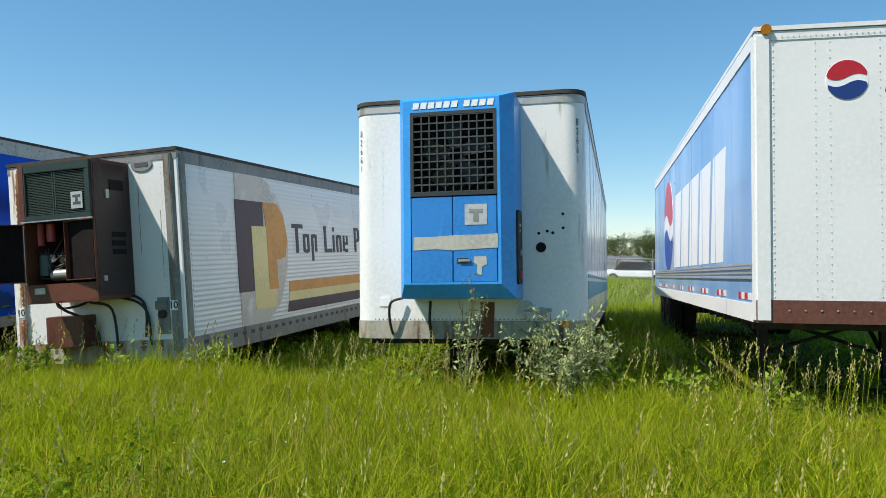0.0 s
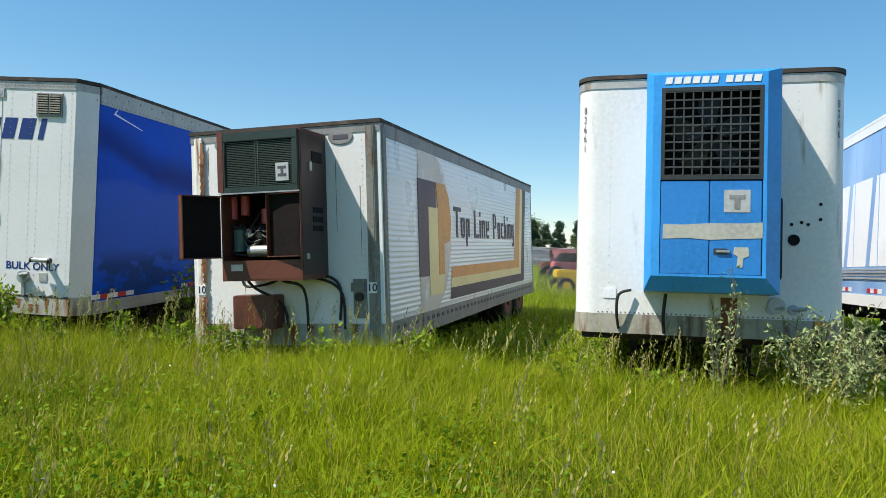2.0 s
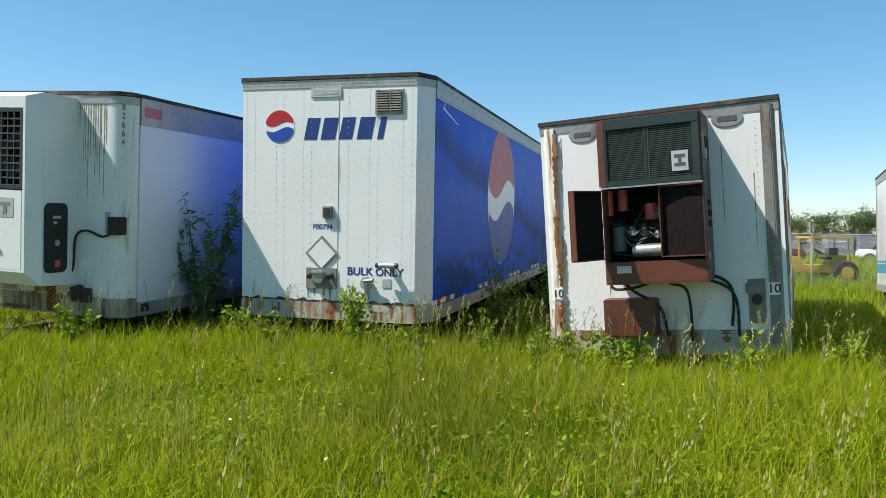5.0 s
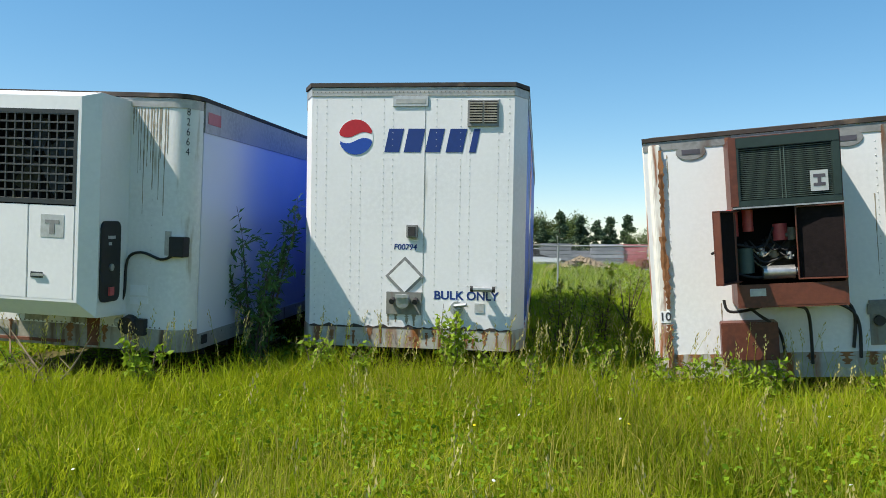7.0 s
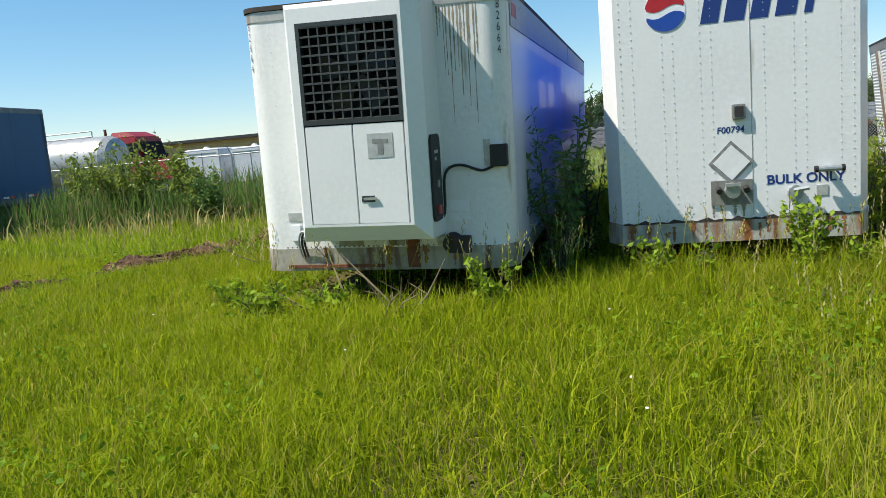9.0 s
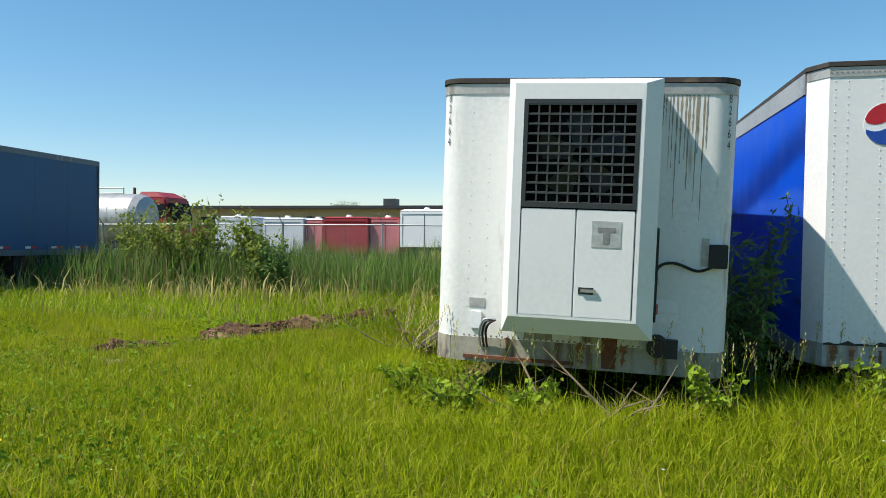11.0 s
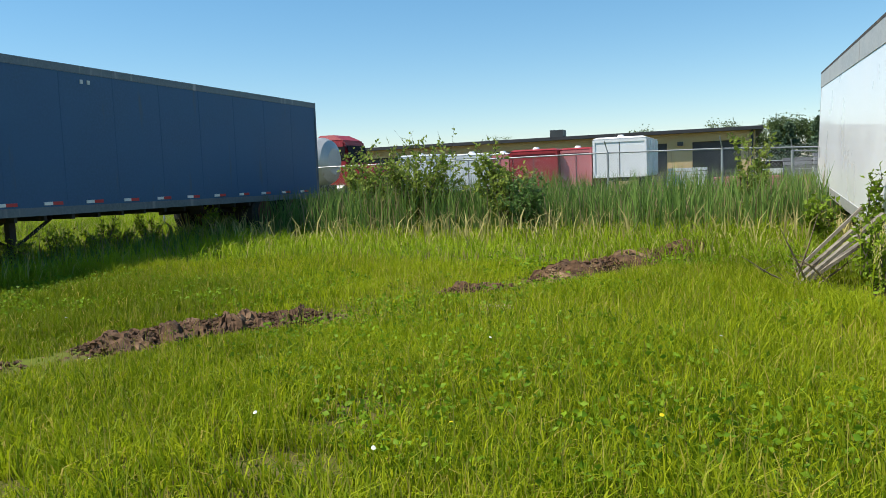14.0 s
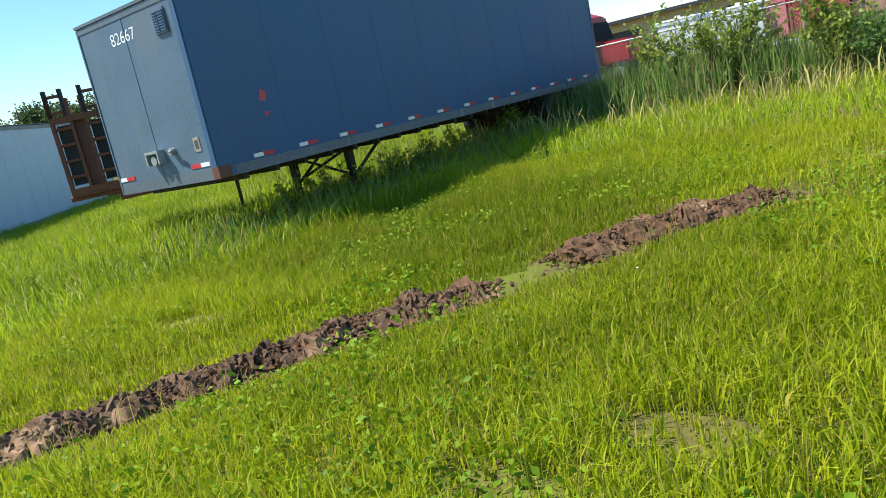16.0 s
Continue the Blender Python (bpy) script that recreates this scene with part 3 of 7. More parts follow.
def reefer_unit(e, h, x0, x1, z0, z1, deep, body_mat, door_mats, badge_mat, panel_side=True):
    """Front-mounted cooling unit: bevelled housing, slatted grille over a dark core, two service doors, control panel."""
    c = 0.13
    lo = [(x0, 0, z0), (x1, 0, z0), (x1, 0, z1), (x0, 0, z1)]
    my = -(deep - 0.1)
    mid = [(x0, my, z0 + 0.02), (x1, my, z0 + 0.02), (x1, my, z1), (x0, my, z1)]
    fx0, fx1, fz0, fz1 = x0 + 0.06, x1 - 0.13, z0 + 0.16, z1 - 0.05
    top = [(fx0, -deep, fz0), (fx1, -deep, fz0), (fx1, -deep, fz1), (fx0, -deep, fz1)]
    # housing as a shell of side walls, with the grille opening left free
    b = Build()
    n = 4
    for ra, rb in ((lo, mid), (mid, top)):
        b.add(ra + rb, [(i, (i + 1) % n, n + (i + 1) % n, n + i) for i in range(n)])
    gx0, gx1 = fx0 + 0.07, fx1 - 0.03
    gz1 = fz1 - 0.12
    gz0 = gz1 - 0.46 * (fz1 - fz0)
    dz0 = fz0 + 0.02
    b.add(top + [(gx0, -deep, dz0), (gx1, -deep, dz0), (gx1, -deep, gz1), (gx0, -deep, gz1)],
          [(i, (i + 1) % n, n + (i + 1) % n, n + i) for i in range(n)])
    unit = part("cooling_unit", b, body_mat, e, "cooling unit housing with bevelled edges", weld=True)
    sol = unit.modifiers.new("thickness", "SOLIDIFY")
    sol.thickness, sol.offset = 0.012, 1.0
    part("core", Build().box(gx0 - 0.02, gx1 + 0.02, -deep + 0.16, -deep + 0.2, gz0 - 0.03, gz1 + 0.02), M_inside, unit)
    fan = Build()
    cx, cz = (gx0 + gx1) / 2, (gz0 + gz1) / 2
    for i in range(5):
        a = i * 2 * math.pi / 5 + 0.4
        d = Vector((math.cos(a), 0, math.sin(a)))
        q = Vector((-d.z, 0, d.x))
        p = Vector((cx, -deep + 0.12, cz))
        fan.hull([p + 0.06 * d - 0.05 * q, p + 0.06 * d + 0.05 * q, p + 0.06 * d + 0.05 * q + Vector((0, 0.01, 0)), p + 0.06 * d - 0.05 * q + Vector((0, 0.01, 0))],
                 [p + 0.36 * d - 0.12 * q, p + 0.36 * d + 0.12 * q + Vector((0, 0.05, 0)), p + 0.36 * d + 0.12 * q + Vector((0, 0.06, 0)), p + 0.36 * d - 0.12 * q + Vector((0, 0.01, 0))])
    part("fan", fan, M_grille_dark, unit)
    fr = Build()
    t = 0.035
    for a in ((gx0, gx1, gz1 - t, gz1), (gx0, gx1, gz0, gz0 + t * 1.2), (gx0, gx0 + t, gz0 + t * 1.2, gz1 - t), (gx1 - t, gx1, gz0 + t * 1.2, gz1 - t)):
        fr.box(a[0], a[1], -deep - 0.015, -deep + 0.05, a[2], a[3])
    part("grille_frame", fr, M_grille_dark, unit)
    ix0, ix1, iz0, iz1 = gx0 + t, gx1 - t, gz0 + 1.2 * t, gz1 - t
    for i in range(1, 10):
        x = ix0 + (ix1 - ix0) * i / 10
        part("grille_bar", Build().box(x - 0.0065, x + 0.0065, -deep - 0.009, -deep + 0.012, iz0, iz1), M_grille_bar, unit)
    for i in range(0, 11):
        z = iz0 + (iz1 - iz0) * i / 10
        part("grille_slat", Build().hull([(ix0, -deep - 0.012, z - 0.012), (ix1, -deep - 0.012, z - 0.012), (ix1, -deep + 0.012, z - 0.004), (ix0, -deep + 0.012, z - 0.004)],
                                         [(ix0, -deep - 0.012, z + 0.001), (ix1, -deep - 0.012, z + 0.001), (ix1, -deep + 0.012, z + 0.008), (ix0, -deep + 0.012, z + 0.008)]), M_grille_bar, unit)
    xm = gx0 + (gx1 - gx0) * 0.49
    dtop = gz0 - 0.012
    left = part("service_door", Build().box(gx0 + 0.008, xm - 0.003, -deep - 0.012, -deep + 0.02, dz0, dtop), door_mats[0], unit, bevel=0.006)
    rightd = part("service_door", Build().box(xm + 0.003, gx1 - 0.008, -deep - 0.012, -deep + 0.02, dz0, dtop), door_mats[1], unit, bevel=0.006)
    bx = xm + (gx1 - xm) * 0.52
    bz = dtop - 0.19
    stick = part("silver_badge", Build().box(bx - 0.115, bx + 0.115, -deep - 0.016, -deep - 0.012, bz - 0.105, bz + 0.105), M_silver, rightd, "worn silver sticker")
    part("badge_mark", Build().box(bx - 0.07, bx + 0.07, -deep - 0.019, -deep - 0.016, bz + 0.02, bz + 0.055).box(bx - 0.025, bx + 0.025, -deep - 0.019, -deep - 0.016, bz - 0.075, bz + 0.02), badge_mat, stick)
    hx = xm + 0.09
    hz = dz0 + 0.22
    hd = part("latch_recess", Build().box(hx - 0.05, hx + 0.07, -deep - 0.017, -deep - 0.012, hz - 0.03, hz + 0.025), M_grille_dark, rightd)
    part("latch_handle", Build().box(hx - 0.03, hx + 0.09, -deep - 0.034, -deep - 0.017, hz - 0.012, hz + 0.01), M_steel, hd)
    if panel_side:
        pz0, pz1 = z0 + 0.15, z0 + 0.92
        py0, py1 = -deep + 0.12, -deep + 0.44
        k = Build()
        pl = lambda u, v, d: (x1 + d, u, v)
        pts = []
        rr = 0.07
        for cxy, a0 in (((py1 - rr, pz1 - rr), 0), ((py0 + rr, pz1 - rr), 90), ((py0 + rr, pz0 + rr), 180), ((py1 - rr, pz0 + rr), 270)):
            for a in np.linspace(a0, a0 + 90, 6):
                pts.append((cxy[0] + rr * math.cos(radians(a)), cxy[1] + rr * math.sin(radians(a))))
        ctrl = part("control_panel", k.prism(pts, pl, 0.03), M_black, unit, "black side control panel")
        ym = (py0 + py1) / 2
        part("panel_marking", Build().box(x1 + 0.03, x1 + 0.033, ym - 0.06, ym + 0.06, pz1 - 0.17, pz1 - 0.14).box(x1 + 0.03, x1 + 0.033, ym - 0.05, ym + 0.0, pz1 - 0.23, pz1 - 0.2), M_silver, ctrl)
        part("panel_gauge", Build().tube((x1 + 0.03, ym, pz0 + 0.33), (x1 + 0.045, ym, pz0 + 0.33), 0.035, 12), M_steel, ctrl)
        part("panel_switch", Build().box(x1 + 0.03, x1 + 0.05, ym - 0.035, ym + 0.035, pz0 + 0.06, pz0 + 0.14), M_red_part, ctrl)
        part("side_hatch", Build().box(x1 + 0.0, x1 + 0.006, -deep + 0.2, -0.1, z1 - 0.95, z1 - 0.18), body_mat, unit)
    return unit


def trailer_pose(x, y, z, axis, pitch=0.0, roll=0.0):
    """axis: degrees to the right of +y in which the body runs back; pitch: nose down; roll: right side down."""
    return pose(x, y, z, 0, 0, -axis) @ pose(0, 0, 0, pitch, roll, 0)


# the white delivery trailer with the bleached blue side
T1 = thing("delivery_trailer", trailer_pose(3.793, 9.112, 1.024, 5.86, -1.07, -0.53), "white box trailer with bleached blue side and brown steel bumper", "trailer", "parked trailers")
W1, H1, L1 = 2.588, 2.9, 12.55
box_body(T1, W1, H1, L1, "square", 0.0, M_white, M_wrap_pale, M_wrap_pale, 0.22, M_rust_bumper, M_white, M_white, bottom_rail=0.18)
for sx in (-1, 1):
    part("corner_post", Build().box(sx * W1 / 2 - (0.02 if sx < 0 else 0.15), sx * W1 / 2 + (0.15 if sx < 0 else 0.02), -0.02, 0.14, 0, H1 - 0.09), M_white, T1, bevel=0.025)
    rivet_line(T1, (sx * 1.13, 0.25), (sx * 1.13, H1 - 0.2), 0.06, front(0), 0.011, M_rivet)
for x in (-0.75, -0.62, -0.18, -0.05, 0.4, 0.53):
    rivet_line(T1, (x, 0.26), (x, H1 - 0.2), 0.075, front(0))
rivet_line(T1, (-1.05, H1 - 0.13), (1.05, H1 - 0.13), 0.05, front(-0.012))
rivet_line(T1, (-1.0, 0.12), (1.0, 0.12), 0.14, front(-0.01), 0.012, M_rivet_dark)
globe_badge(T1, -0.469, 2.327, 0.19, front(0), (M_decal_red, M_decal_white, M_decal_blue))
slanted_blocks("brand_block", [(-0.14 + i * 0.21, 0.03 + i * 0.21) for i in range(5)], 2.2, 2.47, 0.05, front(0), T1, M_decal_blue)
part("marker_lamp", Build().tube((-1.2, -0.05, H1 - 0.06), (-1.2, 0.03, H1 - 0.04), 0.05, 12), M_amber, T1, "amber marker lamp")
part("placard_frame", Build().box(0.02, 0.5, -0.01, 0.0, 0.25, 0.55), M_white, T1)
S1 = side(-W1 / 2, -1)
globe_badge(T1, 8.9, 1.5, 0.95, S1, (M_decal_pink, M_decal_white, M_decal_mid), 1.0)
slanted_blocks("brand_block", [(7.75 - i * 1.2 - 1.0, 7.75 - i * 1.2) for i in range(5)], 0.62, 2.0, -0.25, S1, T1, M_decal_white)
for z, d in ((0.52, 0.02), (0.47, 0.012), (0.42, 0.02), (0.56, 0.008)):
    part("rub_rail", Build().box(-W1 / 2 - d, -W1 / 2, 0.15, L1 - 0.05, z, z + 0.022), M_rail, T1)
for i in range(8):
    for k in range(4):
        y = 0.25 + i * 1.5 + k * 0.17
        part("reflective_tape", Build().box(-W1 / 2 - 0.006, -W1 / 2, y, y + 0.165, 0.21, 0.28), M_tape_red if k % 2 else M_tape_white, T1)
for y in np.arange(1.3, L1, 1.22):
    part("panel_seam", Build().box(-W1 / 2 - 0.006, -W1 / 2, y, y + 0.03, 0.58, H1 - 0.22), M_wrap_pale, T1)
undercarriage(T1, W1, L1, -0.96, axle_ground=-0.78)

# the trailer with the blue cooling unit
T2 = thing("refrigerated_trailer", trailer_pose(-0.335, 9.976, 0.719, 7.69, -1.5, -1.64), "white refrigerated trailer with a bright blue cooling unit on its nose", "trailer", "parked trailers")
W2, H2, L2 = 2.6, 2.71, 12.78
box_body(T2, W2, H2, L2, "round", 0.22, M_white_old, M_white_side, M_white_side, 0.2, M_sill, M_rail)
U2 = reefer_unit(T2, H2, -0.588, 0.611, 0.441, 2.555, 0.611, M_blue_unit, (M_blue_deep, M_blue_deep), M_rail_grey)
slanted_blocks("brand_block", [(-0.43 + i * 0.082, -0.367 + i * 0.082) for i in range(6)] + [(0.11 + i * 0.082, 0.173 + i * 0.082) for i in range(4)], 2.42, 2.485, 0.012, front(-0.624), T2, M_decal_white)
part("scraped_band", Build().prism([(-0.43, 0.95), (-0.2, 0.96), (-0.02, 0.945), (0.2, 0.955), (0.45, 0.965), (0.455, 1.11), (0.3, 1.1), (0.0, 1.1), (-0.25, 1.085), (-0.425, 1.09)], front(-0.624), 0.003), M_scraped, T2, "band of scraped grey paint")
part("scraped_patch", Build().prism([(0.23, 0.7), (0.28, 0.69), (0.29, 0.78), (0.34, 0.8), (0.33, 0.88), (0.21, 0.88), (0.2, 0.82), (0.24, 0.79)], front(-0.624), 0.003), M_scraped, T2)
for sx in (-1, 1):
    for i, ch in enumerate("82661"):
        a_ = sx * radians(40)
        dg_ = lettering("number_digit", ch, 0.105, front(0), T2, M_ink, squeeze=0.72, weight=0.0)
        dg_.location = (sx * (W2 / 2 - 0.22) + 0.224 * math.sin(a_), 0.22 - 0.224 * math.cos(a_), 2.33 - i * 0.1)
        dg_.rotation_euler = (0, 0, a_)
part("round_port", Build().tube((0.821, 0, 0.987), (0.821, -0.012, 0.987), 0.055, 16), M_inside, T2)
for x, z in ((0.8, 1.14), (0.89, 1.16), (0.95, 1.14), (1.06, 1.19), (1.06, 1.34)):
    part("drilled_hole", Build().tube((x, 0, z), (x, -0.006, z), 0.017, 8), M_inside, T2)
for x in (-0.95, 0.85):
    rivet_line(T2, (x, 0.25), (x, H2 - 0.25), 0.09, front(0), 0.006)
rivet_line(T2, (-1.05, 0.215), (1.05, 0.215), 0.045, front(-0.006), 0.009, M_rivet_dark)
part("label_plate", Build().box(-1.0, -0.87, -0.008, 0, 0.36, 0.46), M_decal_white, T2)
hose("drain_hose", [(-0.72, -0.05, 0.45), (-0.84, -0.1, 0.4), (-0.86, -0.08, 0.22), (-0.84, -0.02, 0.05)], 0.016, M_black, T2)
hose("cable", [(-0.38, -0.12, 0.42), (-0.4, -0.08, 0.2), (-0.39, -0.03, 0.02)], 0.018, M_black, T2)
part("rust_patch", Build().prism([(0.16, 0.02), (0.3, 0.02), (0.31, 0.4), (0.15, 0.4)], front(-0.008), 0.003), M_rust, T2, "rust-brown stained strip")
gladhand(T2, 0.62, 0.3)
gladhand(T2, 0.82, 0.3)
part("connector_socket", Build().tube((0.66, 0, 0.34), (0.66, -0.09, 0.34), 0.08, 12), M_galv, T2)
part("amber_plate", Build().box(1.02, 1.12, -0.02, 0.02, 0.13, 0.2), M_amber, T2)
for z0_, z1_, mt in ((0.42, 0.62, M_teal_stripe), (0.66, 0.7, M_teal_stripe)):
    part("side_stripe", Build().box(1.3, 1.305, 0.3, L2, z0_, z1_), mt, T2)
    part("side_stripe", Build().box(-1.305, -1.3, 0.3, L2, z0_, z1_), mt, T2)
for y in np.arange(1.45, L2, 1.22):
    for sx in (-1, 1):
        part("panel_seam", Build().box(sx * 1.3 - 0.004, sx * 1.3 + 0.004, y, y + 0.02, 0.18, H2 - 0.22), M_white_old, T2)
undercarriage(T2, W2, L2, -0.65, axle_ground=-0.4)

# the trailer with the open brown cooling unit
T3 = thing("packing_trailer", trailer_pose(-4.844, 10.513, 0.371, 8.78, 1.19, -4.2), "tilted white trailer with open brown cooling unit and orange print", "trailer", "parked trailers")
W3, H3, L3 = 2.4, 2.461, 10.05
box_body(T3, W3, H3, L3, "square", 0.0, M_white, M_white_side, M_white_side, 0.16, M_sill_rust, M_rail_grey, drop=0.09)
for sx, mt in ((-1, M_white_rust), (1, M_post_grey)):
    part("corner_post", Build().prism([(sx * 1.215, 0.16), (sx * 1.215, 0.05), (sx * 1.125, -0.035), (sx * 1.035, -0.035), (sx * 1.035, 0.16)], lambda u, v, d: (u, v, 0.02 + d), H3 - 0.12), mt, T3, bevel=0.008)
    nb = part("number_plate", Build().box(sx * 1.08 - 0.05, sx * 1.08 + 0.05, -0.042, -0.036, 0.5, 0.62), M_decal_white, T3)
    lettering("fleet_number", "10", 0.12, lambda u, v, d, q=sx: (q * 1.08 + u, -0.043 - d, 0.56 + v), nb, M_ink)
    rivet_line(T3, (sx * 0.98, 0.2), (sx * 0.98, H3 - 0.25), 0.07, front(0), 0.008, M_rivet)
    disc = [(sx * 0.73 + 0.15 * math.cos(a), 2.26 + 0.085 * math.sin(a)) for a in np.linspace(0, 2 * math.pi, 28, endpoint=False)]
    ov = part("oval_plate", Build().prism(disc, front(0), 0.012), M_rail_grey, T3, "oval grey maker's plate", bevel=0.004)
    part("plate_marking", Build().box(sx * 0.73 - 0.09, sx * 0.73 + 0.09, -0.016, -0.012, 2.235, 2.285), M_ink_grey, ov)
for k in range(34):
    z = 0.2 + k * 0.062
    if z < H3 - 0.25:
        for sx in (-1, 1):
            part("side_rib", Build().hull([(sx * W3 / 2, y, q) for y, q in ((0.2, z), (L3 - 0.1, z), (L3 - 0.1, z + 0.045), (0.2, z + 0.045))],
                                          [(sx * (W3 / 2 + 0.006), y, q) for y, q in ((0.2, z + 0.015), (L3 - 0.1, z + 0.015), (L3 - 0.1, z + 0.03), (0.2, z + 0.03))]), M_white_side, T3)
S3, S3L = side(W3 / 2 + 0.007, 1), side(-W3 / 2 - 0.007, -1)
for i in range(40):
    y = 0.35 + i * (L3 - 0.6) / 40
    part("rail_slot", Build().box(W3 / 2 + 0.013, W3 / 2 + 0.018, y, y + 0.1, 0.05, 0.1), M_ink_grey, T3)
print_parts = [
    ("print_shade", [(1.48, 0.32), (2.4, 0.32), (2.96, 0.55), (3.27, 0.95), (3.36, 1.3), (3.2, 1.7), (2.85, 2.0), (2.3, 2.15), (1.48, 2.15)], M_peach_decal, 0.003),
    ("print_stroke", [(1.45, 0.72), (1.97, 0.72), (1.97, 1.5), (2.41, 1.5), (2.41, 1.8), (1.45, 1.8)], M_brown_decal, 0.006),
    ("print_stroke", [(1.97, 0.5), (2.76, 0.5), (2.76, 0.72), (2.5, 0.72), (2.5, 1.5), (1.97, 1.5)], M_yellow_decal, 0.009),
    ("print_bowl", [(2.5, 0.72), (2.85, 0.72), (2.85, 1.08), (3.2, 1.12), (3.32, 1.35), (3.2, 1.65), (2.94, 1.8), (2.41, 1.8), (2.5, 1.5)], M_orange_decal, 0.012),
    ("print_stripe", [(3.3, 0.66), (9.9, 0.66), (10.4, 2.2), (9.9, 2.2), (9.35, 0.8), (3.33, 0.8)], M_orange_decal, 0.003),
    ("print_stripe", [(3.26, 0.54), (10.2, 0.54), (10.75, 2.2), (10.4, 2.2), (9.9, 0.66), (3.3, 0.66)], M_yellow_decal, 0.003),
    ("print_stripe", [(3.2, 0.4), (10.6, 0.4), (11.2, 2.2), (10.75, 2.2), (10.2, 0.54), (3.26, 0.54)], M_brown_decal, 0.003),
]
for nm, poly, mt, d in print_parts:
    if mt is not M_orange_decal:
        part(nm, Build().prism([(1.31 + (u - 1.48) * 0.82, 0.15 + (v - 0.32) * 1.173) for u, v in poly], S3L, d), M_timber_print if mt is M_brown_decal else M_cream_print, T3)
    part(nm, Build().prism([(1.31 + (u - 1.48) * 0.82, 0.15 + (v - 0.32) * 1.173) for u, v in poly], S3, d), mt, T3)


def word_bars(spans, z0, place, material, parent):
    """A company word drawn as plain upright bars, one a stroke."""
    for u, w, lo, hi in spans:
        part("letter_bar", Build().prism([(u, z0 + lo), (u + w, z0 + lo), (u + w, z0 + hi), (u, z0 + hi)], place, 0.005), material, parent)


bars = [(3.1, 0.5, 0.47, 0.55), (3.28, 0.12, 0, 0.47), (3.66, 0.1, 0.02, 0.36), (3.88, 0.1, 0.02, 0.36), (3.75, 0.14, 0.0, 0.07), (3.75, 0.14, 0.3, 0.37), (4.1, 0.1, -0.16, 0.36), (4.3, 0.1, 0.02, 0.36), (4.2, 0.1, 0.3, 0.37),
        (4.85, 0.12, 0, 0.55), (4.97, 0.3, 0, 0.08), (5.38, 0.1, 0, 0.36), (5.38, 0.1, 0.44, 0.53), (5.6, 0.1, 0, 0.36), (5.82, 0.1, 0, 0.36), (5.7, 0.12, 0.3, 0.37), (6.05, 0.1, 0.02, 0.36), (6.27, 0.1, 0.16, 0.36), (6.14, 0.14, 0.16, 0.22), (6.14, 0.2, 0, 0.07),
        (6.85, 0.12, 0, 0.55), (7.1, 0.12, 0.25, 0.5), (6.97, 0.16, 0.48, 0.55), (6.97, 0.16, 0.22, 0.29), (7.4, 0.1, 0, 0.36), (7.6, 0.1, 0, 0.36), (7.5, 0.12, 0.3, 0.37), (7.5, 0.12, 0.0, 0.07), (7.85, 0.1, 0.02, 0.36), (7.95, 0.16, 0.3, 0.37), (7.95, 0.16, 0, 0.07),
        (8.25, 0.1, 0, 0.55), (8.42, 0.1, 0, 0.34), (8.65, 0.1, 0, 0.36), (8.65, 0.1, 0.44, 0.53), (8.85, 0.1, 0, 0.36), (9.05, 0.1, 0, 0.36), (8.95, 0.12, 0.3, 0.37), (9.28, 0.1, 0.02, 0.36), (9.48, 0.1, -0.16, 0.36), (9.3, 0.2, -0.17, -0.1)]
word_bars([(3.01 + (u - 3.1) * 0.727, w * 0.82, lo * 0.84, hi * 0.84) for u, w, lo, hi in bars], 1.14, S3, M_ink_grey, T3)
word_bars([(3.01 + (u - 3.1) * 0.727, w * 0.82, lo * 0.84, hi * 0.84) for u, w, lo, hi in bars], 1.14, S3L, M_worn_print, T3)
# its cooling unit: box housing, louvred grille above, open doors below
ux0, ux1, uz0, uz1, ud = -0.41, 0.54, 0.68, 2.29, 0.65
rings = []
for q, yy in ((0.0, -ud), (0.02, -ud), (0.02, 0.0), (0.0, 0.0)):
    rings.append([(ux0 + q, yy, uz0 + q), (ux1 - q, yy, uz0 + q), (ux1 - q, yy, uz1 - q), (ux0 + q, yy, uz1 - q)])
b = Build()
b.add([p for ring in rings for p in ring], [(4 * i + k, 4 * i + (k + 1) % 4, 4 * ((i + 1) % 4) + (k + 1) % 4, 4 * ((i + 1) % 4) + k) for i in range(4) for k in range(4)])
U3 = part("cooling_unit", b, M_brown_unit, T3, "dark brown steel cooling unit housing")
part("lower_panel", Build().box(ux0 + 0.02, ux1 - 0.02, -ud - 0.003, -ud + 0.02, uz0 + 0.02, uz0 + 0.22), M_brown_unit, U3)
part("unit_side_cover", Build().box(ux1, ux1 + 0.004, -ud + 0.02, -0.02, uz0 + 0.05, uz1 - 0.04), M_brown_dark, U3)
for z_, q_ in ((1.95, 0.12), (1.2, 0.06), (1.3, 0.06), (1.4, 0.06)):
    part("side_vent", Build().box(ux1 + 0.004, ux1 + 0.012, -0.37, -0.13, z_, z_ + q_), M_inside, U3)
part("side_latch", Build().box(ux1 + 0.004, ux1 + 0.02, -0.45, -0.4, 1.85, 1.95), M_silver, U3)
part("side_latch", Build().box(ux1 + 0.004, ux1 + 0.02, -0.55, -0.5, 0.9, 0.96), M_silver, U3)
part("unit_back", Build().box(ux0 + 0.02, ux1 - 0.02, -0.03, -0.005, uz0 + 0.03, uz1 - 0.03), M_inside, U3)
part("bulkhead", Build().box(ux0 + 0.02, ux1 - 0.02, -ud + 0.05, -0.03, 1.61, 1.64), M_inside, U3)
gf = Build()
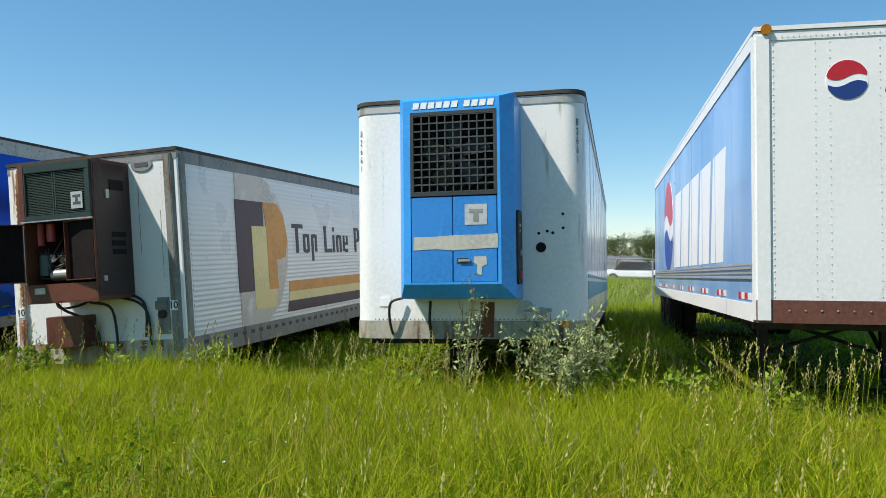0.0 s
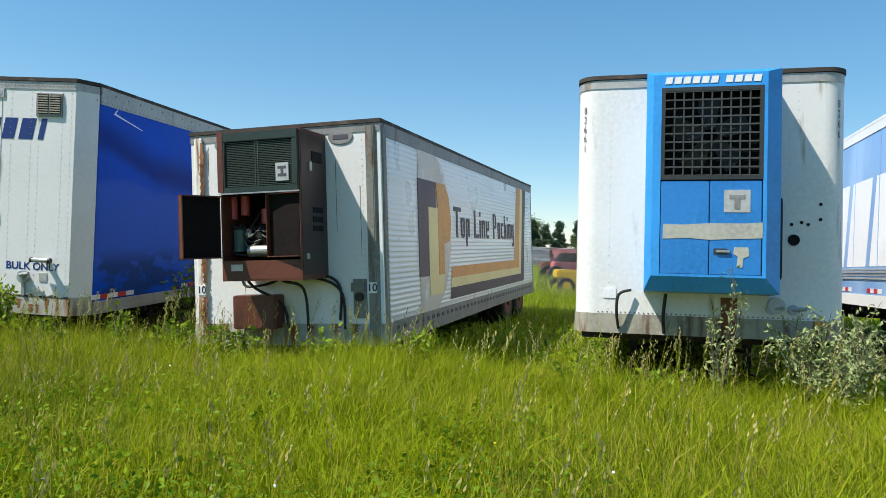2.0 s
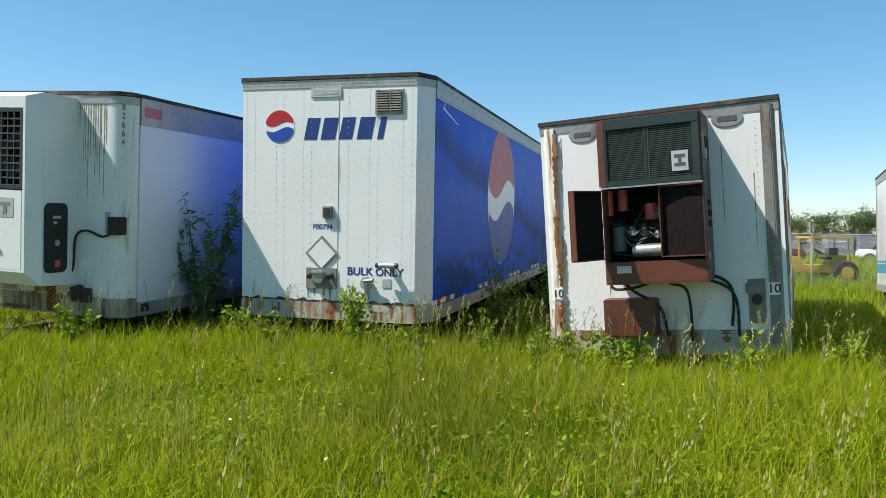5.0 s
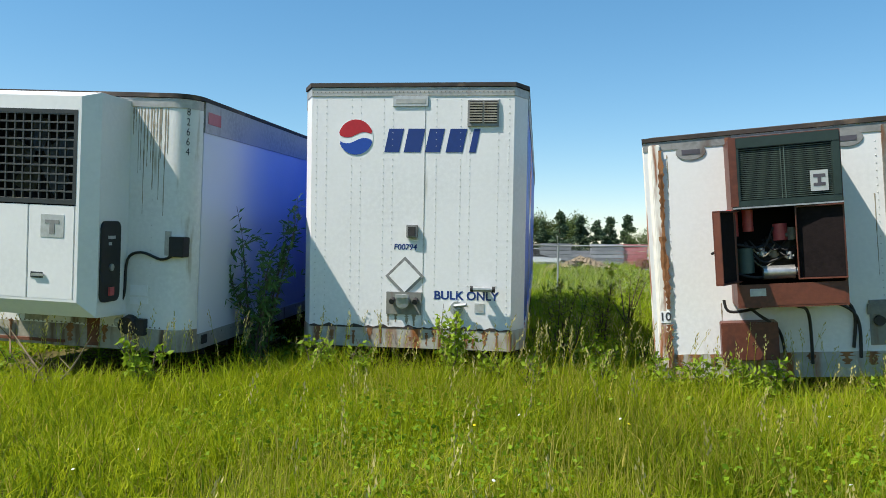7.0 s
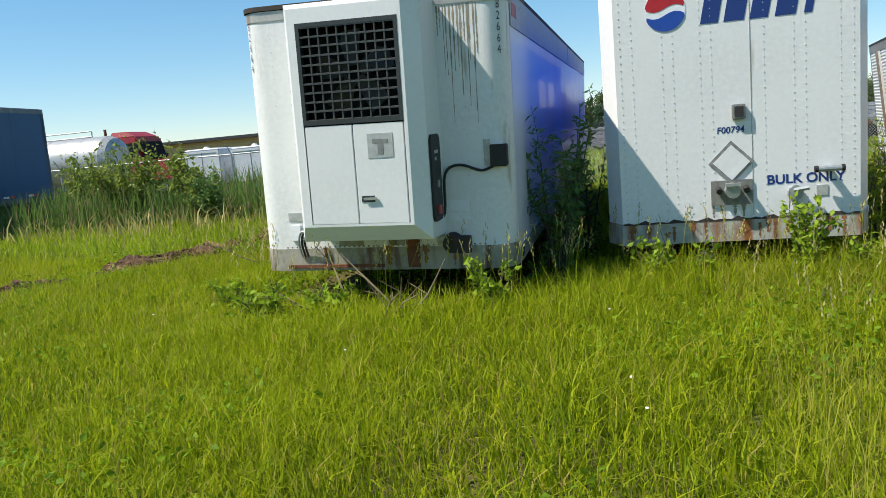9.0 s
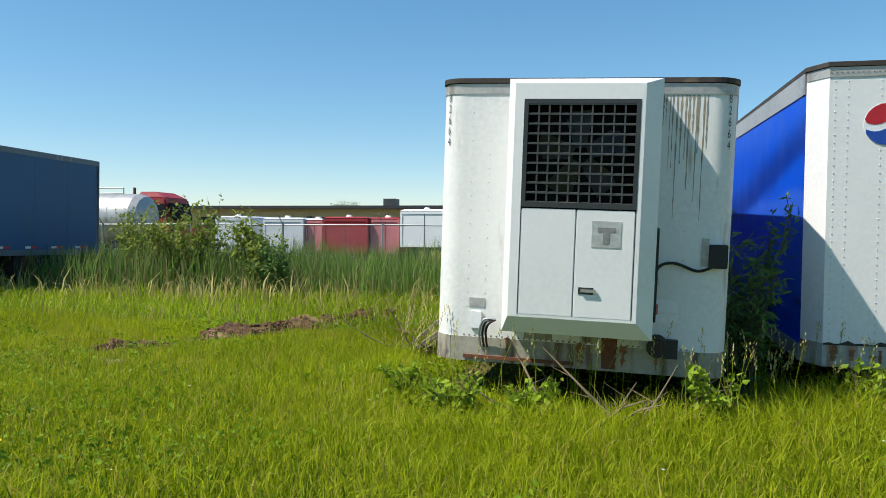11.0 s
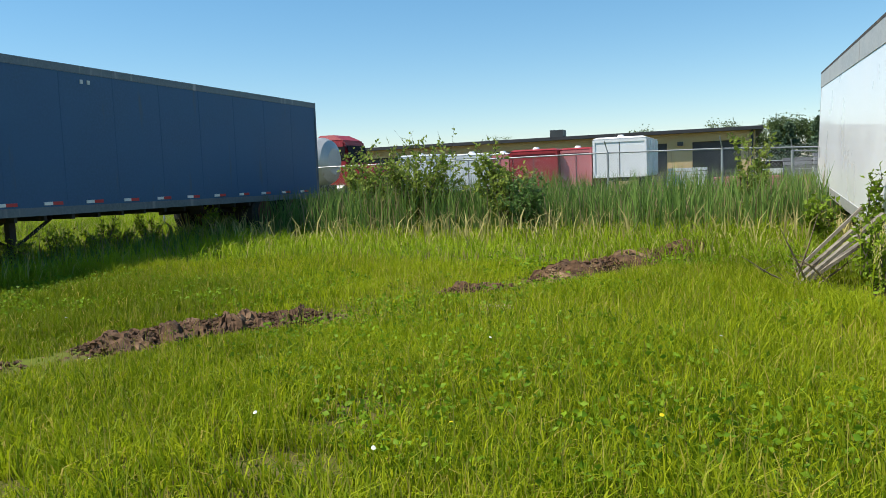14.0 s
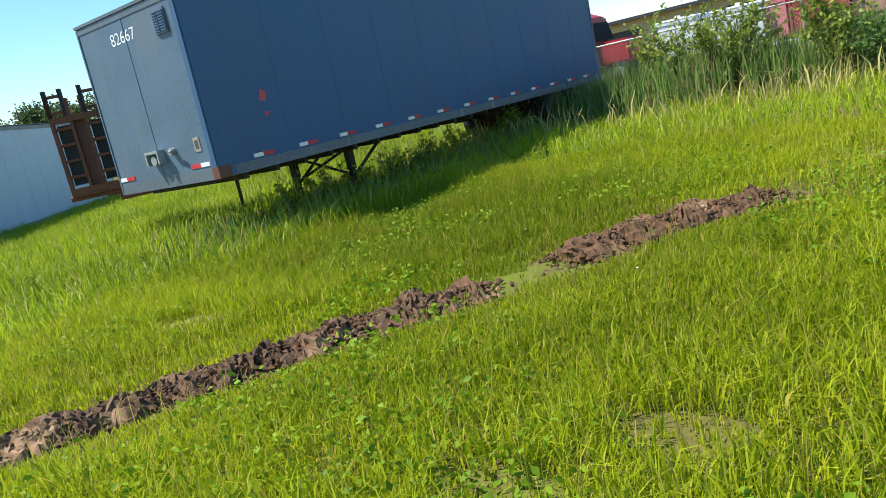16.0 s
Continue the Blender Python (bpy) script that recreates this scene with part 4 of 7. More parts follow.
for a in ((ux0 + 0.01, ux1 - 0.01, uz1 - 0.11, uz1 - 0.01), (ux0 + 0.01, ux1 - 0.01, 1.63, 1.69), (ux0 + 0.01, ux0 + 0.08, 1.69, uz1 - 0.11), (ux1 - 0.08, ux1 - 0.01, 1.69, uz1 - 0.11)):
    gf.box(a[0], a[1], -ud - 0.03, -ud + 0.02, a[2], a[3])
part("grille_frame", gf, M_grille_green, U3, "green-black grille frame", bevel=0.006)
part("grille_trim", Build().box(ux0 + 0.0, ux1 - 0.0, -ud - 0.036, -ud - 0.02, 1.615, 1.63), M_galv, U3)
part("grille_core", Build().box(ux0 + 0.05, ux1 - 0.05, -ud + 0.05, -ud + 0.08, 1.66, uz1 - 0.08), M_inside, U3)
for i in range(26):
    z = 1.7 + i * 0.0185
    part("louvre", Build().hull([(ux0 + 0.08, -ud - 0.012, z), (ux1 - 0.08, -ud - 0.012, z), (ux1 - 0.08, -ud + 0.014, z + 0.008), (ux0 + 0.08, -ud + 0.014, z + 0.008)],
                                [(ux0 + 0.08, -ud - 0.012, z + 0.005), (ux1 - 0.08, -ud - 0.012, z + 0.005), (ux1 - 0.08, -ud + 0.014, z + 0.013), (ux0 + 0.08, -ud + 0.014, z + 0.013)]), M_grille_fin, U3)
for dx in (0.03, 0.06):
    part("centre_strip", Build().box(dx - 0.004, dx + 0.004, -ud - 0.018, -ud - 0.011, 1.69, uz1 - 0.11), M_grille_fin, U3)
part("unit_post", Build().box(ux0 - 0.012, ux0 + 0.055, -ud - 0.034, -ud + 0.0, 1.64, uz1 - 0.01), M_brown_unit, U3, "rust-brown edge strip")
st = part("silver_badge", Build().box(0.27, 0.42, -ud - 0.024, -ud - 0.018, 1.735, 1.925), M_silver, U3, "worn silver sticker")
part("badge_mark", Build().box(0.295, 0.395, -ud - 0.027, -ud - 0.024, 1.86, 1.89).box(0.295, 0.395, -ud - 0.027, -ud - 0.024, 1.78, 1.81).box(0.33, 0.36, -ud - 0.027, -ud - 0.024, 1.81, 1.86), M_ink_grey, st)


def open_door(hinge_x, width, ang, z0, z1, swing):
    """A sheet door with a folded rim, turned about its upright hinge."""
    m = pose(hinge_x, -ud - 0.01, 0, 0, 0, ang)
    pts = lambda x0, x1, y0, y1, q0, q1: [m @ Vector(p) for p in ((x0, y0, q0), (x1, y0, q0), (x1, y1, q0), (x0, y1, q0), (x0, y0, q1), (x1, y0, q1), (x1, y1, q1), (x0, y1, q1))]
    bb = Build()
    for bxs in ((0, swing * width, -0.012, 0.0, z0, z1), (0, swing * width, 0.0, 0.06, z1 - 0.012, z1), (0, swing * width, 0.0, 0.06, z0, z0 + 0.012), (swing * (width - 0.012), swing * width, 0.0, 0.06, z0 + 0.012, z1 - 0.012)):
        p = pts(*bxs)
        bb.hull(p[:4], p[4:])
    d = part("service_door", bb, M_brown_unit, U3, "open brown sheet-steel door", bevel=0.003)
    p = pts(swing * 0.015, swing * (width - 0.015), 0.001, 0.006, z0 + 0.015, z1 - 0.015)
    part("door_lining", Build().hull(p[:4], p[4:]), M_lining, d, "black insulated lining")
    return d


open_door(ux0 + 0.0, 0.5, 246, 0.93, 1.6, 1)
open_door(ux1 - 0.0, 0.41, 170, 0.93, 1.61, 1)
for x, y, z, r, hh, mt, nm in ((-0.5, -0.42, 1.36, 0.05, 0.26, M_red_part, "filter_can"), (-0.36, -0.4, 1.4, 0.05, 0.22, M_red_part, "filter_can"), (-0.4, -0.45, 1.0, 0.075, 0.24, M_green_part, "canister"),
                               (-0.08, -0.42, 1.3, 0.065, 0.16, M_red_part, "oil_filter"), (0.0, -0.3, 1.1, 0.12, 0.2, M_dark, "pulley_block")):
    part(nm, Build().tube((x + 0.1, y, z), (x + 0.1, y, z + hh), r, 14), mt, U3, smooth=True)
part("engine_block", Build().box(-0.16, 0.24, -0.36, -0.08, 0.92, 1.28).box(-0.1, 0.18, -0.4, -0.12, 1.28, 1.34).box(-0.18, -0.08, -0.42, -0.2, 1.05, 1.2), M_dark, U3, "oily engine block", bevel=0.02)
for x, y, z, r, hh, mt, nm in ((-0.27, -0.44, 1.12, 0.035, 0.1, M_steel, "fuel_pump"), (-0.16, -0.5, 1.15, 0.028, 0.09, M_galv, "valve"), (0.12, -0.46, 1.3, 0.04, 0.12, M_timber, "bracket_boss"), (-0.05, -0.47, 1.14, 0.03, 0.07, M_timber, "valve"), (0.08, -0.5, 1.12, 0.026, 0.07, M_silver, "valve")):
    part(nm, Build().tube((x, y, z), (x, y, z + hh), r, 12).tube((x - 1.5 * r, y, z + hh * 0.4), (x + 1.5 * r, y, z + hh * 0.4), r * 0.5, 8), mt, U3, smooth=True)
for k in range(7):
    a_, b_ = random.uniform(-0.35, 0.0), random.uniform(0.95, 1.35)
    hose("engine_hose", [(a_, -0.45, b_), (a_ + 0.1, -0.53, b_ - 0.1), (a_ + 0.22, -0.46, b_ + random.uniform(-0.15, 0.12))], 0.008, (M_black, M_timber, M_dark)[k % 3], U3)
part("starter_motor", Build().tube((-0.16, -0.5, 1.0), (0.12, -0.5, 1.0), 0.065, 14).tube((0.12, -0.5, 1.0), (0.16, -0.5, 1.0), 0.035, 10), M_steel, U3, smooth=True)
part("label_strip", Build().box(-0.57, -0.53, -ud + 0.02, -ud + 0.026, 1.0, 1.08).box(-0.57, -0.53, -ud + 0.02, -ud + 0.026, 1.12, 1.2).box(-0.57, -0.53, -ud + 0.02, -ud + 0.026, 1.24, 1.32), M_decal_white, U3)
part("data_plate", Build().box(-0.3, -0.16, -ud - 0.006, -ud, 0.79, 0.86), M_silver, U3)
for pts in ([(-0.6, -0.3, 1.2), (-0.4, -0.5, 1.28), (-0.2, -0.48, 1.24), (0.05, -0.4, 1.3)], [(-0.3, -0.45, 1.3), (-0.15, -0.5, 1.1), (0.1, -0.46, 1.18)], [(-0.55, -0.4, 1.1), (-0.3, -0.52, 0.97), (0.0, -0.5, 0.96)]):
    hose("engine_hose", pts, 0.014, M_black, U3)
part("mirror_arm", Build().tube((ux0 + 0.03, -0.2, uz1 - 0.02), (ux0 + 0.03, -0.2, uz1 + 0.06), 0.03, 8), M_rust, U3)
part("tool_box", Build().box(-0.55, -0.02, -0.24, 0, 0.12, 0.5), M_brown_unit, T3, "rust-brown steel box", bevel=0.01)
for pts in ([(-0.35, -0.3, 0.72), (-0.2, -0.32, 0.58), (0.0, -0.1, 0.4), (0.06, -0.05, 0.1)], [(0.0, -0.3, 0.74), (0.14, -0.3, 0.66), (0.28, -0.1, 0.55), (0.3, -0.05, 0.05)], [(-0.3, -0.2, 0.68), (0.1, -0.1, 0.7), (0.5, -0.06, 0.66), (0.72, -0.05, 0.5), (0.74, -0.03, 0.1)], [(-0.5, -0.1, 0.72), (-0.45, -0.1, 0.6), (-0.2, -0.06, 0.62), (0.05, -0.05, 0.72)],
            [(0.2, -0.1, 0.74), (0.55, -0.05, 0.7), (0.7, -0.04, 0.55), (0.68, -0.03, 0.2)]):
    hose("cable", pts, 0.016, M_black, T3)
part("recess_plate", Build().box(0.84, 1.0, -0.012, 0, 0.22, 0.66).box(0.82, 0.98, -0.03, -0.012, 0.52, 0.62), M_post_grey, T3, "grey recessed coupling plate")
part("coupling_socket", Build().tube((0.92, -0.012, 0.46), (0.92, -0.06, 0.46), 0.05, 12), M_dark, T3)
undercarriage(T3, W3, L3, -0.42, axle_ground=-0.56)

# the white trailer with the dark roof edge and printed blue side
T4 = thing("bulk_trailer", trailer_pose(-8.66, 10.5, 0.457, -0.36, 1.4, 0.29), "white riveted trailer with a rusty sill and printed blue side", "trailer", "parked trailers")
W4, H4, L4 = 2.455, 2.854, 13.82
box_body(T4, W4, H4, L4, "chamfer", 0.27, M_white, M_wrap_blue, M_wrap_blue, 0.22, M_sill_rust, M_rail, top_rail=0.2)
for x in (-1.04, -0.93, -0.65, -0.55, -0.3, -0.2, 0.15, 0.27, 0.53, 0.63, 0.93, 1.04):
    rivet_line(T4, (x, 0.26), (x, H4 - 0.2), 0.07, front(0), 0.008)
rivet_line(T4, (-1.08, H4 - 0.12), (1.08, H4 - 0.12), 0.045, front(-0.01), 0.008, M_rivet_dark)
part("sheet_seam", Build().box(0.145, 0.15, -0.004, 0.002, 0.24, H4 - 0.17), M_rail, T4)
part("torn_sill_edge", Build().prism([(-1.09, 0.205), (1.09, 0.205)] + [(1.09 - 0.0545 * k, 0.228 + 0.012 * math.sin(k * 2.3) + 0.01 * math.sin(k * 5.1)) for k in range(41)], front(-0.003), 0.006), M_roof_dark, T4)
globe_badge(T4, -0.604, 2.254, 0.19, front(0), (M_decal_red, M_decal_white, M_decal_mid))
slanted_blocks("brand_block", [(-0.29, -0.13), (-0.08, 0.1), (0.15, 0.31), (0.37, 0.55), (0.62, 0.69)], 2.095, 2.345, 0.05, front(0), T4, M_decal_blue)
vt = part("roof_vent", Build().box(0.6, 0.93, -0.02, 0, 2.37, 2.645), M_rail_grey, T4, "bronze louvred vent")
for half in (0, 1):
    for i in range(8):
        z = 2.41 + i * 0.028
        part("louvre", Build().box(0.622 + half * 0.155, 0.757 + half * 0.155, -0.034, -0.02, z, z + 0.014), M_sill, vt)
    part("vent_opening", Build().box(0.622 + half * 0.155, 0.757 + half * 0.155, -0.023, -0.02, 2.4, 2.63), M_inside, vt)
np_ = part("maker_plate", Build().box(-0.2, 0.18, -0.015, 0, 2.58, 2.69), M_silver, T4, "embossed grey maker's plate", bevel=0.004)
part("plate_marking", Build().box(-0.17, 0.15, -0.018, -0.015, 2.61, 2.66), M_rail, np_)
bx4 = part("filter_box", Build().box(-0.03, 0.09, -0.05, 0, 1.18, 1.32), M_rail_grey, T4, bevel=0.006)
part("box_face", Build().box(-0.01, 0.07, -0.055, -0.05, 1.2, 1.3), M_dark, bx4)
lettering("fleet_number", "F00794", 0.085, lambda u, v, d: (-0.045 + u, -d, 1.08 + v), T4, M_decal_blue, squeeze=1.0, shear=0.1)
lettering("warning_word", "BULK", 0.125, lambda u, v, d: (0.43 + u * 1.05, -d, 0.572 + v), T4, M_decal_blue, weight=0.026)
lettering("warning_word", "ONLY", 0.125, lambda u, v, d: (0.79 + u * 1.0, -d, 0.572 + v), T4, M_decal_blue, weight=0.026)
dm = part("placard_holder", Build().prism([(-0.045, 0.56), (0.165, 0.77), (-0.045, 0.98), (-0.255, 0.77)], front(0), 0.014), M_rail_grey, T4, "diamond placard holder")
part("placard", Build().prism([(-0.045, 0.6), (0.125, 0.77), (-0.045, 0.94), (-0.215, 0.77)], front(-0.014), 0.006), M_white, dm)
bp = part("coupling_plate", Build().box(-0.24, 0.14, -0.02, 0, 0.36, 0.6), M_post_grey, T4, "grey coupling plate with an electrical socket")
part("socket", Build().tube((-0.05, -0.02, 0.51), (-0.05, -0.12, 0.5), 0.07, 14).box(-0.12, 0.02, -0.14, -0.1, 0.55, 0.58), M_galv, bp)
for x in (-0.17, 0.08):
    part("socket_latch", Build().tube((x, -0.02, 0.52), (x, -0.09, 0.5), 0.03, 8), M_dark, bp)
part("lamp_bracket", Build().tube((0.7, -0.12, 0.66), (0.9, -0.12, 0.66), 0.028, 10).box(0.77, 0.83, -0.12, 0, 0.64, 0.68), M_galv, T4)
for x in (0.67, 0.9):
    part("bracket_end", Build().tube((x, -0.12, 0.66), (x + 0.03, -0.12, 0.66), 0.032, 10), M_black, T4)
gladhand(T4, 0.52, 0.47)
part("coupling_base", Build().tube((0.52, 0, 0.44), (0.52, -0.05, 0.44), 0.07, 12).box(0.5, 0.54, -0.03, 0, 0.22, 0.4), M_galv, T4)
part("small_plate", Build().box(0.71, 0.81, -0.008, 0, 0.4, 0.5), M_silver, T4)
S4 = side(W4 / 2, 1)
globe_badge(T4, 4.25, 1.55, 1.1, S4, (M_decal_red, M_decal_white, M_decal_mid))
for i in range(5):
    for k in range(5):
        y = 0.25 + i * 2.4 + k * 0.2
        part("reflective_tape", Build().box(W4 / 2, W4 / 2 + 0.006, y, y + 0.19, 0.18, 0.24), M_tape_white if k % 2 == 0 else M_tape_red, T4)
rivet_line(T4, (0.2, H4 - 0.24), (L4 - 0.2, H4 - 0.24), 0.11, side(W4 / 2 + 0.01, 1), 0.014, M_rivet_dark)
rivet_line(T4, (0.3, H4 - 0.13), (L4 - 0.2, H4 - 0.13), 0.3, side(W4 / 2 + 0.012, 1), 0.018, M_rivet_dark)
part("scratch", Build().prism([(0.62, 2.5), (1.3, 2.39), (1.3, 2.4), (0.63, 2.52)], S4, 0.003).prism([(0.59, 2.5), (0.62, 2.5), (0.69, 2.58), (0.67, 2.58)], S4, 0.003), M_decal_white, T4)
S4L = side(-W4 / 2, -1)
slanted_blocks("print_block", [(8.5, 9.9), (10.4, 11.8)], 1.15, 2.1, -0.15, S4L, T4, M_decal_white)
undercarriage(T4, W4, L4, -0.56, axle_ground=-0.85)

# the all-white refrigerated trailer
T5 = thing("white_refrigerated_trailer", trailer_pose(-12.005, 9.573, 0.494, -0.14, 1.83, 1.96), "white refrigerated trailer with rounded corners, rust runs and cooling unit", "trailer", "parked trailers")
W5, H5, L5 = 2.567, 2.576, 13.0
box_body(T5, W5, H5, L5, "round", 0.22, M_white_old, M_white_side, M_wrap_fade, 0.22, M_sill, M_rail, top_rail=0.3)
U5 = reefer_unit(T5, H5, -0.581, 0.626, 0.361, 2.456, 0.6, M_white_unit, (M_white_unit, M_white_unit), M_rail_grey)
for sx in (-1, 1):
    for i, ch in enumerate("82664"):
        a_ = sx * radians(40)
        dg_ = lettering("number_digit", ch, 0.105, front(0), T5, M_ink, squeeze=0.72, weight=0.0)
        dg_.location = (sx * (W5 / 2 - 0.22) + 0.224 * math.sin(a_), 0.22 - 0.224 * math.cos(a_), 2.38 - i * 0.098)
        dg_.rotation_euler = (0, 0, a_)
part("junction_box", Build().box(1.09, 1.24, -0.05, 0.14, 0.95, 1.15), M_black, T5, "black junction box", bevel=0.006)
part("box_bracket", Build().box(1.03, 1.09, -0.015, 0.03, 0.96, 1.2), M_rail, T5)
hose("cable", [(1.12, -0.03, 0.96), (1.0, -0.02, 0.92), (0.8, -0.03, 0.98), (0.66, -0.04, 0.9), (0.64, -0.05, 0.55), (0.55, -0.05, 0.4)], 0.014, M_black, T5)
part("notice_plate", Build().box(0.68, 0.86, -0.006, 0, 0.55, 0.65).box(0.68, 0.78, -0.006, 0, 0.46, 0.53).box(0.79, 0.87, -0.006, 0, 0.47, 0.53), M_decal_white, T5)
part("data_plate", Build().box(-0.96, -0.82, -0.008, 0, 0.5, 0.58), M_silver, T5)
part("outlet_cover", Build().box(-0.94, -0.84, -0.02, 0, 0.3, 0.46), M_decal_white, T5, bevel=0.004)
for k in range(3):
    hose("drain_hose", [(-0.7, -0.08, 0.4), (-0.8 + 0.02 * k, -0.1, 0.4 - 0.02 * k), (-0.85 + 0.03 * k, -0.06, 0.28), (-0.84 + 0.03 * k, -0.02, 0.14)], 0.011, M_black if k else M_galv, T5)
for x0_, x1_ in ((-0.45, -0.2), (0.06, 0.22)):
    part("inspection_hatch", Build().box(x0_, x1_, -0.012, 0, 0.24, 0.35), M_sill, T5, bevel=0.004)
part("rust_patch", Build().prism([(0.24, 0.02), (0.36, 0.02), (0.37, 0.34), (0.23, 0.34)], front(-0.008), 0.003), M_rust, T5, "rust-brown stained strip")
gladhand(T5, 0.6, 0.28)
part("connector_socket", Build().tube((0.7, 0, 0.27), (0.7, -0.1, 0.25), 0.09, 12).box(0.75, 0.87, -0.08, 0, 0.16, 0.32), M_dark, T5, smooth=True)
part("bumper_strip", Build().box(-1.0, 0.0, -0.03, -0.008, 0.03, 0.06), M_rust, T5)
for x in (-0.98, 0.88, -0.82):
    rivet_line(T5, (x, 0.5), (x, H5 - 0.2), 0.12, front(0), 0.006, M_rivet)
rivet_line(T5, (-1.0, 0.235), (1.0, 0.235), 0.05, front(-0.006), 0.01, M_rivet_dark)
part("header_patch", Build().box(W5 / 2, W5 / 2 + 0.016, 0.3, 0.6, 2.3, 2.42), M_pink_paint, T5, "faded red emblem patch")
rivet_line(T5, (0.3, 0.12), (L5 - 0.3, 0.12), 0.25, side(W5 / 2 + 0.012, 1), 0.012, M_rivet_dark)
part("side_marker", Build().box(W5 / 2 + 0.01, W5 / 2 + 0.025, 0.3, 0.42, 0.05, 0.14), M_dark, T5)
undercarriage(T5, W5, L5, -0.3, axle_ground=-0.5)

rr = random.Random(91)
for x in (-1.0, -0.84, -0.66, -0.6, -0.42, -0.3, 0.02, 0.07, 0.2, 0.28, 0.34, 0.46, 0.62, 0.7, 0.82, 0.95):
    rust_run(T4, x, rr.choice([0.215, 0.215, 0.17, 0.12]), rr.uniform(0.01, 0.08), rr.uniform(0.025, 0.085), front(-0.007), M_rust_run, rr)
for top, low, wd in ((2.3, 1.7, 0.06), (2.05, 1.5, 0.07), (1.75, 1.1, 0.05), (1.4, 0.85, 0.08), (1.2, 0.66, 0.06), (0.48, 0.1, 0.09), (0.4, 0.03, 0.07), (0.9, 0.64, 0.07)):
    rust_run(T3, -1.055 + rr.uniform(-0.02, 0.02), top, low, wd * 0.9, front(-0.036), M_rust_run, rr)
for x in (-0.96, -0.8, -0.62, -0.5, 0.3, 0.62, 0.85):
    rust_run(T3, x, 0.155, rr.uniform(0.01, 0.06), rr.uniform(0.06, 0.14), front(-0.007), M_rust_run, rr)
for x, top, low in ((-0.97, 2.25, 1.9), (-0.52, 0.68, 0.3), (0.66, 2.0, 1.2), (0.95, 1.7, 0.9)):
    rust_run(T3, x, top, low, 0.012, front(-0.001), M_grime_run, rr)
for x in (-0.22, -0.14, -0.02, 0.06):
    rust_run(T4, x, 0.36, rr.uniform(0.23, 0.28), rr.uniform(0.02, 0.05), front(-0.001), M_grime_run, rr)
for k in range(13):
    rust_run(T5, 0.66 + 0.03 * k + rr.uniform(-0.01, 0.01), H5 - 0.17, rr.uniform(1.3, 2.25), rr.uniform(0.008, 0.022), front(-0.001), M_grime_run, rr)
for x in (-0.6, 0.05, 0.42, 0.7):
    rust_run(T5, x, 0.23, rr.uniform(0.02, 0.1), rr.uniform(0.04, 0.09), front(-0.008), M_rust_run, rr)

# the slate-blue box trailer
T6 = thing("slate_blue_trailer", trailer_pose(-26.8, 8.949, 1.195, -1.31, -0.57), "dark slate-blue box trailer on landing gear with red and white tape", "trailer", "parked trailers")
W6, H6, L6 = 2.491, 2.614, 12.43
box_body(T6, W6, H6, L6, "square", 0.0, M_slate, M_navy, M_navy, 0.16, M_navy_rail, M_navy_rail, M_navy_rail, top_rail=0.09, bottom_rail=0.14)
part("corner_post", Build().box(1.13, 1.262, -0.012, 0.3, 0, H6 - 0.09), M_navy, T6, bevel=0.02)
part("corner_post", Build().box(-1.262, -1.19, -0.012, 0.1, 0, H6 - 0.09), M_slate, T6, bevel=0.02)
part("rust_foot", Build().box(1.13, 1.267, -0.016, 0.2, 0.0, 0.17), M_rust_bumper, T6)
part("sheet_seam", Build().box(-0.05, -0.03, -0.006, 0, 0.2, H6 - 0.16), M_slate, T6)
lettering("fleet_number", "82667", 0.24, lambda u, v, d: (-0.1 + u * 1.06, -d, 2.2 + v), T6, M_decal_white, weight=0.0)
v6 = part("nose_vent", Build().box(0.72, 1.0, -0.02, 0, 2.05, 2.38), M_navy_rail, T6, "louvred vent")
for half in (0, 1):
    for i in range(8):
        part("louvre", Build().box(0.735 + half * 0.135, 0.85 + half * 0.135, -0.036, -0.02, 2.08 + i * 0.036, 2.095 + i * 0.036), M_navy, v6)
part("reflective_tape", Build().box(-1.2, -1.02, -0.008, 0, 0.2, 0.26), M_tape_white, T6)
part("reflective_tape", Build().box(-1.02, -0.8, -0.008, 0, 0.2, 0.26), M_tape_red, T6)
part("reflective_tape", Build().box(0.66, 0.9, -0.008, 0, 0.2, 0.26), M_tape_red, T6)
part("reflective_tape", Build().box(0.9, 1.1, -0.008, 0, 0.2, 0.26), M_tape_white, T6)
cb = part("coupling_bracket", Build().box(-0.2, 0.12, -0.12, 0, 0.52, 0.56).box(-0.2, -0.17, -0.12, 0, 0.36, 0.52).box(0.09, 0.12, -0.12, 0, 0.36, 0.52), M_galv, T6, "bent pale coupling bracket")
part("socket", Build().tube((-0.04, 0, 0.42), (-0.04, -0.1, 0.42), 0.07, 12), M_galv, cb)
gladhand(T6, 0.36, 0.5)
pl6 = part("data_plate", Build().box(0.86, 1.0, -0.008, 0, 0.42, 0.62), M_sill, T6)
part("plate_marking", Build().box(0.89, 0.97, -0.01, -0.008, 0.46, 0.58), M_ink_grey, pl6)
for i in range(13):
    y = 0.65 + i * 0.9
    part("reflective_tape", Build().box(W6 / 2 + 0.0, W6 / 2 + 0.018, y, y + 0.17, 0.17, 0.225), M_tape_white, T6)
    part("reflective_tape", Build().box(W6 / 2 + 0.0, W6 / 2 + 0.018, y + 0.17, y + 0.38, 0.17, 0.225), M_tape_red, T6)
part("upper_marker", Build().box(W6 / 2, W6 / 2 + 0.02, 4.3, 4.36, 2.28, 2.35), M_silver, T6)
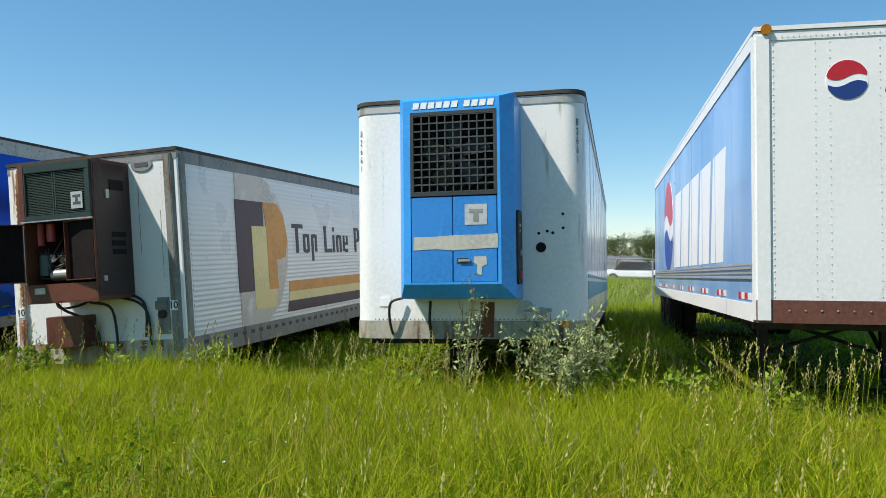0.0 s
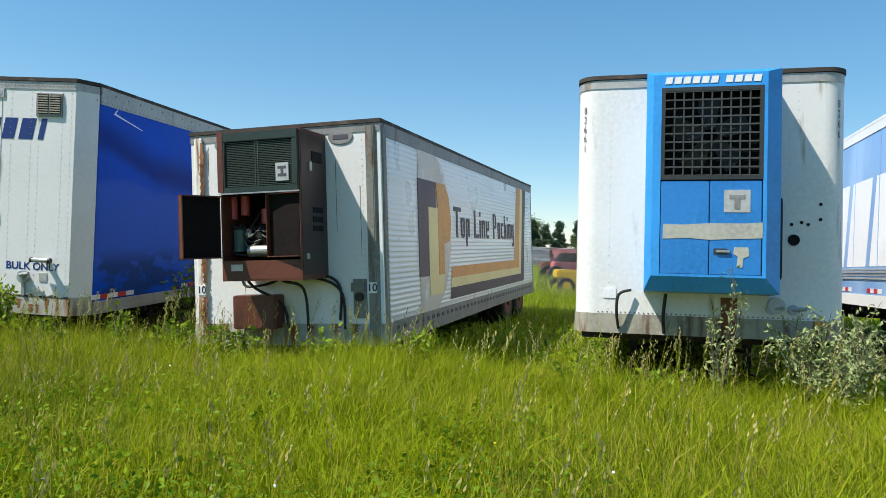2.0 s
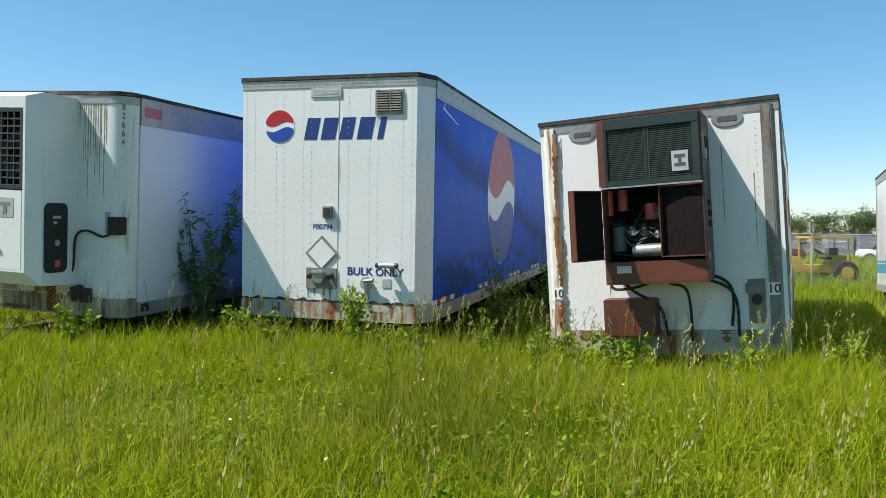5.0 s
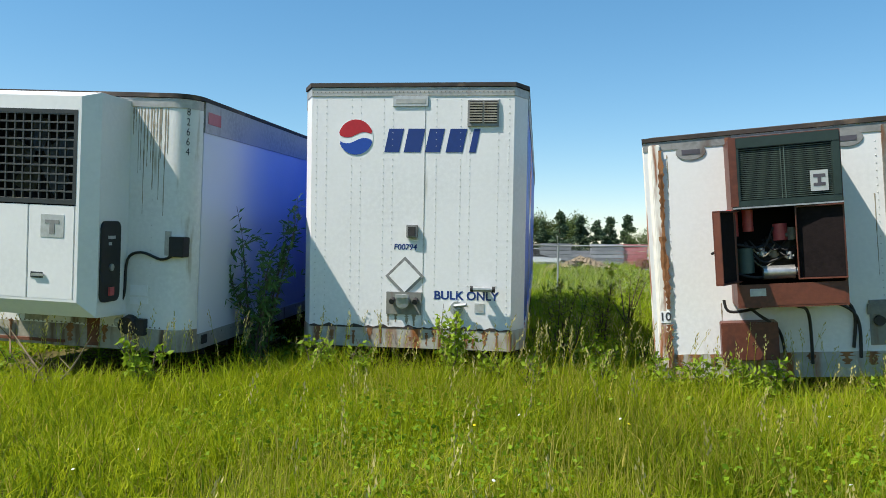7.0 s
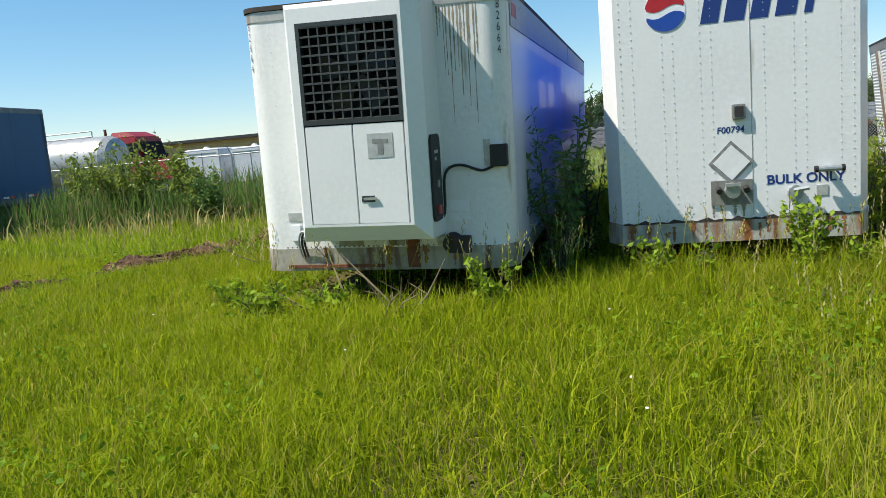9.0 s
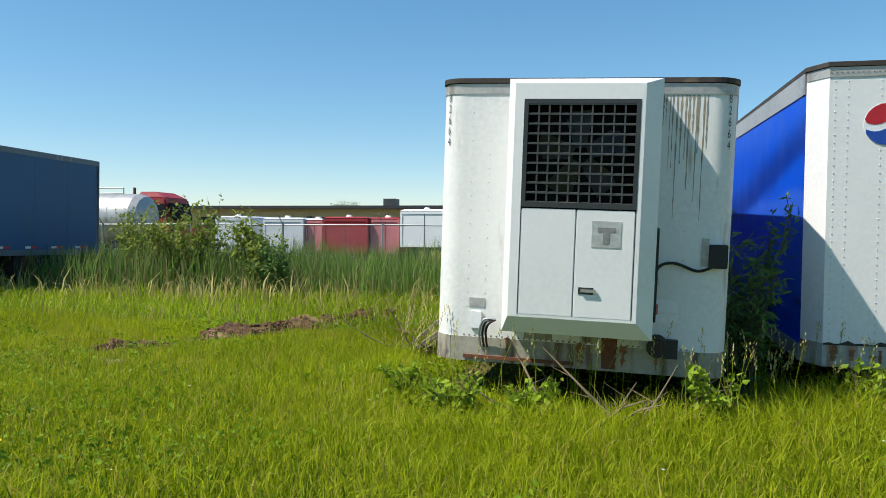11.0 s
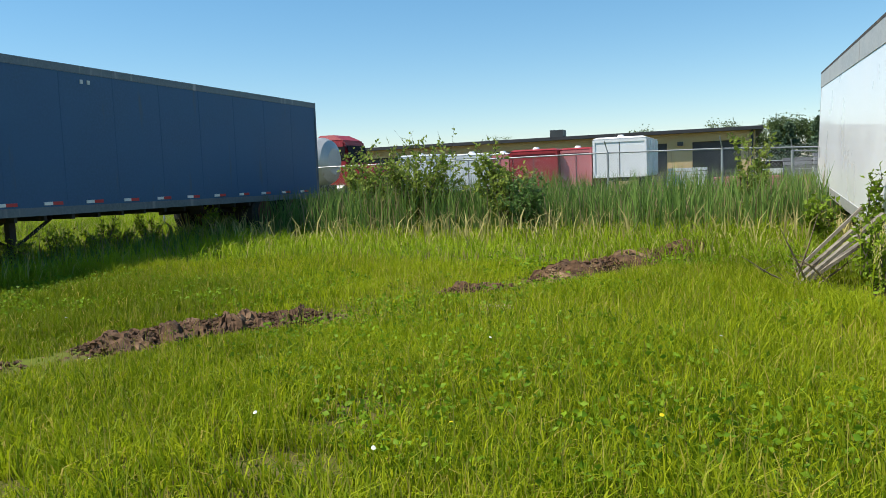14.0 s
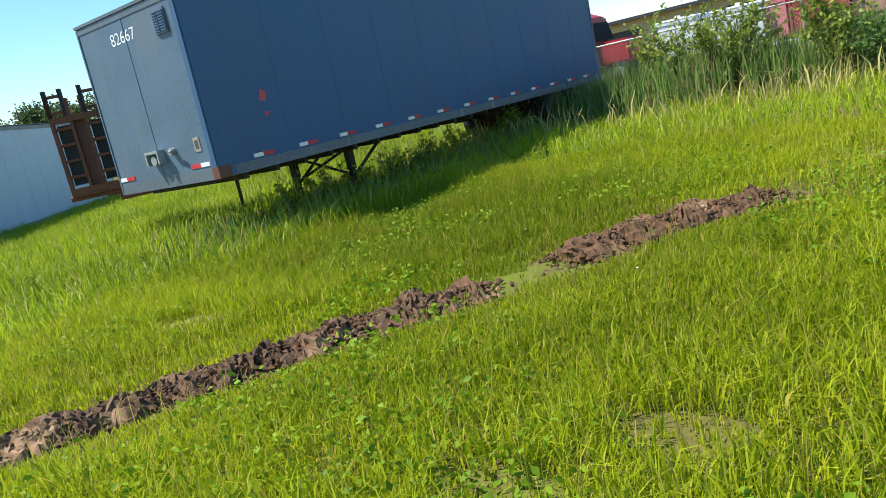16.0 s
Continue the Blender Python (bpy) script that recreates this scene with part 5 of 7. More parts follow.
part("upper_marker", Build().box(W6 / 2, W6 / 2 + 0.02, 4.46, 4.52, 2.28, 2.35), M_silver, T6)
part("paint_mark", Build().prism([(1.0, 0.95), (1.12, 0.93), (1.16, 1.05), (1.06, 1.12)], side(W6 / 2, 1), 0.003), M_tape_red, T6, "red spray mark")
part("paint_mark", Build().prism([(1.05, 0.72), (1.12, 0.72), (1.12, 0.78), (1.05, 0.78)], side(W6 / 2, 1), 0.003), M_tape_red, T6, "red spray mark")
for y in np.arange(1.4, L6, 1.22):
    part("panel_seam", Build().box(W6 / 2 - 0.01, W6 / 2 + 0.003, y, y + 0.02, 0.25, H6 - 0.16), M_navy, T6)
undercarriage(T6, W6, L6, -0.95, legs=3.1, axles=(1.3, 2.6), axle_ground=-0.76)


# ---- ground ----
def smooth(a, b, v):
    t = np.clip((np.asarray(v, float) - a) / (b - a), 0, 1)
    return t * t * (3 - 2 * t)


def bumps(x, y):
    return (np.sin(x * 1.7 + 0.6 * np.sin(y * 1.3)) * np.sin(y * 1.9 + 1.1) * 0.5 + np.sin(x * 0.55 - 1.0) * np.sin(y * 0.7 + 0.5 * x) * 0.5)


def ground_z(x, y):
    x, y = np.asarray(x, float), np.asarray(y, float)
    near = 1 - smooth(40, 90, np.hypot(x + 8, y - 10))
    return 0.24 * smooth(-8, -16, x) + 0.25 * smooth(22, 45, y) * smooth(-14, -6, x) + 0.03 * bumps(x, y) * near


gx = np.concatenate([[-2500, -1200, -500, -250, -140, -90, -65], np.arange(-50, 22, 0.45), [26, 34, 45, 65, 100, 180, 400, 1000, 2500]])
gy = np.concatenate([[-2500, -900, -300, -100, -40, -20, -10], np.arange(-4, 34, 0.45), [38, 44, 52, 62, 75, 95, 130, 200, 400, 1000, 2800]])
GX, GY = np.meshgrid(gx, gy)
GZ = ground_z(GX, GY)
gm = bpy.data.meshes.new("ground")
nx, ny = len(gx), len(gy)
gm.from_pydata(np.stack([GX.ravel(), GY.ravel(), GZ.ravel()], 1).tolist(), [],
               [(j * nx + i, j * nx + i + 1, (j + 1) * nx + i + 1, (j + 1) * nx + i) for j in range(ny - 1) for i in range(nx - 1)])
tagged(part("ground", gm, M_ground, None, "rough meadow earth under the grass", smooth=True), category="ground", kind="structure")

# the line of turned soil across the meadow
RIDGE = [(-21.7, 3.3), (-21.41, 4.12), (-20.97, 5.15), (-20.59, 5.8), (-20.2, 6.5), (-19.86, 6.95), (-19.6, 7.43), (-19.4, 8.1), (-19.0, 8.7), (-18.54, 9.25),
         (-17.8, 10.8), (-17.15, 11.4), (-16.75, 12.2), (-16.0, 13.95), (-15.4, 15.3)]
RIDGE_PARTS = [(0, 4.8, 0.32, 0.12), (6.2, 9, 0.34, 0.13), (10.1, 10.8, 0.27, 0.11), (11.6, 14, 0.36, 0.2)]


def ridge_point(s):
    i = min(int(s), len(RIDGE) - 2)
    t = s - i
    a, b2 = RIDGE[i], RIDGE[i + 1]
    return a[0] + (b2[0] - a[0]) * t, a[1] + (b2[1] - a[1]) * t


def ridge_distance(x, y):
    d = np.full(np.shape(x), 99.0)
    for s0, s1, w, h in RIDGE_PARTS:
        for s in np.linspace(s0, s1, 40):
            px, py = ridge_point(s)
            d = np.minimum(d, np.hypot(x - px, y - py) / w)
    return d


def clod(bd, x, y, z, r, rng):
    v, f = [], [(0, 2, 4), (2, 1, 4), (1, 3, 4), (3, 0, 4), (2, 0, 5), (1, 2, 5), (3, 1, 5), (0, 3, 5)]
    for d in ((1, 0, 0), (-1, 0, 0), (0, 1, 0), (0, -1, 0), (0, 0, 1), (0, 0, -1)):
        k = r * rng.uniform(0.55, 1.25)
        v.append((x + d[0] * k + rng.uniform(-.3, .3) * r, y + d[1] * k + rng.uniform(-.3, .3) * r, z + d[2] * k * 0.8))
    bd.add(v, f)


rng = random.Random(5)
for s0, s1, w, h in RIDGE_PARTS:
    n = max(6, int((s1 - s0) * 48))
    m = 15
    vs, fs = [], []
    for i in range(n + 1):
        s = s0 + (s1 - s0) * i / n
        px, py = ridge_point(s)
        qx, qy = ridge_point(min(s + 0.05, s1 + 0.04))
        d = Vector((qx - px, qy - py, 0))
        d = d.normalized() if d.length else Vector((0.5, 0.8, 0))
        side_v = Vector((d.y, -d.x, 0))
        end = min(1.0, min(i, n - i) / 4)
        wob = 0.07 * math.sin(s * 9.0) + 0.05 * math.sin(s * 23 + 1)
        for j in range(m):
            u = -1 + 2 * j / (m - 1)
            prof = max(0.0, 1 - abs(u) ** 1.7) * h * end * (0.75 + 0.35 * math.sin(s * 13) * math.sin(s * 5.1))
            x = px + side_v.x * (u * w * (0.85 + 0.3 * math.sin(s * 7)) + wob)
            y = py + side_v.y * (u * w + wob)
            z = float(ground_z(x, y)) + prof + (rng.uniform(-0.03, 0.03) if 0 < j < m - 1 else -0.03)
            vs.append((x + rng.uniform(-.02, .02), y + rng.uniform(-.02, .02), z))
    fs = [(i * m + j, i * m + j + 1, (i + 1) * m + j + 1, (i + 1) * m + j) for i in range(n) for j in range(m - 1)]
    me = bpy.data.meshes.new("soil_ridge")
    me.from_pydata(vs, [], fs)
    rd = tagged(part("soil_ridge", me, M_soil, None, "low ridge of freshly turned brown soil in the grass"), category="soil", group="line of turned soil")
    cl = Build()
    for k in range(int((s1 - s0) * 700)):
        px, py = ridge_point(rng.uniform(s0, s1))
        x, y = px + rng.gauss(0, w * 0.55), py + rng.gauss(0, w * 0.45)
        dd = min(1.0, math.hypot(x - px, y - py) / w)
        clod(cl, x, y, float(ground_z(x, y)) + h * 0.8 * (1 - dd), rng.uniform(0.01, 0.034), rng)
    c = part("loose_soil", cl, M_soil, rd)
    tagged(c, kind="stuff")
BARE = [(-22.43, 6.1, 0.42), (-17.05, 10.1, 0.4), (-16.58, 5.87, 0.35), (-19.72, 7.2, 0.3), (-18.3, 4.6, 0.3), (-16.61, 6.4, 0.3), (-16.66, 6.77, 0.3), (-16.5, 5.4, 0.25), (-16.7, 7.3, 0.25), (-17.8, 5.2, 0.3)]
for x, y, r in BARE[:2]:
    b = Build()
    ring = [(x + r * (1 + 0.25 * math.sin(3 * a + x)) * math.cos(a), y + r * 0.6 * (1 + 0.2 * math.sin(2 * a)) * math.sin(a)) for a in np.linspace(0, 2 * math.pi, 22, endpoint=False)]
    b.hull([(px, py, float(ground_z(px, py)) - 0.02) for px, py in ring], [(x + (px - x) * 0.8, y + (py - y) * 0.8, float(ground_z(px, py)) + 0.008) for px, py in ring])
    tagged(part("bare_patch", b, M_soil_dry, None, "patch of bare sandy soil in the meadow"), category="soil", group="bare patches")


# ---- grass ----
def raw_mesh(name, verts, loops, sizes):
    me = bpy.data.meshes.new(name)
    me.vertices.add(len(verts))
    me.vertices.foreach_set("co", np.ascontiguousarray(verts, np.float32).ravel())
    me.loops.add(len(loops))
    me.loops.foreach_set("vertex_index", np.ascontiguousarray(loops, np.int32))
    starts = np.concatenate([[0], np.cumsum(sizes)[:-1]])
    me.polygons.add(len(sizes))
    me.polygons.foreach_set("loop_start", starts.astype(np.int32))
    me.update(calc_edges=True)
    return me


def blades(name, x, y, z, h, w, lean, r, twist=0.5):
    """Bent tapering blades, five corners each."""
    n = len(x)
    a = r.uniform(0, 2 * np.pi, n)
    la = r.uniform(0, 2 * np.pi, n)
    dx, dy = np.cos(a) * w / 2, np.sin(a) * w / 2
    lx, ly = np.cos(la) * lean * h, np.sin(la) * lean * h
    v = np.zeros((n, 5, 3))
    v[:, 0] = np.stack([x - dx, y - dy, z - 0.02], 1)
    v[:, 1] = np.stack([x + dx, y + dy, z - 0.02], 1)
    v[:, 2] = np.stack([x + dx * 0.8 + lx * 0.3, y + dy * 0.8 + ly * 0.3, z + h * 0.58], 1)
    v[:, 3] = np.stack([x - dx * 0.8 + lx * 0.3, y - dy * 0.8 + ly * 0.3, z + h * 0.58], 1)
    v[:, 4] = np.stack([x + lx, y + ly, z + h * np.sqrt(np.maximum(0.1, 1 - 0.6 * lean ** 2))], 1)
    base = (np.arange(n) * 5)[:, None]
    loops = (base + np.array([0, 1, 2, 3, 3, 2, 4])).ravel()
    sizes = np.tile([4, 3], n)
    return raw_mesh(name, v.reshape(-1, 3), loops, sizes)


def value_noise(x, y, scale, seed):
    r = np.random.RandomState(seed)
    g = r.rand(64, 64)
    u, v = x / scale, y / scale
    i, j = np.floor(u).astype(int), np.floor(v).astype(int)
    fu, fv = u - i, v - j
    fu, fv = fu * fu * (3 - 2 * fu), fv * fv * (3 - 2 * fv)
    q = lambda a, b: g[a % 64, b % 64]
    return (q(i, j) * (1 - fu) + q(i + 1, j) * fu) * (1 - fv) + (q(i, j + 1) * (1 - fu) + q(i + 1, j + 1) * fu) * fv


def keep_off(x, y, h):
    d = ridge_distance(x, y)
    h = np.where(d < 1.0, 0.0, np.where(d < 1.5, h * 0.35, np.where(d < 3.0, h * 0.6, h)))
    for bx, by, br in BARE:
        q = np.hypot(x - bx, (y - by) / 0.6) / br
        h = np.where(q < 1, h * np.where(np.sin(x * 37) * np.sin(y * 41) > 0.2, 0.5, 0.12), h)
    return h


FOOTPRINTS = [(T1, W1, L1), (T2, W2, L2), (T3, W3, L3), (T4, W4, L4), (T5, W5, L5)]


def under_body(x, y):
    """True where a trailer stands above the ground."""
    hit_ = np.zeros(np.shape(x), bool)
    for e_, w_, l_ in FOOTPRINTS:
        p = e_.matrix_world.translation
        d = e_.matrix_world.to_3x3() @ Vector((0, 1, 0))
        k = math.hypot(d.x, d.y)
        dx, dy = d.x / k, d.y / k
        along = (x - p.x) * dx + (y - p.y) * dy
        across = (x - p.x) * dy - (y - p.y) * dx
        hit_ |= (along > 0.12) & (along < l_) & (np.abs(across) < w_ / 2 - 0.05)
    return hit_


NOSES = [(-13.3, -10.7, 9.6), (-9.9, -7.4, 10.5), (-6.0, -3.6, 10.5), (-1.6, 1.0, 10.0), (2.5, 5.1, 9.1), (-28.0, -25.5, 8.9)]


def nose_line(x):
    """How far back the trailers' noses stand, along the row."""
    return np.interp(x, [-30, -23.0, -15.0, -13.4, -10.7, -9.9, -7.4, -6.0, -3.7, -1.7, 1.0, 2.5, 5.1, 12], [12, 13, 15, 9.7, 9.6, 10.6, 10.6, 10.7, 10.4, 10.1, 9.9, 9.3, 9.1, 8.5])


def meadow(name, box_, count, wide, tall, seed, material, label, lean=0.75, far=False):
    r = np.random.RandomState(seed)
    x = r.uniform(box_[0], box_[1], count)
    y = r.uniform(box_[2], box_[3], count)
    clump = value_noise(x, y, 0.35, seed + 1) * 0.6 + value_noise(x, y, 1.7, seed + 2) * 0.7
    h = tall * (0.35 + 0.95 * clump) * r.uniform(0.55, 1.25, count)
    if not far:
        gap = nose_line(x) - y
        h *= 1 + 0.25 * np.exp(-((gap - 0.9) / 0.8) ** 2) - 0.55 * smooth(0.6, 0.0, gap)
        h *= 0.5 + 0.5 * smooth(-14, -7, x)
        h = keep_off(x, y, h)
        h = np.where(r.uniform(0, 1, count) < smooth(box_[2] - 0.2, box_[2] + 1.6, y), h, 0.0)
    h = np.where(under_body(x, y), h * 0.22, h)
    ok = h > 0.03
    x, y, h = x[ok], y[ok], h[ok]
    n = len(x)
    w = wide * r.uniform(0.6, 1.5, n)
    ob = part(name, blades(name, x, y, ground_z(x, y), h, w, lean * r.uniform(0.2, 1.5, n), r), material, None, label)
    return tagged(ob, category="grass", kind="stuff")


meadow("meadow_grass", (-25, 7.5, 1.9, 13.2), 470000, 0.0085, 0.36, 11, M_grass, "tall bright green meadow grass")
meadow("meadow_grass", (-24, -11, 1.6, 9.0), 162000, 0.0065, 0.3, 17, M_grass, "bright green meadow grass, lush and fine", 0.85)
meadow("far_grass", (-48, 16, 13.2, 30), 140000, 0.017, 0.32, 23, M_grass_far, "rough yellow-green grass further off", far=True)
meadow("far_grass", (-14, 36, 30, 75), 60000, 0.05, 0.5, 29, M_grass_far, "pale field grass behind the fence", far=True)
meadow("far_grass", (-44, -24, -2, 13.2), 60000, 0.016, 0.34, 31, M_grass_far, "yellow-green grass at the meadow's edge", far=True)


meadow("meadow_grass", (-26, 9, -6.0, 3.0), 90000, 0.014, 0.3, 37, M_grass, "bright green meadow grass, trodden and short", far=True)


def dry_stems(name, box_, count, tall, seed, label):
    r = np.random.RandomState(seed)
    x, y = r.uniform(box_[0], box_[1], count), r.uniform(box_[2], box_[3], count)
    ok = (value_noise(x, y, 0.9, seed) > 0.42) & (y < nose_line(x) + 0.3) & (ridge_distance(x, y) > 1.2)
    x, y = x[ok], y[ok]
    n_ = len(x)
    ob = part(name, blades(name, x, y, ground_z(x, y), tall * r.uniform(0.6, 1.2, n_), 0.0042 * r.uniform(0.7, 1.3, n_), 0.3 * r.uniform(0.1, 1.6, n_), r), M_straw, None, label)
    tagged(ob, category="grass", kind="stuff")


dry_stems("dry_stems", (-9, 7.5, 4.0, 11.0), 26000, 0.46, 51, "thin straw-coloured stems among the tall grass")
dry_stems("dry_stems", (-24, -9, 2.6, 14.0), 14000, 0.28, 52, "thin straw-coloured stems among the short grass")


def seed_stems(name, pts, r, tall, label):
    """Tall thin stems with feathery heads."""
    b = Build()
    heads = Build()
    for x, y in pts:
        z = float(ground_z(x, y))
        h = tall * r.uniform(0.7, 1.25)
        tx, ty = r.gauss(0.06, 0.1) * h, r.gauss(0, 0.09) * h
        p0, p1, p2 = Vector((x, y, z)), Vector((x + tx * 0.35, y + ty * 0.35, z + h * 0.6)), Vector((x + tx, y + ty, z + h))
        b.tube(p0, p1, 0.0028, 3)
        b.tube(p1, p2, 0.002, 3)
        d = (p2 - p1).normalized()
        for k in range(14):
            q = p2 + d * (0.012 * k - 0.06) + Vector((r.gauss(0, 0.01), r.gauss(0, 0.01), 0))
            s = Vector((r.uniform(-1, 1), r.uniform(-1, 1), 0.3)).normalized() * 0.007
            heads.add([q - s, q + d * 0.02 + s * 0.4, q + s, q - d * 0.008], [(0, 1, 2, 3)])
    ob = tagged(part(name, b, M_grass, None, label), category="grass", kind="stuff")
    tagged(part("seed_heads", heads, M_seed, ob), kind="stuff")


r5 = random.Random(77)
pts = []
for x0, x1, ynose in NOSES:
    for k in range(75):
        x = r5.uniform(x0 - 0.5, x1 + 0.5)
        pts.append((x, float(nose_line(x)) - abs(r5.gauss(0.1, 0.35))))
for k in range(420):
    x = r5.uniform(-9, 6)
    pts.append((x, r5.uniform(3.9, float(nose_line(x)))))
seed_stems("seed_grass", pts, r5, 0.62, "tall seeding grass with tan feathery heads")


def flower_field(name, pts, material, label, r, size, up):
    b = Build()
    for x, y in pts:
        z = float(ground_z(x, y)) + up * r.uniform(0.7, 1.2)
        n = 6
        c = Vector((x, y, z))
        t1 = Vector((1, 0, r.uniform(-.4, .4))).normalized()
        t2 = Vector((0, 1, r.uniform(-.2, .8))).normalized()
        ring = [c + size * r.uniform(0.8, 1.1) * (math.cos(k * 2 * math.pi / n) * t1 + math.sin(k * 2 * math.pi / n) * t2) for k in range(n)]
        b.add([c + Vector((0, 0, size * 0.3))] + ring, [(0, 1 + k, 1 + (k + 1) % n) for k in range(n)])
    tagged(part(name, b, material, None, label), category="flowers", kind="stuff")


flower_field("white_flowers", [(r5.uniform(-20, 4), r5.uniform(4.6, 8.5)) for k in range(34)], M_flower_w, "scattered small white meadow flowers", r5, 0.011, 0.3)
flower_field("yellow_flowers", [(-1.95 + r5.gauss(0, .12), 4.95 + r5.gauss(0, .05)) for k in range(3)] + [(-1.3 + r5.gauss(0, .1), 5.0) for k in range(3)] + [(r5.uniform(-19, 3), r5.uniform(4.6, 8)) for k in range(10)], M_flower_y, "a few small yellow buttercups in the grass", r5, 0.012, 0.32)


# ---- shrubs, saplings, cattails ----
def leaf_mesh(name, c, d, size, slim, r):
    """Folded pointed leaves at the points c, growing along d."""
    n = len(c)
    d = d / np.maximum(1e-6, np.linalg.norm(d, axis=1))[:, None]
    up = r.normal(size=(n, 3)) + np.array([0, 0, 0.6])
    s = np.cross(d, up)
    s /= np.maximum(1e-6, np.linalg.norm(s, axis=1))[:, None]
    nrm = np.cross(s, d)
    ln = (size * r.uniform(0.6, 1.3, n))[:, None]
    v = np.zeros((n, 4, 3))
    v[:, 0] = c
    v[:, 1] = c + d * ln * 0.45 + s * ln * slim + nrm * ln * 0.1
    v[:, 2] = c + d * ln
    v[:, 3] = c + d * ln * 0.45 - s * ln * slim + nrm * ln * 0.1
    base = (np.arange(n) * 4)[:, None]
    loops = (base + np.array([0, 1, 2, 0, 2, 3])).ravel()
    return raw_mesh(name, v.reshape(-1, 3), loops, np.full(2 * n, 3))


def shrub(name, x, y, h, spread, stems, leaves, size, slim, leaf_mat, label, seed, bark=None, low=0.12, droop=-0.1, category="shrub", z=None):
    r = np.random.RandomState(seed)
    z = float(ground_z(x, y)) if z is None else z
    e = thing(name, pose(x, y, z), label, category)
    cs, ds = [], []
    for k in range(stems):
        b = Build()
        a = r.uniform(0, 2 * math.pi)
        tip = Vector((math.cos(a) * spread * r.uniform(0.2, 1), math.sin(a) * spread * r.uniform(0.2, 0.9), h * r.uniform(0.6, 1.05)))
        base = Vector((r.normal(0, 0.05), r.normal(0, 0.05), -0.03))
        knee = base.lerp(tip, 0.5) + Vector((0, 0, h * 0.12))
        prev = base
        pts_ = []
        for i in range(1, 9):
            t = i / 8
            p = base * (1 - t) ** 2 + knee * 2 * t * (1 - t) + tip * t * t
            b.tube(prev, p, 0.012 * (1 - t) * h + 0.003, 5, 0.012 * (1 - t - 0.1) * h * (t < 0.9) + 0.003)
            pts_.append((prev, p, t))
            prev = p
        twigs = [(p, p + Vector(r.normal(size=3) * 0.2 * spread + np.array([0, 0, 0.1 * h])), t) for q, p, t in pts_ if t > low for _ in range(2)]
        for q, p, t in twigs:
            b.tube(q, p, 0.004, 4, 0.002)
        for i in range(leaves // stems):
            q, p, t = (twigs + pts_)[r.randint(len(twigs) + len(pts_))]
            if t < low:
                continue
            u = r.uniform(0, 1)
            c = q.lerp(p, u)
            cs.append(np.array(c) + r.normal(size=3) * 0.02)
            dd = np.array((p - q).normalized()) * 0.5 + r.normal(size=3) * 0.7 + np.array([0, 0, droop])
            ds.append(dd)
        tagged(part("stem", b, bark or M_bark, e), kind="stuff")
    part("foliage", leaf_mesh("foliage", np.array(cs), np.array(ds), size, slim, r), leaf_mat, e)
    return e


rk = np.random.RandomState(61)
n = 150000
x, y = rk.uniform(-24, 7, n), rk.uniform(3.0, 15.0, n)
ok = (value_noise(x, y, 1.1, 62) * 0.6 + value_noise(x, y, 0.3, 63) * 0.4 > 0.52) & (ridge_distance(x, y) > 1.0)
x, y = x[ok], y[ok]
n = len(x)
z = ground_z(x, y) + rk.uniform(0.03, 0.24, n) * (0.65 + 0.6 * smooth(-14, -7, x))
tagged(part("broad_leaf_weeds", leaf_mesh("broad_leaf_weeds", np.stack([x, y, z], 1), rk.normal(size=(n, 3)) * np.array([1, 1, 0.45]), 0.045, 0.32, rk), M_clover, None, "patches of low broad-leaved weeds in the meadow"), category="weeds", kind="stuff")

shrub("silver_shrub", 0.62, 9.35, 1.0, 0.7, 18, 3600, 0.055, 0.2, M_silverleaf, "silvery-green leafy shrub growing before a trailer's nose", 3, low=0.4)
shrub("silver_shrub", -0.25, 9.4, 1.2, 0.2, 4, 420, 0.055, 0.2, M_silverleaf, "slim silvery-green weed growing before a trailer's nose", 4)
shrub("willow_sapling", -10.4, 10.7, 1.75, 0.46, 7, 1100, 0.11, 0.13, M_willow, "dark green willow sapling between two trailers", 6, droop=-0.5)
shrub("willow_sapling", -10.2, 12.2, 1.4, 0.35, 4, 350, 0.11, 0.13, M_willow, "dark green willow sapling between two trailers", 7, droop=-0.5)
shrub("climbing_weed", -8.14, 10.05, 0.85, 0.28, 5, 600, 0.07, 0.3, M_weed, "leafy green weed against a rusty sill", 8)
for i, (x, y, h) in enumerate([(-6.9, 12.5, 1.0), (-6.3, 14.2, 1.2), (-5.6, 17.5, 1.4), (-4.5, 20.0, 1.5), (-6.8, 16.2, 0.9), (-12.3, 8.8, 0.32), (-12.9, 8.8, 0.36), (-4.2, 9.8, 0.5), (-5.1, 9.9, 0.55), (-3.2, 10.0, 0.55), (-7.5, 9.9, 0.5), (-9.1, 9.9, 0.45), (-9.6, 9.9, 0.5), (-6.6, 10.1, 0.5), (-6.0, 10.0, 0.42), (-5.6, 9.9, 0.5), (-1.6, 9.7, 0.4), (-0.9, 9.4, 0.45), (1.2, 9.4, 0.5), (1.8, 9.2, 0.55), (2.6, 8.8, 0.5), (-10.9, 9.1, 0.5), (-13.4, 9.1, 0.3)]):
    shrub("leafy_weed", x, y, h, 0.35 * h + 0.15, 6, 420, 0.075, 0.27, M_weed, "leafy green weed among the grass", 400 + i)
shrub("bush", *west(-21.6, 19.5), 1.95, 1.5, 22, 5200, 0.1, 0.3, M_bush, "yellow-green leafy bush by the fence", 12)
shrub("bush", *west(-23.2, 20.3), 1.9, 0.9, 14, 2600, 0.1, 0.3, M_bush, "yellow-green leafy bush by the fence", 13)
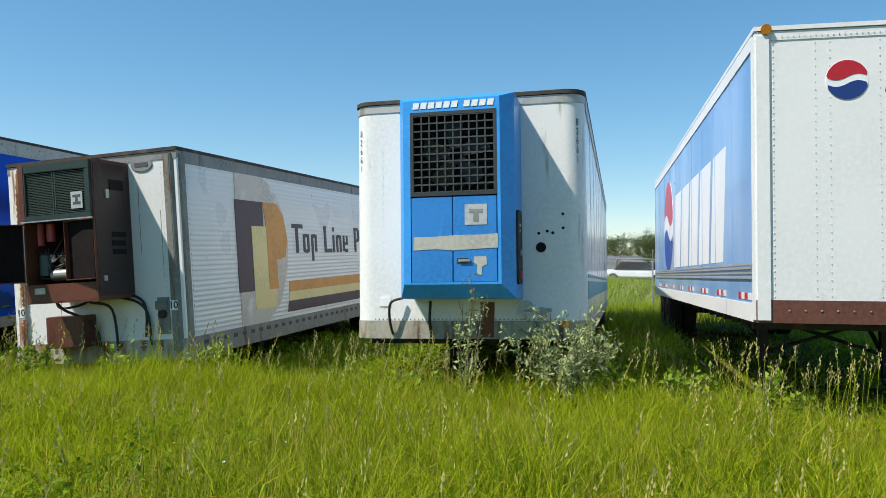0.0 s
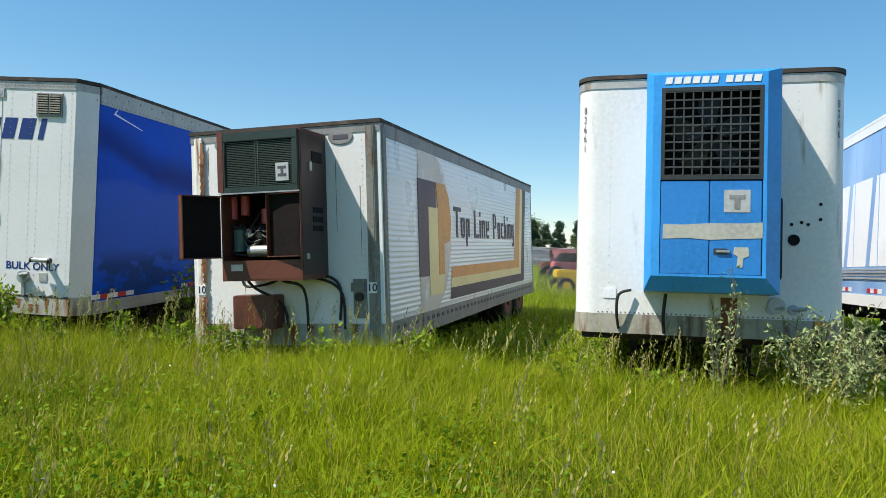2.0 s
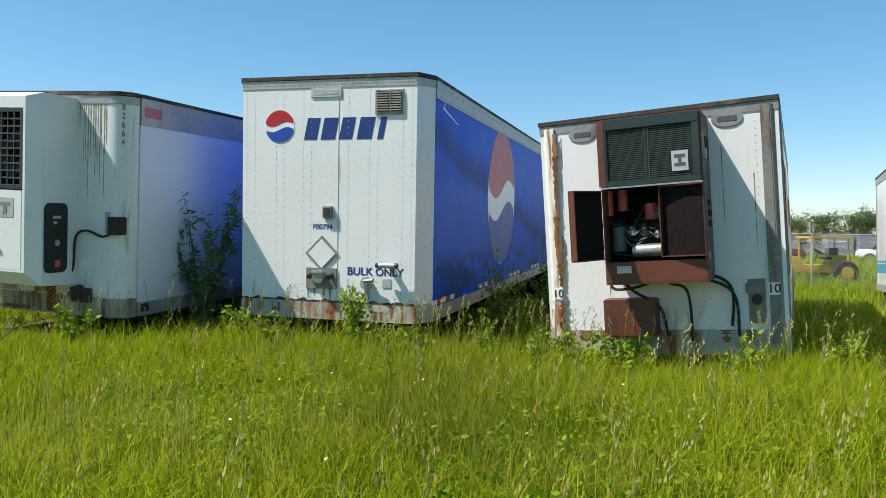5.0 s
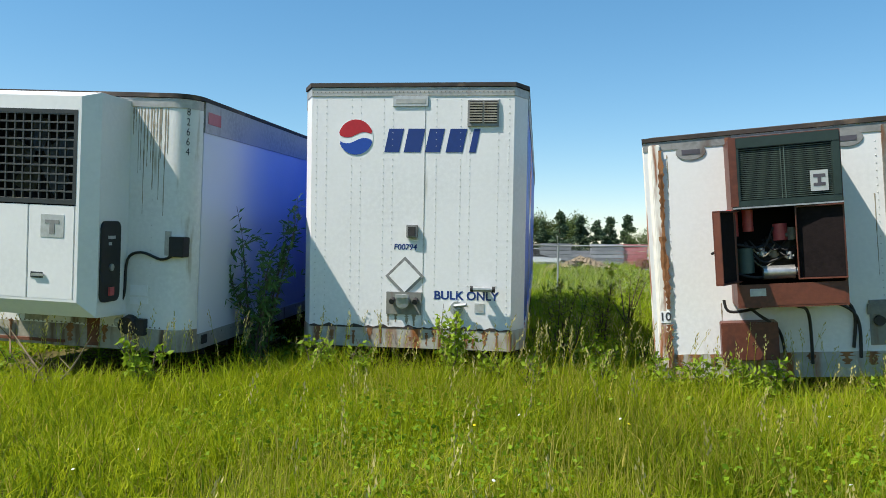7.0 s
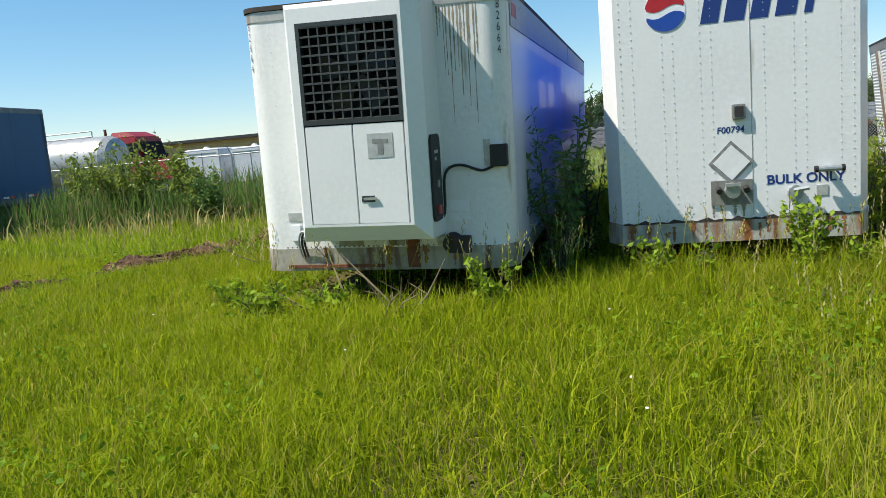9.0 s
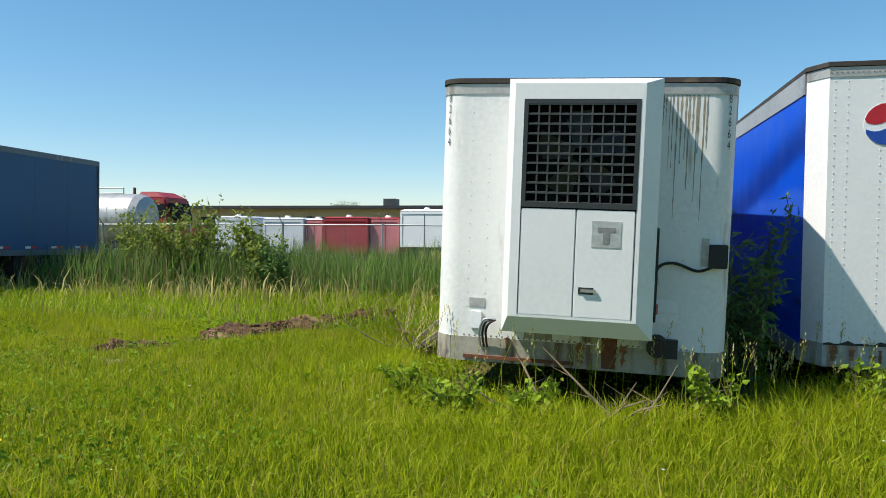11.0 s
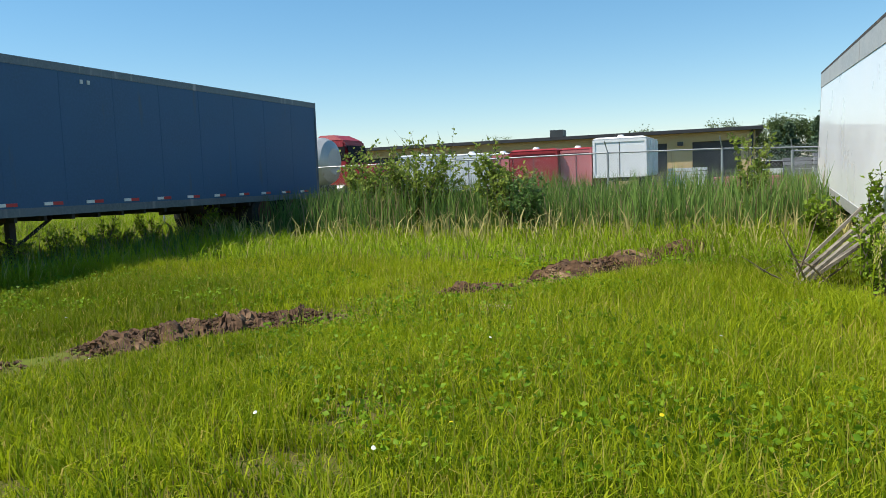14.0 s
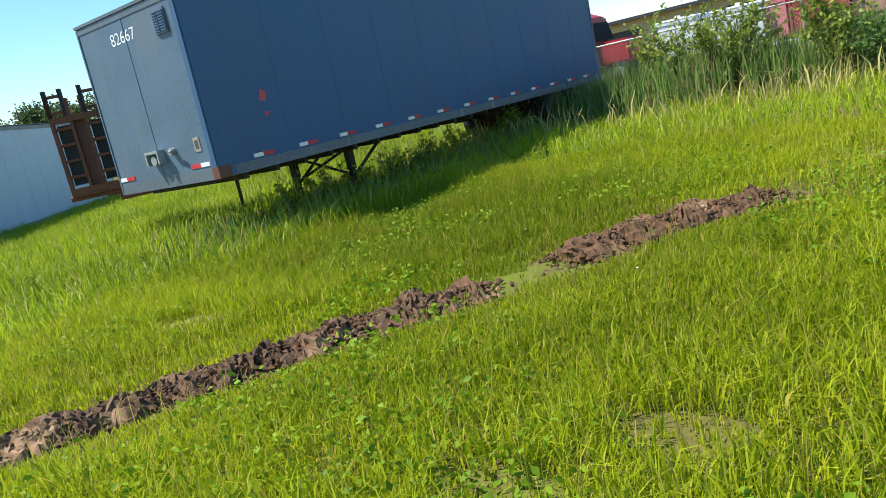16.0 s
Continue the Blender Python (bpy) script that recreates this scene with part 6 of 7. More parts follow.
shrub("bush", *west(-19.3, 19.0), 1.75, 0.8, 12, 2600, 0.1, 0.3, M_bush, "yellow-green leafy bush among cattails", 14)
shrub("dark_bush", *west(-18.6, 18.2), 1.1, 0.5, 12, 2200, 0.08, 0.3, M_willow, "dark green bush in the reeds", 15)
shrub("bush", *west(-14.4, 19.2), 1.7, 0.5, 10, 1600, 0.09, 0.3, M_bush, "tall leafy weed by the fence", 16)
shrub("bush", -13.7, 16.5, 0.7, 0.4, 8, 700, 0.09, 0.3, M_weed, "leafy weeds beside a trailer", 18)
shrub("bush", -13.47, 12.7, 1.15, 0.22, 6, 520, 0.08, 0.3, M_weed, "leafy weeds beside a trailer", 19)
for i in range(13):
    v = T6.matrix_world @ Vector((W6 / 2 - 0.35 + 0.2 * math.sin(i * 5), 1.4 + i * 0.72 + 0.2 * math.sin(i * 7), 0))
    shrub("roadside_weed", v.x, v.y, 0.62 + 0.2 * math.sin(i * 3), 0.36, 7, 460, 0.07, 0.25, M_weed, "leafy weeds under a trailer's shaded edge", 60 + i)


def dry_branches(x, y, seed, n, label):
    r = random.Random(seed)
    e = thing("dead_branches", pose(x, y, float(ground_z(x, y))), label, "branches")
    for k in range(n):
        a = Vector((r.uniform(-.5, .3), r.uniform(-.3, .3), r.uniform(0.0, 0.08)))
        d = Vector((r.uniform(-1, 0.6), r.uniform(-0.6, 0.6), r.uniform(0.15, 0.8))).normalized() * r.uniform(0.4, 0.95)
        b = Build().tube(a, a + d * 0.6, 0.014, 5, 0.009).tube(a + d * 0.6, a + d + Vector((0, 0, r.uniform(-.1, .1))), 0.009, 5, 0.003)
        for q in range(3):
            s = a + d * r.uniform(0.3, 0.8)
            b.tube(s, s + Vector((r.uniform(-.2, .2), r.uniform(-.2, .2), r.uniform(0, .25))), 0.005, 4, 0.002)
        part("branch", b, M_twig, e)


TP = thing("timber_pile", pose(-13.78, 12.5, float(ground_z(-13.78, 12.5))), "weathered grey boards leaning in weeds against a trailer", "timber")
rp = random.Random(14)
for i in range(6):
    v0 = -0.7 + i * 0.28
    a, q = Vector((-0.42 + rp.uniform(-0.12, 0.2), v0, -0.02)), Vector((0.4 + rp.uniform(-0.06, 0.02), v0 + rp.uniform(-0.1, 0.35), rp.uniform(0.5, 0.82)))
    ax = (q - a).normalized()
    across = ax.cross(Vector((0, 0, 1))).normalized() * rp.uniform(0.035, 0.07)
    up_ = ax.cross(across).normalized() * 0.016
    part("board", Build().hull([a - across - up_, a + across - up_, a + across + up_, a - across + up_], [q - across - up_, q + across - up_, q + across + up_, q - across + up_]), M_timber, TP)
shrub("bush", -13.5, 11.6, 0.75, 0.24, 6, 480, 0.07, 0.3, M_weed, "leafy weeds beside leaning boards", 27)
dry_branches(-13.75, 11.9, 4, 7, "heap of dead grey branches beside a trailer")
dry_branches(-11.7, 8.85, 9, 8, "dead twigs before a trailer's sill")

rc = np.random.RandomState(8)
n = 9000
x = rc.uniform(-27.5, -12.5, n)
y = 18.2 + rc.uniform(0, 5.4, n) + 0.5 * np.sin(x * 0.9)
x, y = west(x, y)
hh = (0.85 + 0.45 * value_noise(x, y, 1.5, 4)) * rc.uniform(0.7, 1.25, n)
tagged(part("cattails", blades("cattails", x, y, ground_z(x, y), hh, 0.026 * rc.uniform(0.6, 1.4, n), 0.16 * rc.uniform(0.2, 2.0, n), rc), M_cattail, None, "stand of tall blue-green cattail blades along the fence"), category="reeds", kind="stuff")
n = 2200
x, y = west(rc.uniform(-28, -11, n), rc.uniform(16.0, 24, n))
tagged(part("reed_litter", blades("reed_litter", x, y, ground_z(x, y), rc.uniform(0.3, 0.8, n), 0.03 * rc.uniform(0.6, 1.4, n), 0.5 * rc.uniform(0.2, 2.0, n), rc), M_seed, None, "dry tan stalks among the reeds"), category="reeds", kind="stuff")
n = 1500
y = rc.uniform(8, 20.0, n)
x = rc.uniform(-27.2, -25.2, n) - (y - 8) * 0.02
tagged(part("reeds_by_trailer", blades("reeds_by_trailer", x + 0.7, y, ground_z(x, y), rc.uniform(0.2, 0.6, n), 0.02 * rc.uniform(0.6, 1.4, n), 0.2 * rc.uniform(0.2, 2.0, n), rc), M_cattail, None, "long grass growing along a trailer's shaded edge"), category="grass", kind="stuff")


# ---- fences ----
def chain_fence(name, x0, x1, y, posts, high, label, turn=Matrix()):
    e = thing(name, turn @ pose(0, y, 0), label, "fence")
    for px in posts:
        z = float(ground_z(px, y))
        p = part("post", Build().tube((px, 0, z - 0.1), (px, 0, z + high), 0.03, 8), M_galv, e)
        part("barb_arm", Build().tube((px, 0, z + high), (px - 0.05, -0.22, z + high + 0.3), 0.016, 6), M_galv, p)
    b = Build()
    for a, c in zip(posts[:-1], posts[1:]):
        b.tube((a, 0, float(ground_z(a, y)) + high - 0.02), (c, 0, float(ground_z(c, y)) + high - 0.02), 0.021, 6)
    part("top_rail", b, M_galv, e)
    wires = Build()
    zb = float(ground_z((x0 + x1) / 2, y))
    step = 0.085
    for k in range(int((x1 - x0 + high) / step)):
        for sgn in (1, -1):
            s = x0 - high + k * step
            lo, hi = max(s, x0), min(s + high, x1)
            if hi - lo < 0.03:
                continue
            za, zc = (lo - s, hi - s) if sgn > 0 else (high - (lo - s), high - (hi - s))
            wires.tube((lo, 0.0, zb + za), (hi, 0.0, zb + zc), 0.0022, 3)
    part("chain_mesh", wires, M_galv, e)


chain_fence("chain_link_fence", -33, -9.6, 24.0, [-33, -30, -27.05, -24.0, -21.0, -17.9, -15.0, -12.2, -9.6], 1.72, "galvanised chain-link fence with barb arms along the reeds", WEST)
chain_fence("field_fence", -13.6, 18.0, 28.0, [-13.6, -10.1, -6.73, -3.6, -0.44, 2.2, 4.82, 8.0, 11.3, 14.6, 18.0], 1.68, "galvanised chain-link fence before the scrap yard")


# ---- yard behind the fence ----
def van_body(name, x0, x1, y0, y1, z0, z1, mat_, label, roof_mat=None, vents=1, ribs=4):
    z = float(ground_z((x0 + x1) / 2, y0))
    cx = (x0 + x1) / 2
    e = thing(name, WEST @ pose(cx, y0, z), label, "truck body", "stored truck bodies")
    hw, ln, a, h = (x1 - x0) / 2, y1 - y0, z0 - z, z1 - z
    part("body", Build().box(-hw, hw, 0, ln, a, h - 0.06), mat_, e, bevel=0.05)
    part("roof", Build().hull([(-hw, 0, h - 0.06), (hw, 0, h - 0.06), (hw, ln, h - 0.06), (-hw, ln, h - 0.06)], [(-hw * 0.85, 0.1, h), (hw * 0.85, 0.1, h), (hw * 0.85, ln - 0.1, h), (-hw * 0.85, ln - 0.1, h)]), roof_mat or mat_, e)
    fr = part("door_frame", Build().box(-hw, -hw + 0.09, -0.025, 0, a, h - 0.1).box(hw - 0.09, hw, -0.025, 0, a, h - 0.1).box(-hw + 0.09, hw - 0.09, -0.025, 0, h - 0.2, h - 0.1).box(-hw + 0.09, hw - 0.09, -0.025, 0, a, a + 0.09), mat_, e)
    part("door_seam", Build().box(-0.012, 0.012, -0.012, 0, a + 0.09, h - 0.2), M_ink_grey, fr)
    for i in range(ribs):
        yy = 0.4 + i * (ln - 0.6) / ribs
        part("side_rib", Build().box(hw, hw + 0.025, yy, yy + 0.06, a + 0.05, h - 0.12), mat_, e)
    for i in range(vents):
        part("roof_vent", Build().tube((0, 0.5 + i * 1.6, h - 0.01), (0, 0.5 + i * 1.6, h + 0.09), 0.16, 12, 0.1), M_decal_white, e)
    part("chassis", Build().box(-hw * 0.6, hw * 0.6, 0.1, ln, a - 0.15, a), M_dark, e)
    for sx in (-1, 1):
        for yy in (0.9, ln - 0.9):
            part("support", Build().box(sx * hw * 0.7 - 0.1, sx * hw * 0.7 + 0.1, yy - 0.15, yy + 0.15, 0, a - 0.15), M_dark, e)


van_body("white_box_body", -20.06, -17.96, 34, 38.6, 1.16, 2.76, M_decal_white, "peeling white box body raised on blocks")
van_body("red_box_body", -23.5, -21.5, 34, 38, 0.85, 2.44, M_red_paint, "weathered red box body with a roof vent")
van_body("bleached_box_body", -21.42, -20.15, 34.2, 38, 0.85, 2.42, M_pink_paint, "sun-bleached pinkish red box body", M_red_paint)
van_body("pale_box_body", -26.3, -24.42, 34, 38, 0.85, 2.4, M_pale_paint, "pale grey box body with a roof vent")
van_body("bleached_box_body", -24.4, -23.62, 34.2, 38, 0.85, 2.36, M_pink_paint, "sun-bleached pinkish red box body", M_pale_paint)
van_body("pale_box_body", -28.6, -26.9, 34, 38, 0.85, 2.46, M_pale_paint, "pale grey box body with a roof vent")

TK = thing("tank_trailer", WEST @ pose(-35.2, 34, float(ground_z(-35, 34))), "dull aluminium tank trailer behind the fence", "trailer")
b = Build()
ringn = 28
prof = [(-3.4, 0.55), (-3.25, 0.95), (-3.0, 1.1), (2.9, 1.1), (3.2, 0.97), (3.4, 0.6)]
rows = [[(u, q * math.cos(2 * math.pi * i / ringn), 2.12 + q * math.sin(2 * math.pi * i / ringn)) for i in range(ringn)] for u, q in prof]
for a, c in zip(rows[:-1], rows[1:]):
    b.add(a + c, [(i, (i + 1) % ringn, ringn + (i + 1) % ringn, ringn + i) for i in range(ringn)])
b.add(rows[0], [tuple(range(ringn))]).add(rows[-1], [tuple(range(ringn))])
tank = part("tank", b, M_tank, TK, smooth=True)
for u in (-1.8, 0.0, 1.8):
    part("tank_band", Build().add([(u + s, 1.115 * math.cos(2 * math.pi * i / 28), 2.12 + 1.115 * math.sin(2 * math.pi * i / 28)) for s in (0, 0.06) for i in range(28)], [(i, (i + 1) % 28, 28 + (i + 1) % 28, 28 + i) for i in range(28)]), M_galv, tank)
part("catwalk_rail", Build().tube((-3, 0, 3.25), (2, 0, 3.25), 0.03, 6).tube((-3, 0, 3.2), (-3, 0, 3.5), 0.03, 6).tube((2, 0, 3.2), (2, 0, 3.5), 0.03, 6).tube((-3, 0, 3.5), (2, 0, 3.5), 0.03, 6), M_galv, TK)
part("frame", Build().box(-3.2, 3.2, -0.4, 0.4, 0.75, 1.05), M_dark, TK)
for u in (-2.4, -1.2, 2.4):
    for yy in (-0.9, 0.9):
        w = part("wheel", Build().tube((u, yy - 0.13, 0.5), (u, yy + 0.13, 0.5), 0.5, 20), M_tyre, TK)
        part("rim", Build().tube((u, yy - 0.14, 0.5), (u, yy + 0.14, 0.5), 0.28, 14), M_galv, w)

RT = thing("red_truck", WEST @ pose(-33.0, 36.6, float(ground_z(-31, 36))), "faded red lorry cab behind the fence", "truck")
part("cab", Build().hull([(-1.3, 0, 0.9), (0.6, 0, 0.9), (0.6, 2.2, 0.9), (-1.3, 2.2, 0.9)], [(-1.3, 0, 3.2), (0.3, 0, 3.2), (0.3, 2.2, 3.2), (-1.3, 2.2, 3.2)]), M_red_paint, RT, bevel=0.08)
part("roof_fairing", Build().hull([(-1.3, 0.1, 3.2), (0.25, 0.1, 3.2), (0.25, 2.1, 3.2), (-1.3, 2.1, 3.2)], [(-1.2, 0.2, 3.5), (-0.4, 0.2, 3.5), (-0.4, 2.0, 3.5), (-1.2, 2.0, 3.5)]), M_red_paint, RT, bevel=0.04)
part("bonnet", Build().box(0.6, 2.1, 0.2, 2.0, 0.9, 2.0), M_red_paint, RT, bevel=0.12)
part("side_window", Build().box(-0.3, 0.35, -0.01, 0.0, 2.2, 2.9), M_inside, RT)
part("windscreen", Build().hull([(0.58, 0.15, 2.1), (0.6, 0.15, 2.1), (0.6, 2.05, 2.1), (0.58, 2.05, 2.1)], [(0.38, 0.15, 2.95), (0.4, 0.15, 2.95), (0.4, 2.05, 2.95), (0.38, 2.05, 2.95)]), M_inside, RT)
part("exhaust_stack", Build().tube((-1.45, 0.1, 1.0), (-1.45, 0.1, 3.7), 0.07, 10), M_rust, RT)
part("fuel_tank", Build().tube((-0.9, -0.05, 0.75), (0.3, -0.05, 0.75), 0.28, 16), M_galv, RT)
part("chassis", Build().box(-2.5, 2.2, 0.6, 1.6, 0.55, 0.9), M_dark, RT)
for u in (-1.8, 1.5):
    for yy in (0.15, 2.05):
        w = part("wheel", Build().tube((u, yy - 0.13, 0.5), (u, yy + 0.13, 0.5), 0.5, 20), M_tyre, RT)
        part("rim", Build().tube((u, yy - 0.14, 0.5), (u, yy + 0.14, 0.5), 0.28, 14), M_galv, w)

BL = thing("warehouse", WEST @ pose(-0.6, 46, 0), "long low tan warehouse with dark shutters and roof edge", "building")
doors = [(-64.0, -60.5), (-57, -53.5), (-50, -46.5), (-43.5, -40.0), (-35.6, -33.3), (-31.0, -29.2), (-27.6, -25.2), (-23.5, -21.5), (-19.2, -17.6), (-16.3, -13.9)]
edges = [-75.0] + [q for d in doors for q in d] + [-13.2]
wall = Build()
for a, c in zip(edges[0::2], edges[1::2]):
    wall.box(a, c, 0, 0.3, 0, 3.2)
for a, c in doors:
    wall.box(a, c, 0, 0.3, 2.72, 3.2)
wall.box(-75, -74.7, 0.3, 14, 0, 3.2).box(-13.5, -13.2, 0.3, 14, 0, 3.2).box(-74.7, -13.5, 13.7, 14, 0, 3.2)
wl = part("wall", wall, M_tan_wall, BL)
part("roof", Build().hull([(-75.4, -0.5, 3.2), (-12.8, -0.5, 3.2), (-12.8, 14.4, 3.2), (-75.4, 14.4, 3.2)], [(-75.4, -0.5, 3.38), (-12.8, -0.5, 3.38), (-12.8, 14.4, 3.7), (-75.4, 14.4, 3.7)]), M_fascia, BL)
for a, c in doors:
    sh = part("shutter", Build().box(a, c, 0.18, 0.24, 0, 2.72), M_door_grey, BL)
    for i in range(9):
        part("shutter_slat", Build().box(a + 0.03, c - 0.03, 0.165, 0.18, 0.15 + i * 0.29, 0.37 + i * 0.29), M_door_grey, sh)
for a in (-36.5, -28.3, -20.4, -16.9):
    part("wall_lamp", Build().box(a - 0.15, a + 0.15, -0.18, 0, 2.55, 2.75), M_grille_bar, BL)
part("roof_unit", Build().box(-24.9, -24.1, 4, 5, 3.5, 4.0), M_grille_bar, BL)
part("downpipe", Build().tube((-13.35, -0.08, 0), (-13.35, -0.08, 3.2), 0.06, 8), M_fascia, BL)


def stack(name, x, y, w, d, layers, th, material, label, seed):
    r = random.Random(seed)
    x, y = west(x, y) if x < -13 else (x, y)
    e = thing(name, pose(x, y, float(ground_z(x, y))), label, "stack", "yard clutter")
    for i in range(layers):
        o = r.uniform(-0.06, 0.06)
        part("layer", Build().box(-w / 2 + o, w / 2 + o, -d / 2, d / 2, i * th, (i + 1) * th - 0.03), material, e)


stack("pallet_stack", -16.6, 36.5, 1.5, 1.1, 8, 0.15, M_pale_paint, "stack of pale boards by the warehouse", 1)
stack("board_pile", -14.3, 36.8, 2.6, 1.4, 6, 0.13, M_pink_paint, "low pile of reddish boards by the warehouse", 2)
stack("board_pile", -22.5, 30.5, 1.6, 0.9, 3, 0.22, M_pale_paint, "low pale slab pile behind the reeds", 3)
rs = random.Random(21)
for i in range(26):
    x = -12 + i * 1.9
    w = rs.uniform(1.6, 2.4)
    stack("scrap_stack", x, 60 + rs.uniform(-2, 2), w, 1.6, rs.randint(4, 7), 0.26, M_bale if i != 6 else M_pink_paint, "stack of crushed grey scrap in the far yard", 100 + i)


def scrap_car(x, y, turn, mat_, label):
    e = thing("scrap_car", pose(x, y, float(ground_z(x, y)), 0, 0, turn), label, "car", "scrapped cars")
    part("body", Build().box(-2.1, 2.1, -0.85, 0.85, 0.35, 0.85), mat_, e, bevel=0.1)
    part("cabin", Build().hull([(-1.3, -0.78, 0.85), (1.0, -0.78, 0.85), (1.0, 0.78, 0.85), (-1.3, 0.78, 0.85)], [(-0.9, -0.6, 1.38), (0.4, -0.6, 1.38), (0.4, 0.6, 1.38), (-0.9, 0.6, 1.38)]), M_inside, e)
    part("roof", Build().box(-0.9, 0.4, -0.6, 0.6, 1.37, 1.42), mat_, e)
    for u in (-1.35, 1.35):
        for v in (-0.8, 0.8):
            w = part("wheel", Build().tube((u, v - 0.1, 0.32), (u, v + 0.1, 0.32), 0.32, 16), M_tyre, e)
            part("rim", Build().tube((u, v - 0.11, 0.32), (u, v + 0.11, 0.32), 0.18, 12), M_galv, w)


scrap_car(0.1, 46, 8, M_rust, "rusty brown scrapped car in the yard")
scrap_car(7.8, 50, -20, M_decal_white, "white scrapped car at the field's edge")
scrap_car(10.5, 55, 12, M_pale_paint, "pale scrapped car at the field's edge")
scrap_car(-12.9, 64, 4, M_decal_white, "white scrapped car beyond the warehouse")
scrap_car(-10.6, 66, -8, M_pale_paint, "pale scrapped car beyond the warehouse")
scrap_car(-7.2, 58, 5, M_decal_white, "white scrapped car by the far trees")

TR = thing("yellow_roller", pose(0.4, 31, float(ground_z(0.4, 31)), 0, 0, 14), "dusty yellow roller with a flat sun canopy", "machine")
part("canopy", Build().box(-0.7, 0.75, -0.6, 0.6, 1.5, 1.58), M_ochre, TR, "yellow flat canopy", bevel=0.02)
for u in (-0.6, 0.62):
    for v in (-0.5, 0.5):
        part("canopy_post", Build().tube((u, v, 0.5), (u, v, 1.5), 0.03, 6), M_ochre, TR)
part("chassis", Build().box(-1.7, 0.9, -0.4, 0.4, 0.35, 0.62).box(0.2, 0.8, -0.35, 0.35, 0.62, 0.95), M_ochre, TR, bevel=0.03)
part("bonnet", Build().box(-1.9, -0.8, -0.38, 0.38, 0.55, 0.88), M_ochre, TR, bevel=0.06)
part("seat", Build().box(0.0, 0.4, -0.25, 0.25, 0.8, 0.88).box(0.32, 0.4, -0.25, 0.25, 0.88, 1.2), M_black, TR)
part("steering_wheel", Build().tube((-0.3, 0, 0.7), (-0.15, 0, 1.05), 0.02, 6).tube((-0.16, 0, 1.04), (-0.14, 0, 1.07), 0.17, 14), M_black, TR)
for u, q in ((-1.6, 0.3), (0.55, 0.38)):
    for v in (-0.5, 0.5):
        w = part("wheel", Build().tube((u, v - 0.12, q), (u, v + 0.12, q), q, 18), M_tyre, TR)
        part("rim", Build().tube((u, v - 0.13, q), (u, v + 0.13, q), q * 0.55, 12), M_ochre, w)
OT = thing("old_tractor", pose(-0.9, 38, float(ground_z(-0.9, 38)), 0, 0, 24), "rusty red old tractor nose in the weeds", "machine")
part("bonnet", Build().box(-0.6, 0.6, -0.25, 0.25, 0.6, 1.0), M_pink_paint, OT, bevel=0.06)
part("frame", Build().box(-0.8, 1.0, -0.2, 0.2, 0.35, 0.6), M_rust, OT)
for u in (-0.6, 0.8):
    for v in (-0.45, 0.45):
        part("wheel", Build().tube((u, v - 0.1, 0.4), (u, v + 0.1, 0.4), 0.4, 18), M_tyre, OT)
DH = Build()
rd2 = random.Random(4)
for i in range(160):
    a, q = rd2.uniform(0, 6.28), rd2.uniform(0, 1) ** 0.5
    clod(DH, 2.2 * q * math.cos(a), 1.0 * q * math.sin(a), 0.85 * (1 - q) + 0.05, rd2.uniform(0.15, 0.35), rd2)
dh = tagged(part("rubble_heap", DH, M_soil_dry, None, "pale heap of rubble and soil in the yard"), category="heap")
dh.location = (-5.0, 47, float(ground_z(-5.0, 47)))

# the pale trailer and the folded ramp seen past the slate trailer
T7 = thing("pale_trailer", trailer_pose(-38.1, 7.0, 0.3, -43.3), "long pale blue-grey box trailer at the yard's edge", "trailer", "parked trailers")
W7, H7, L7 = 2.5, 3.35, 16.5
box_body(T7, W7, H7, L7, "square", 0.0, M_trailer_pale, M_trailer_pale, M_trailer_pale, 0.16, M_dark, M_rail_grey, M_fascia, top_rail=0.12)
for y in np.arange(1.2, L7, 1.22):
    part("panel_seam", Build().box(W7 / 2, W7 / 2 + 0.004, y, y + 0.02, 0.2, H7 - 0.2), M_trailer_pale, T7)
undercarriage(T7, W7, L7, -0.22, axles=())

LB = thing("equipment_trailer", pose(-29.9, 9.55, float(ground_z(-29, 9)), 0, 0, 53), "rust-brown equipment trailer with its ramp folded upright", "trailer")
part("deck", Build().box(0.1, 2.4, -0.1, 1.6, 0.95, 1.1), M_rust, LB)
for u, v in ((2.3, 0.9), (2.3, 1.5)):
    leg = part("support_leg", Build().box(u - 0.03, u + 0.03, v - 0.03, v + 0.03, 0.02, 0.95), M_dark, LB)
    part("leg_foot", Build().box(u - 0.12, u + 0.12, v - 0.12, v + 0.12, -0.04, 0.02), M_dark, leg)
for v in (0.0, 1.5):
    part("side_beam", Build().box(0.3, 2.4, v - 0.06, v + 0.06, 0.83, 0.95), M_rust, LB)
rampe = part("ramp", Build().box(-0.46, -0.4, -0.12, 0.0, 1.05, 2.85).box(0.4, 0.46, -0.12, 0.0, 1.05, 2.85).box(-0.14, -0.09, -0.12, 0.0, 1.05, 2.75).box(0.09, 0.14, -0.12, 0.0, 1.05, 2.75), M_rust, LB, "folded loading ramp of rusted steel angle")
for i in range(7):
    z = 1.1 + i * 0.28
    for u0, u1 in ((-0.4, -0.14), (0.14, 0.4)):
        part("ramp_rung", Build().box(u0, u1, -0.1, -0.03, z, z + 0.05), M_rust, rampe)
part("ramp_cross_beam", Build().box(-0.42, 0.42, -0.16, -0.02, 1.05, 1.2), M_rust, rampe)
part("ramp_cross_beam", Build().box(-0.42, 0.42, -0.16, -0.02, 2.35, 2.45), M_rust, rampe)
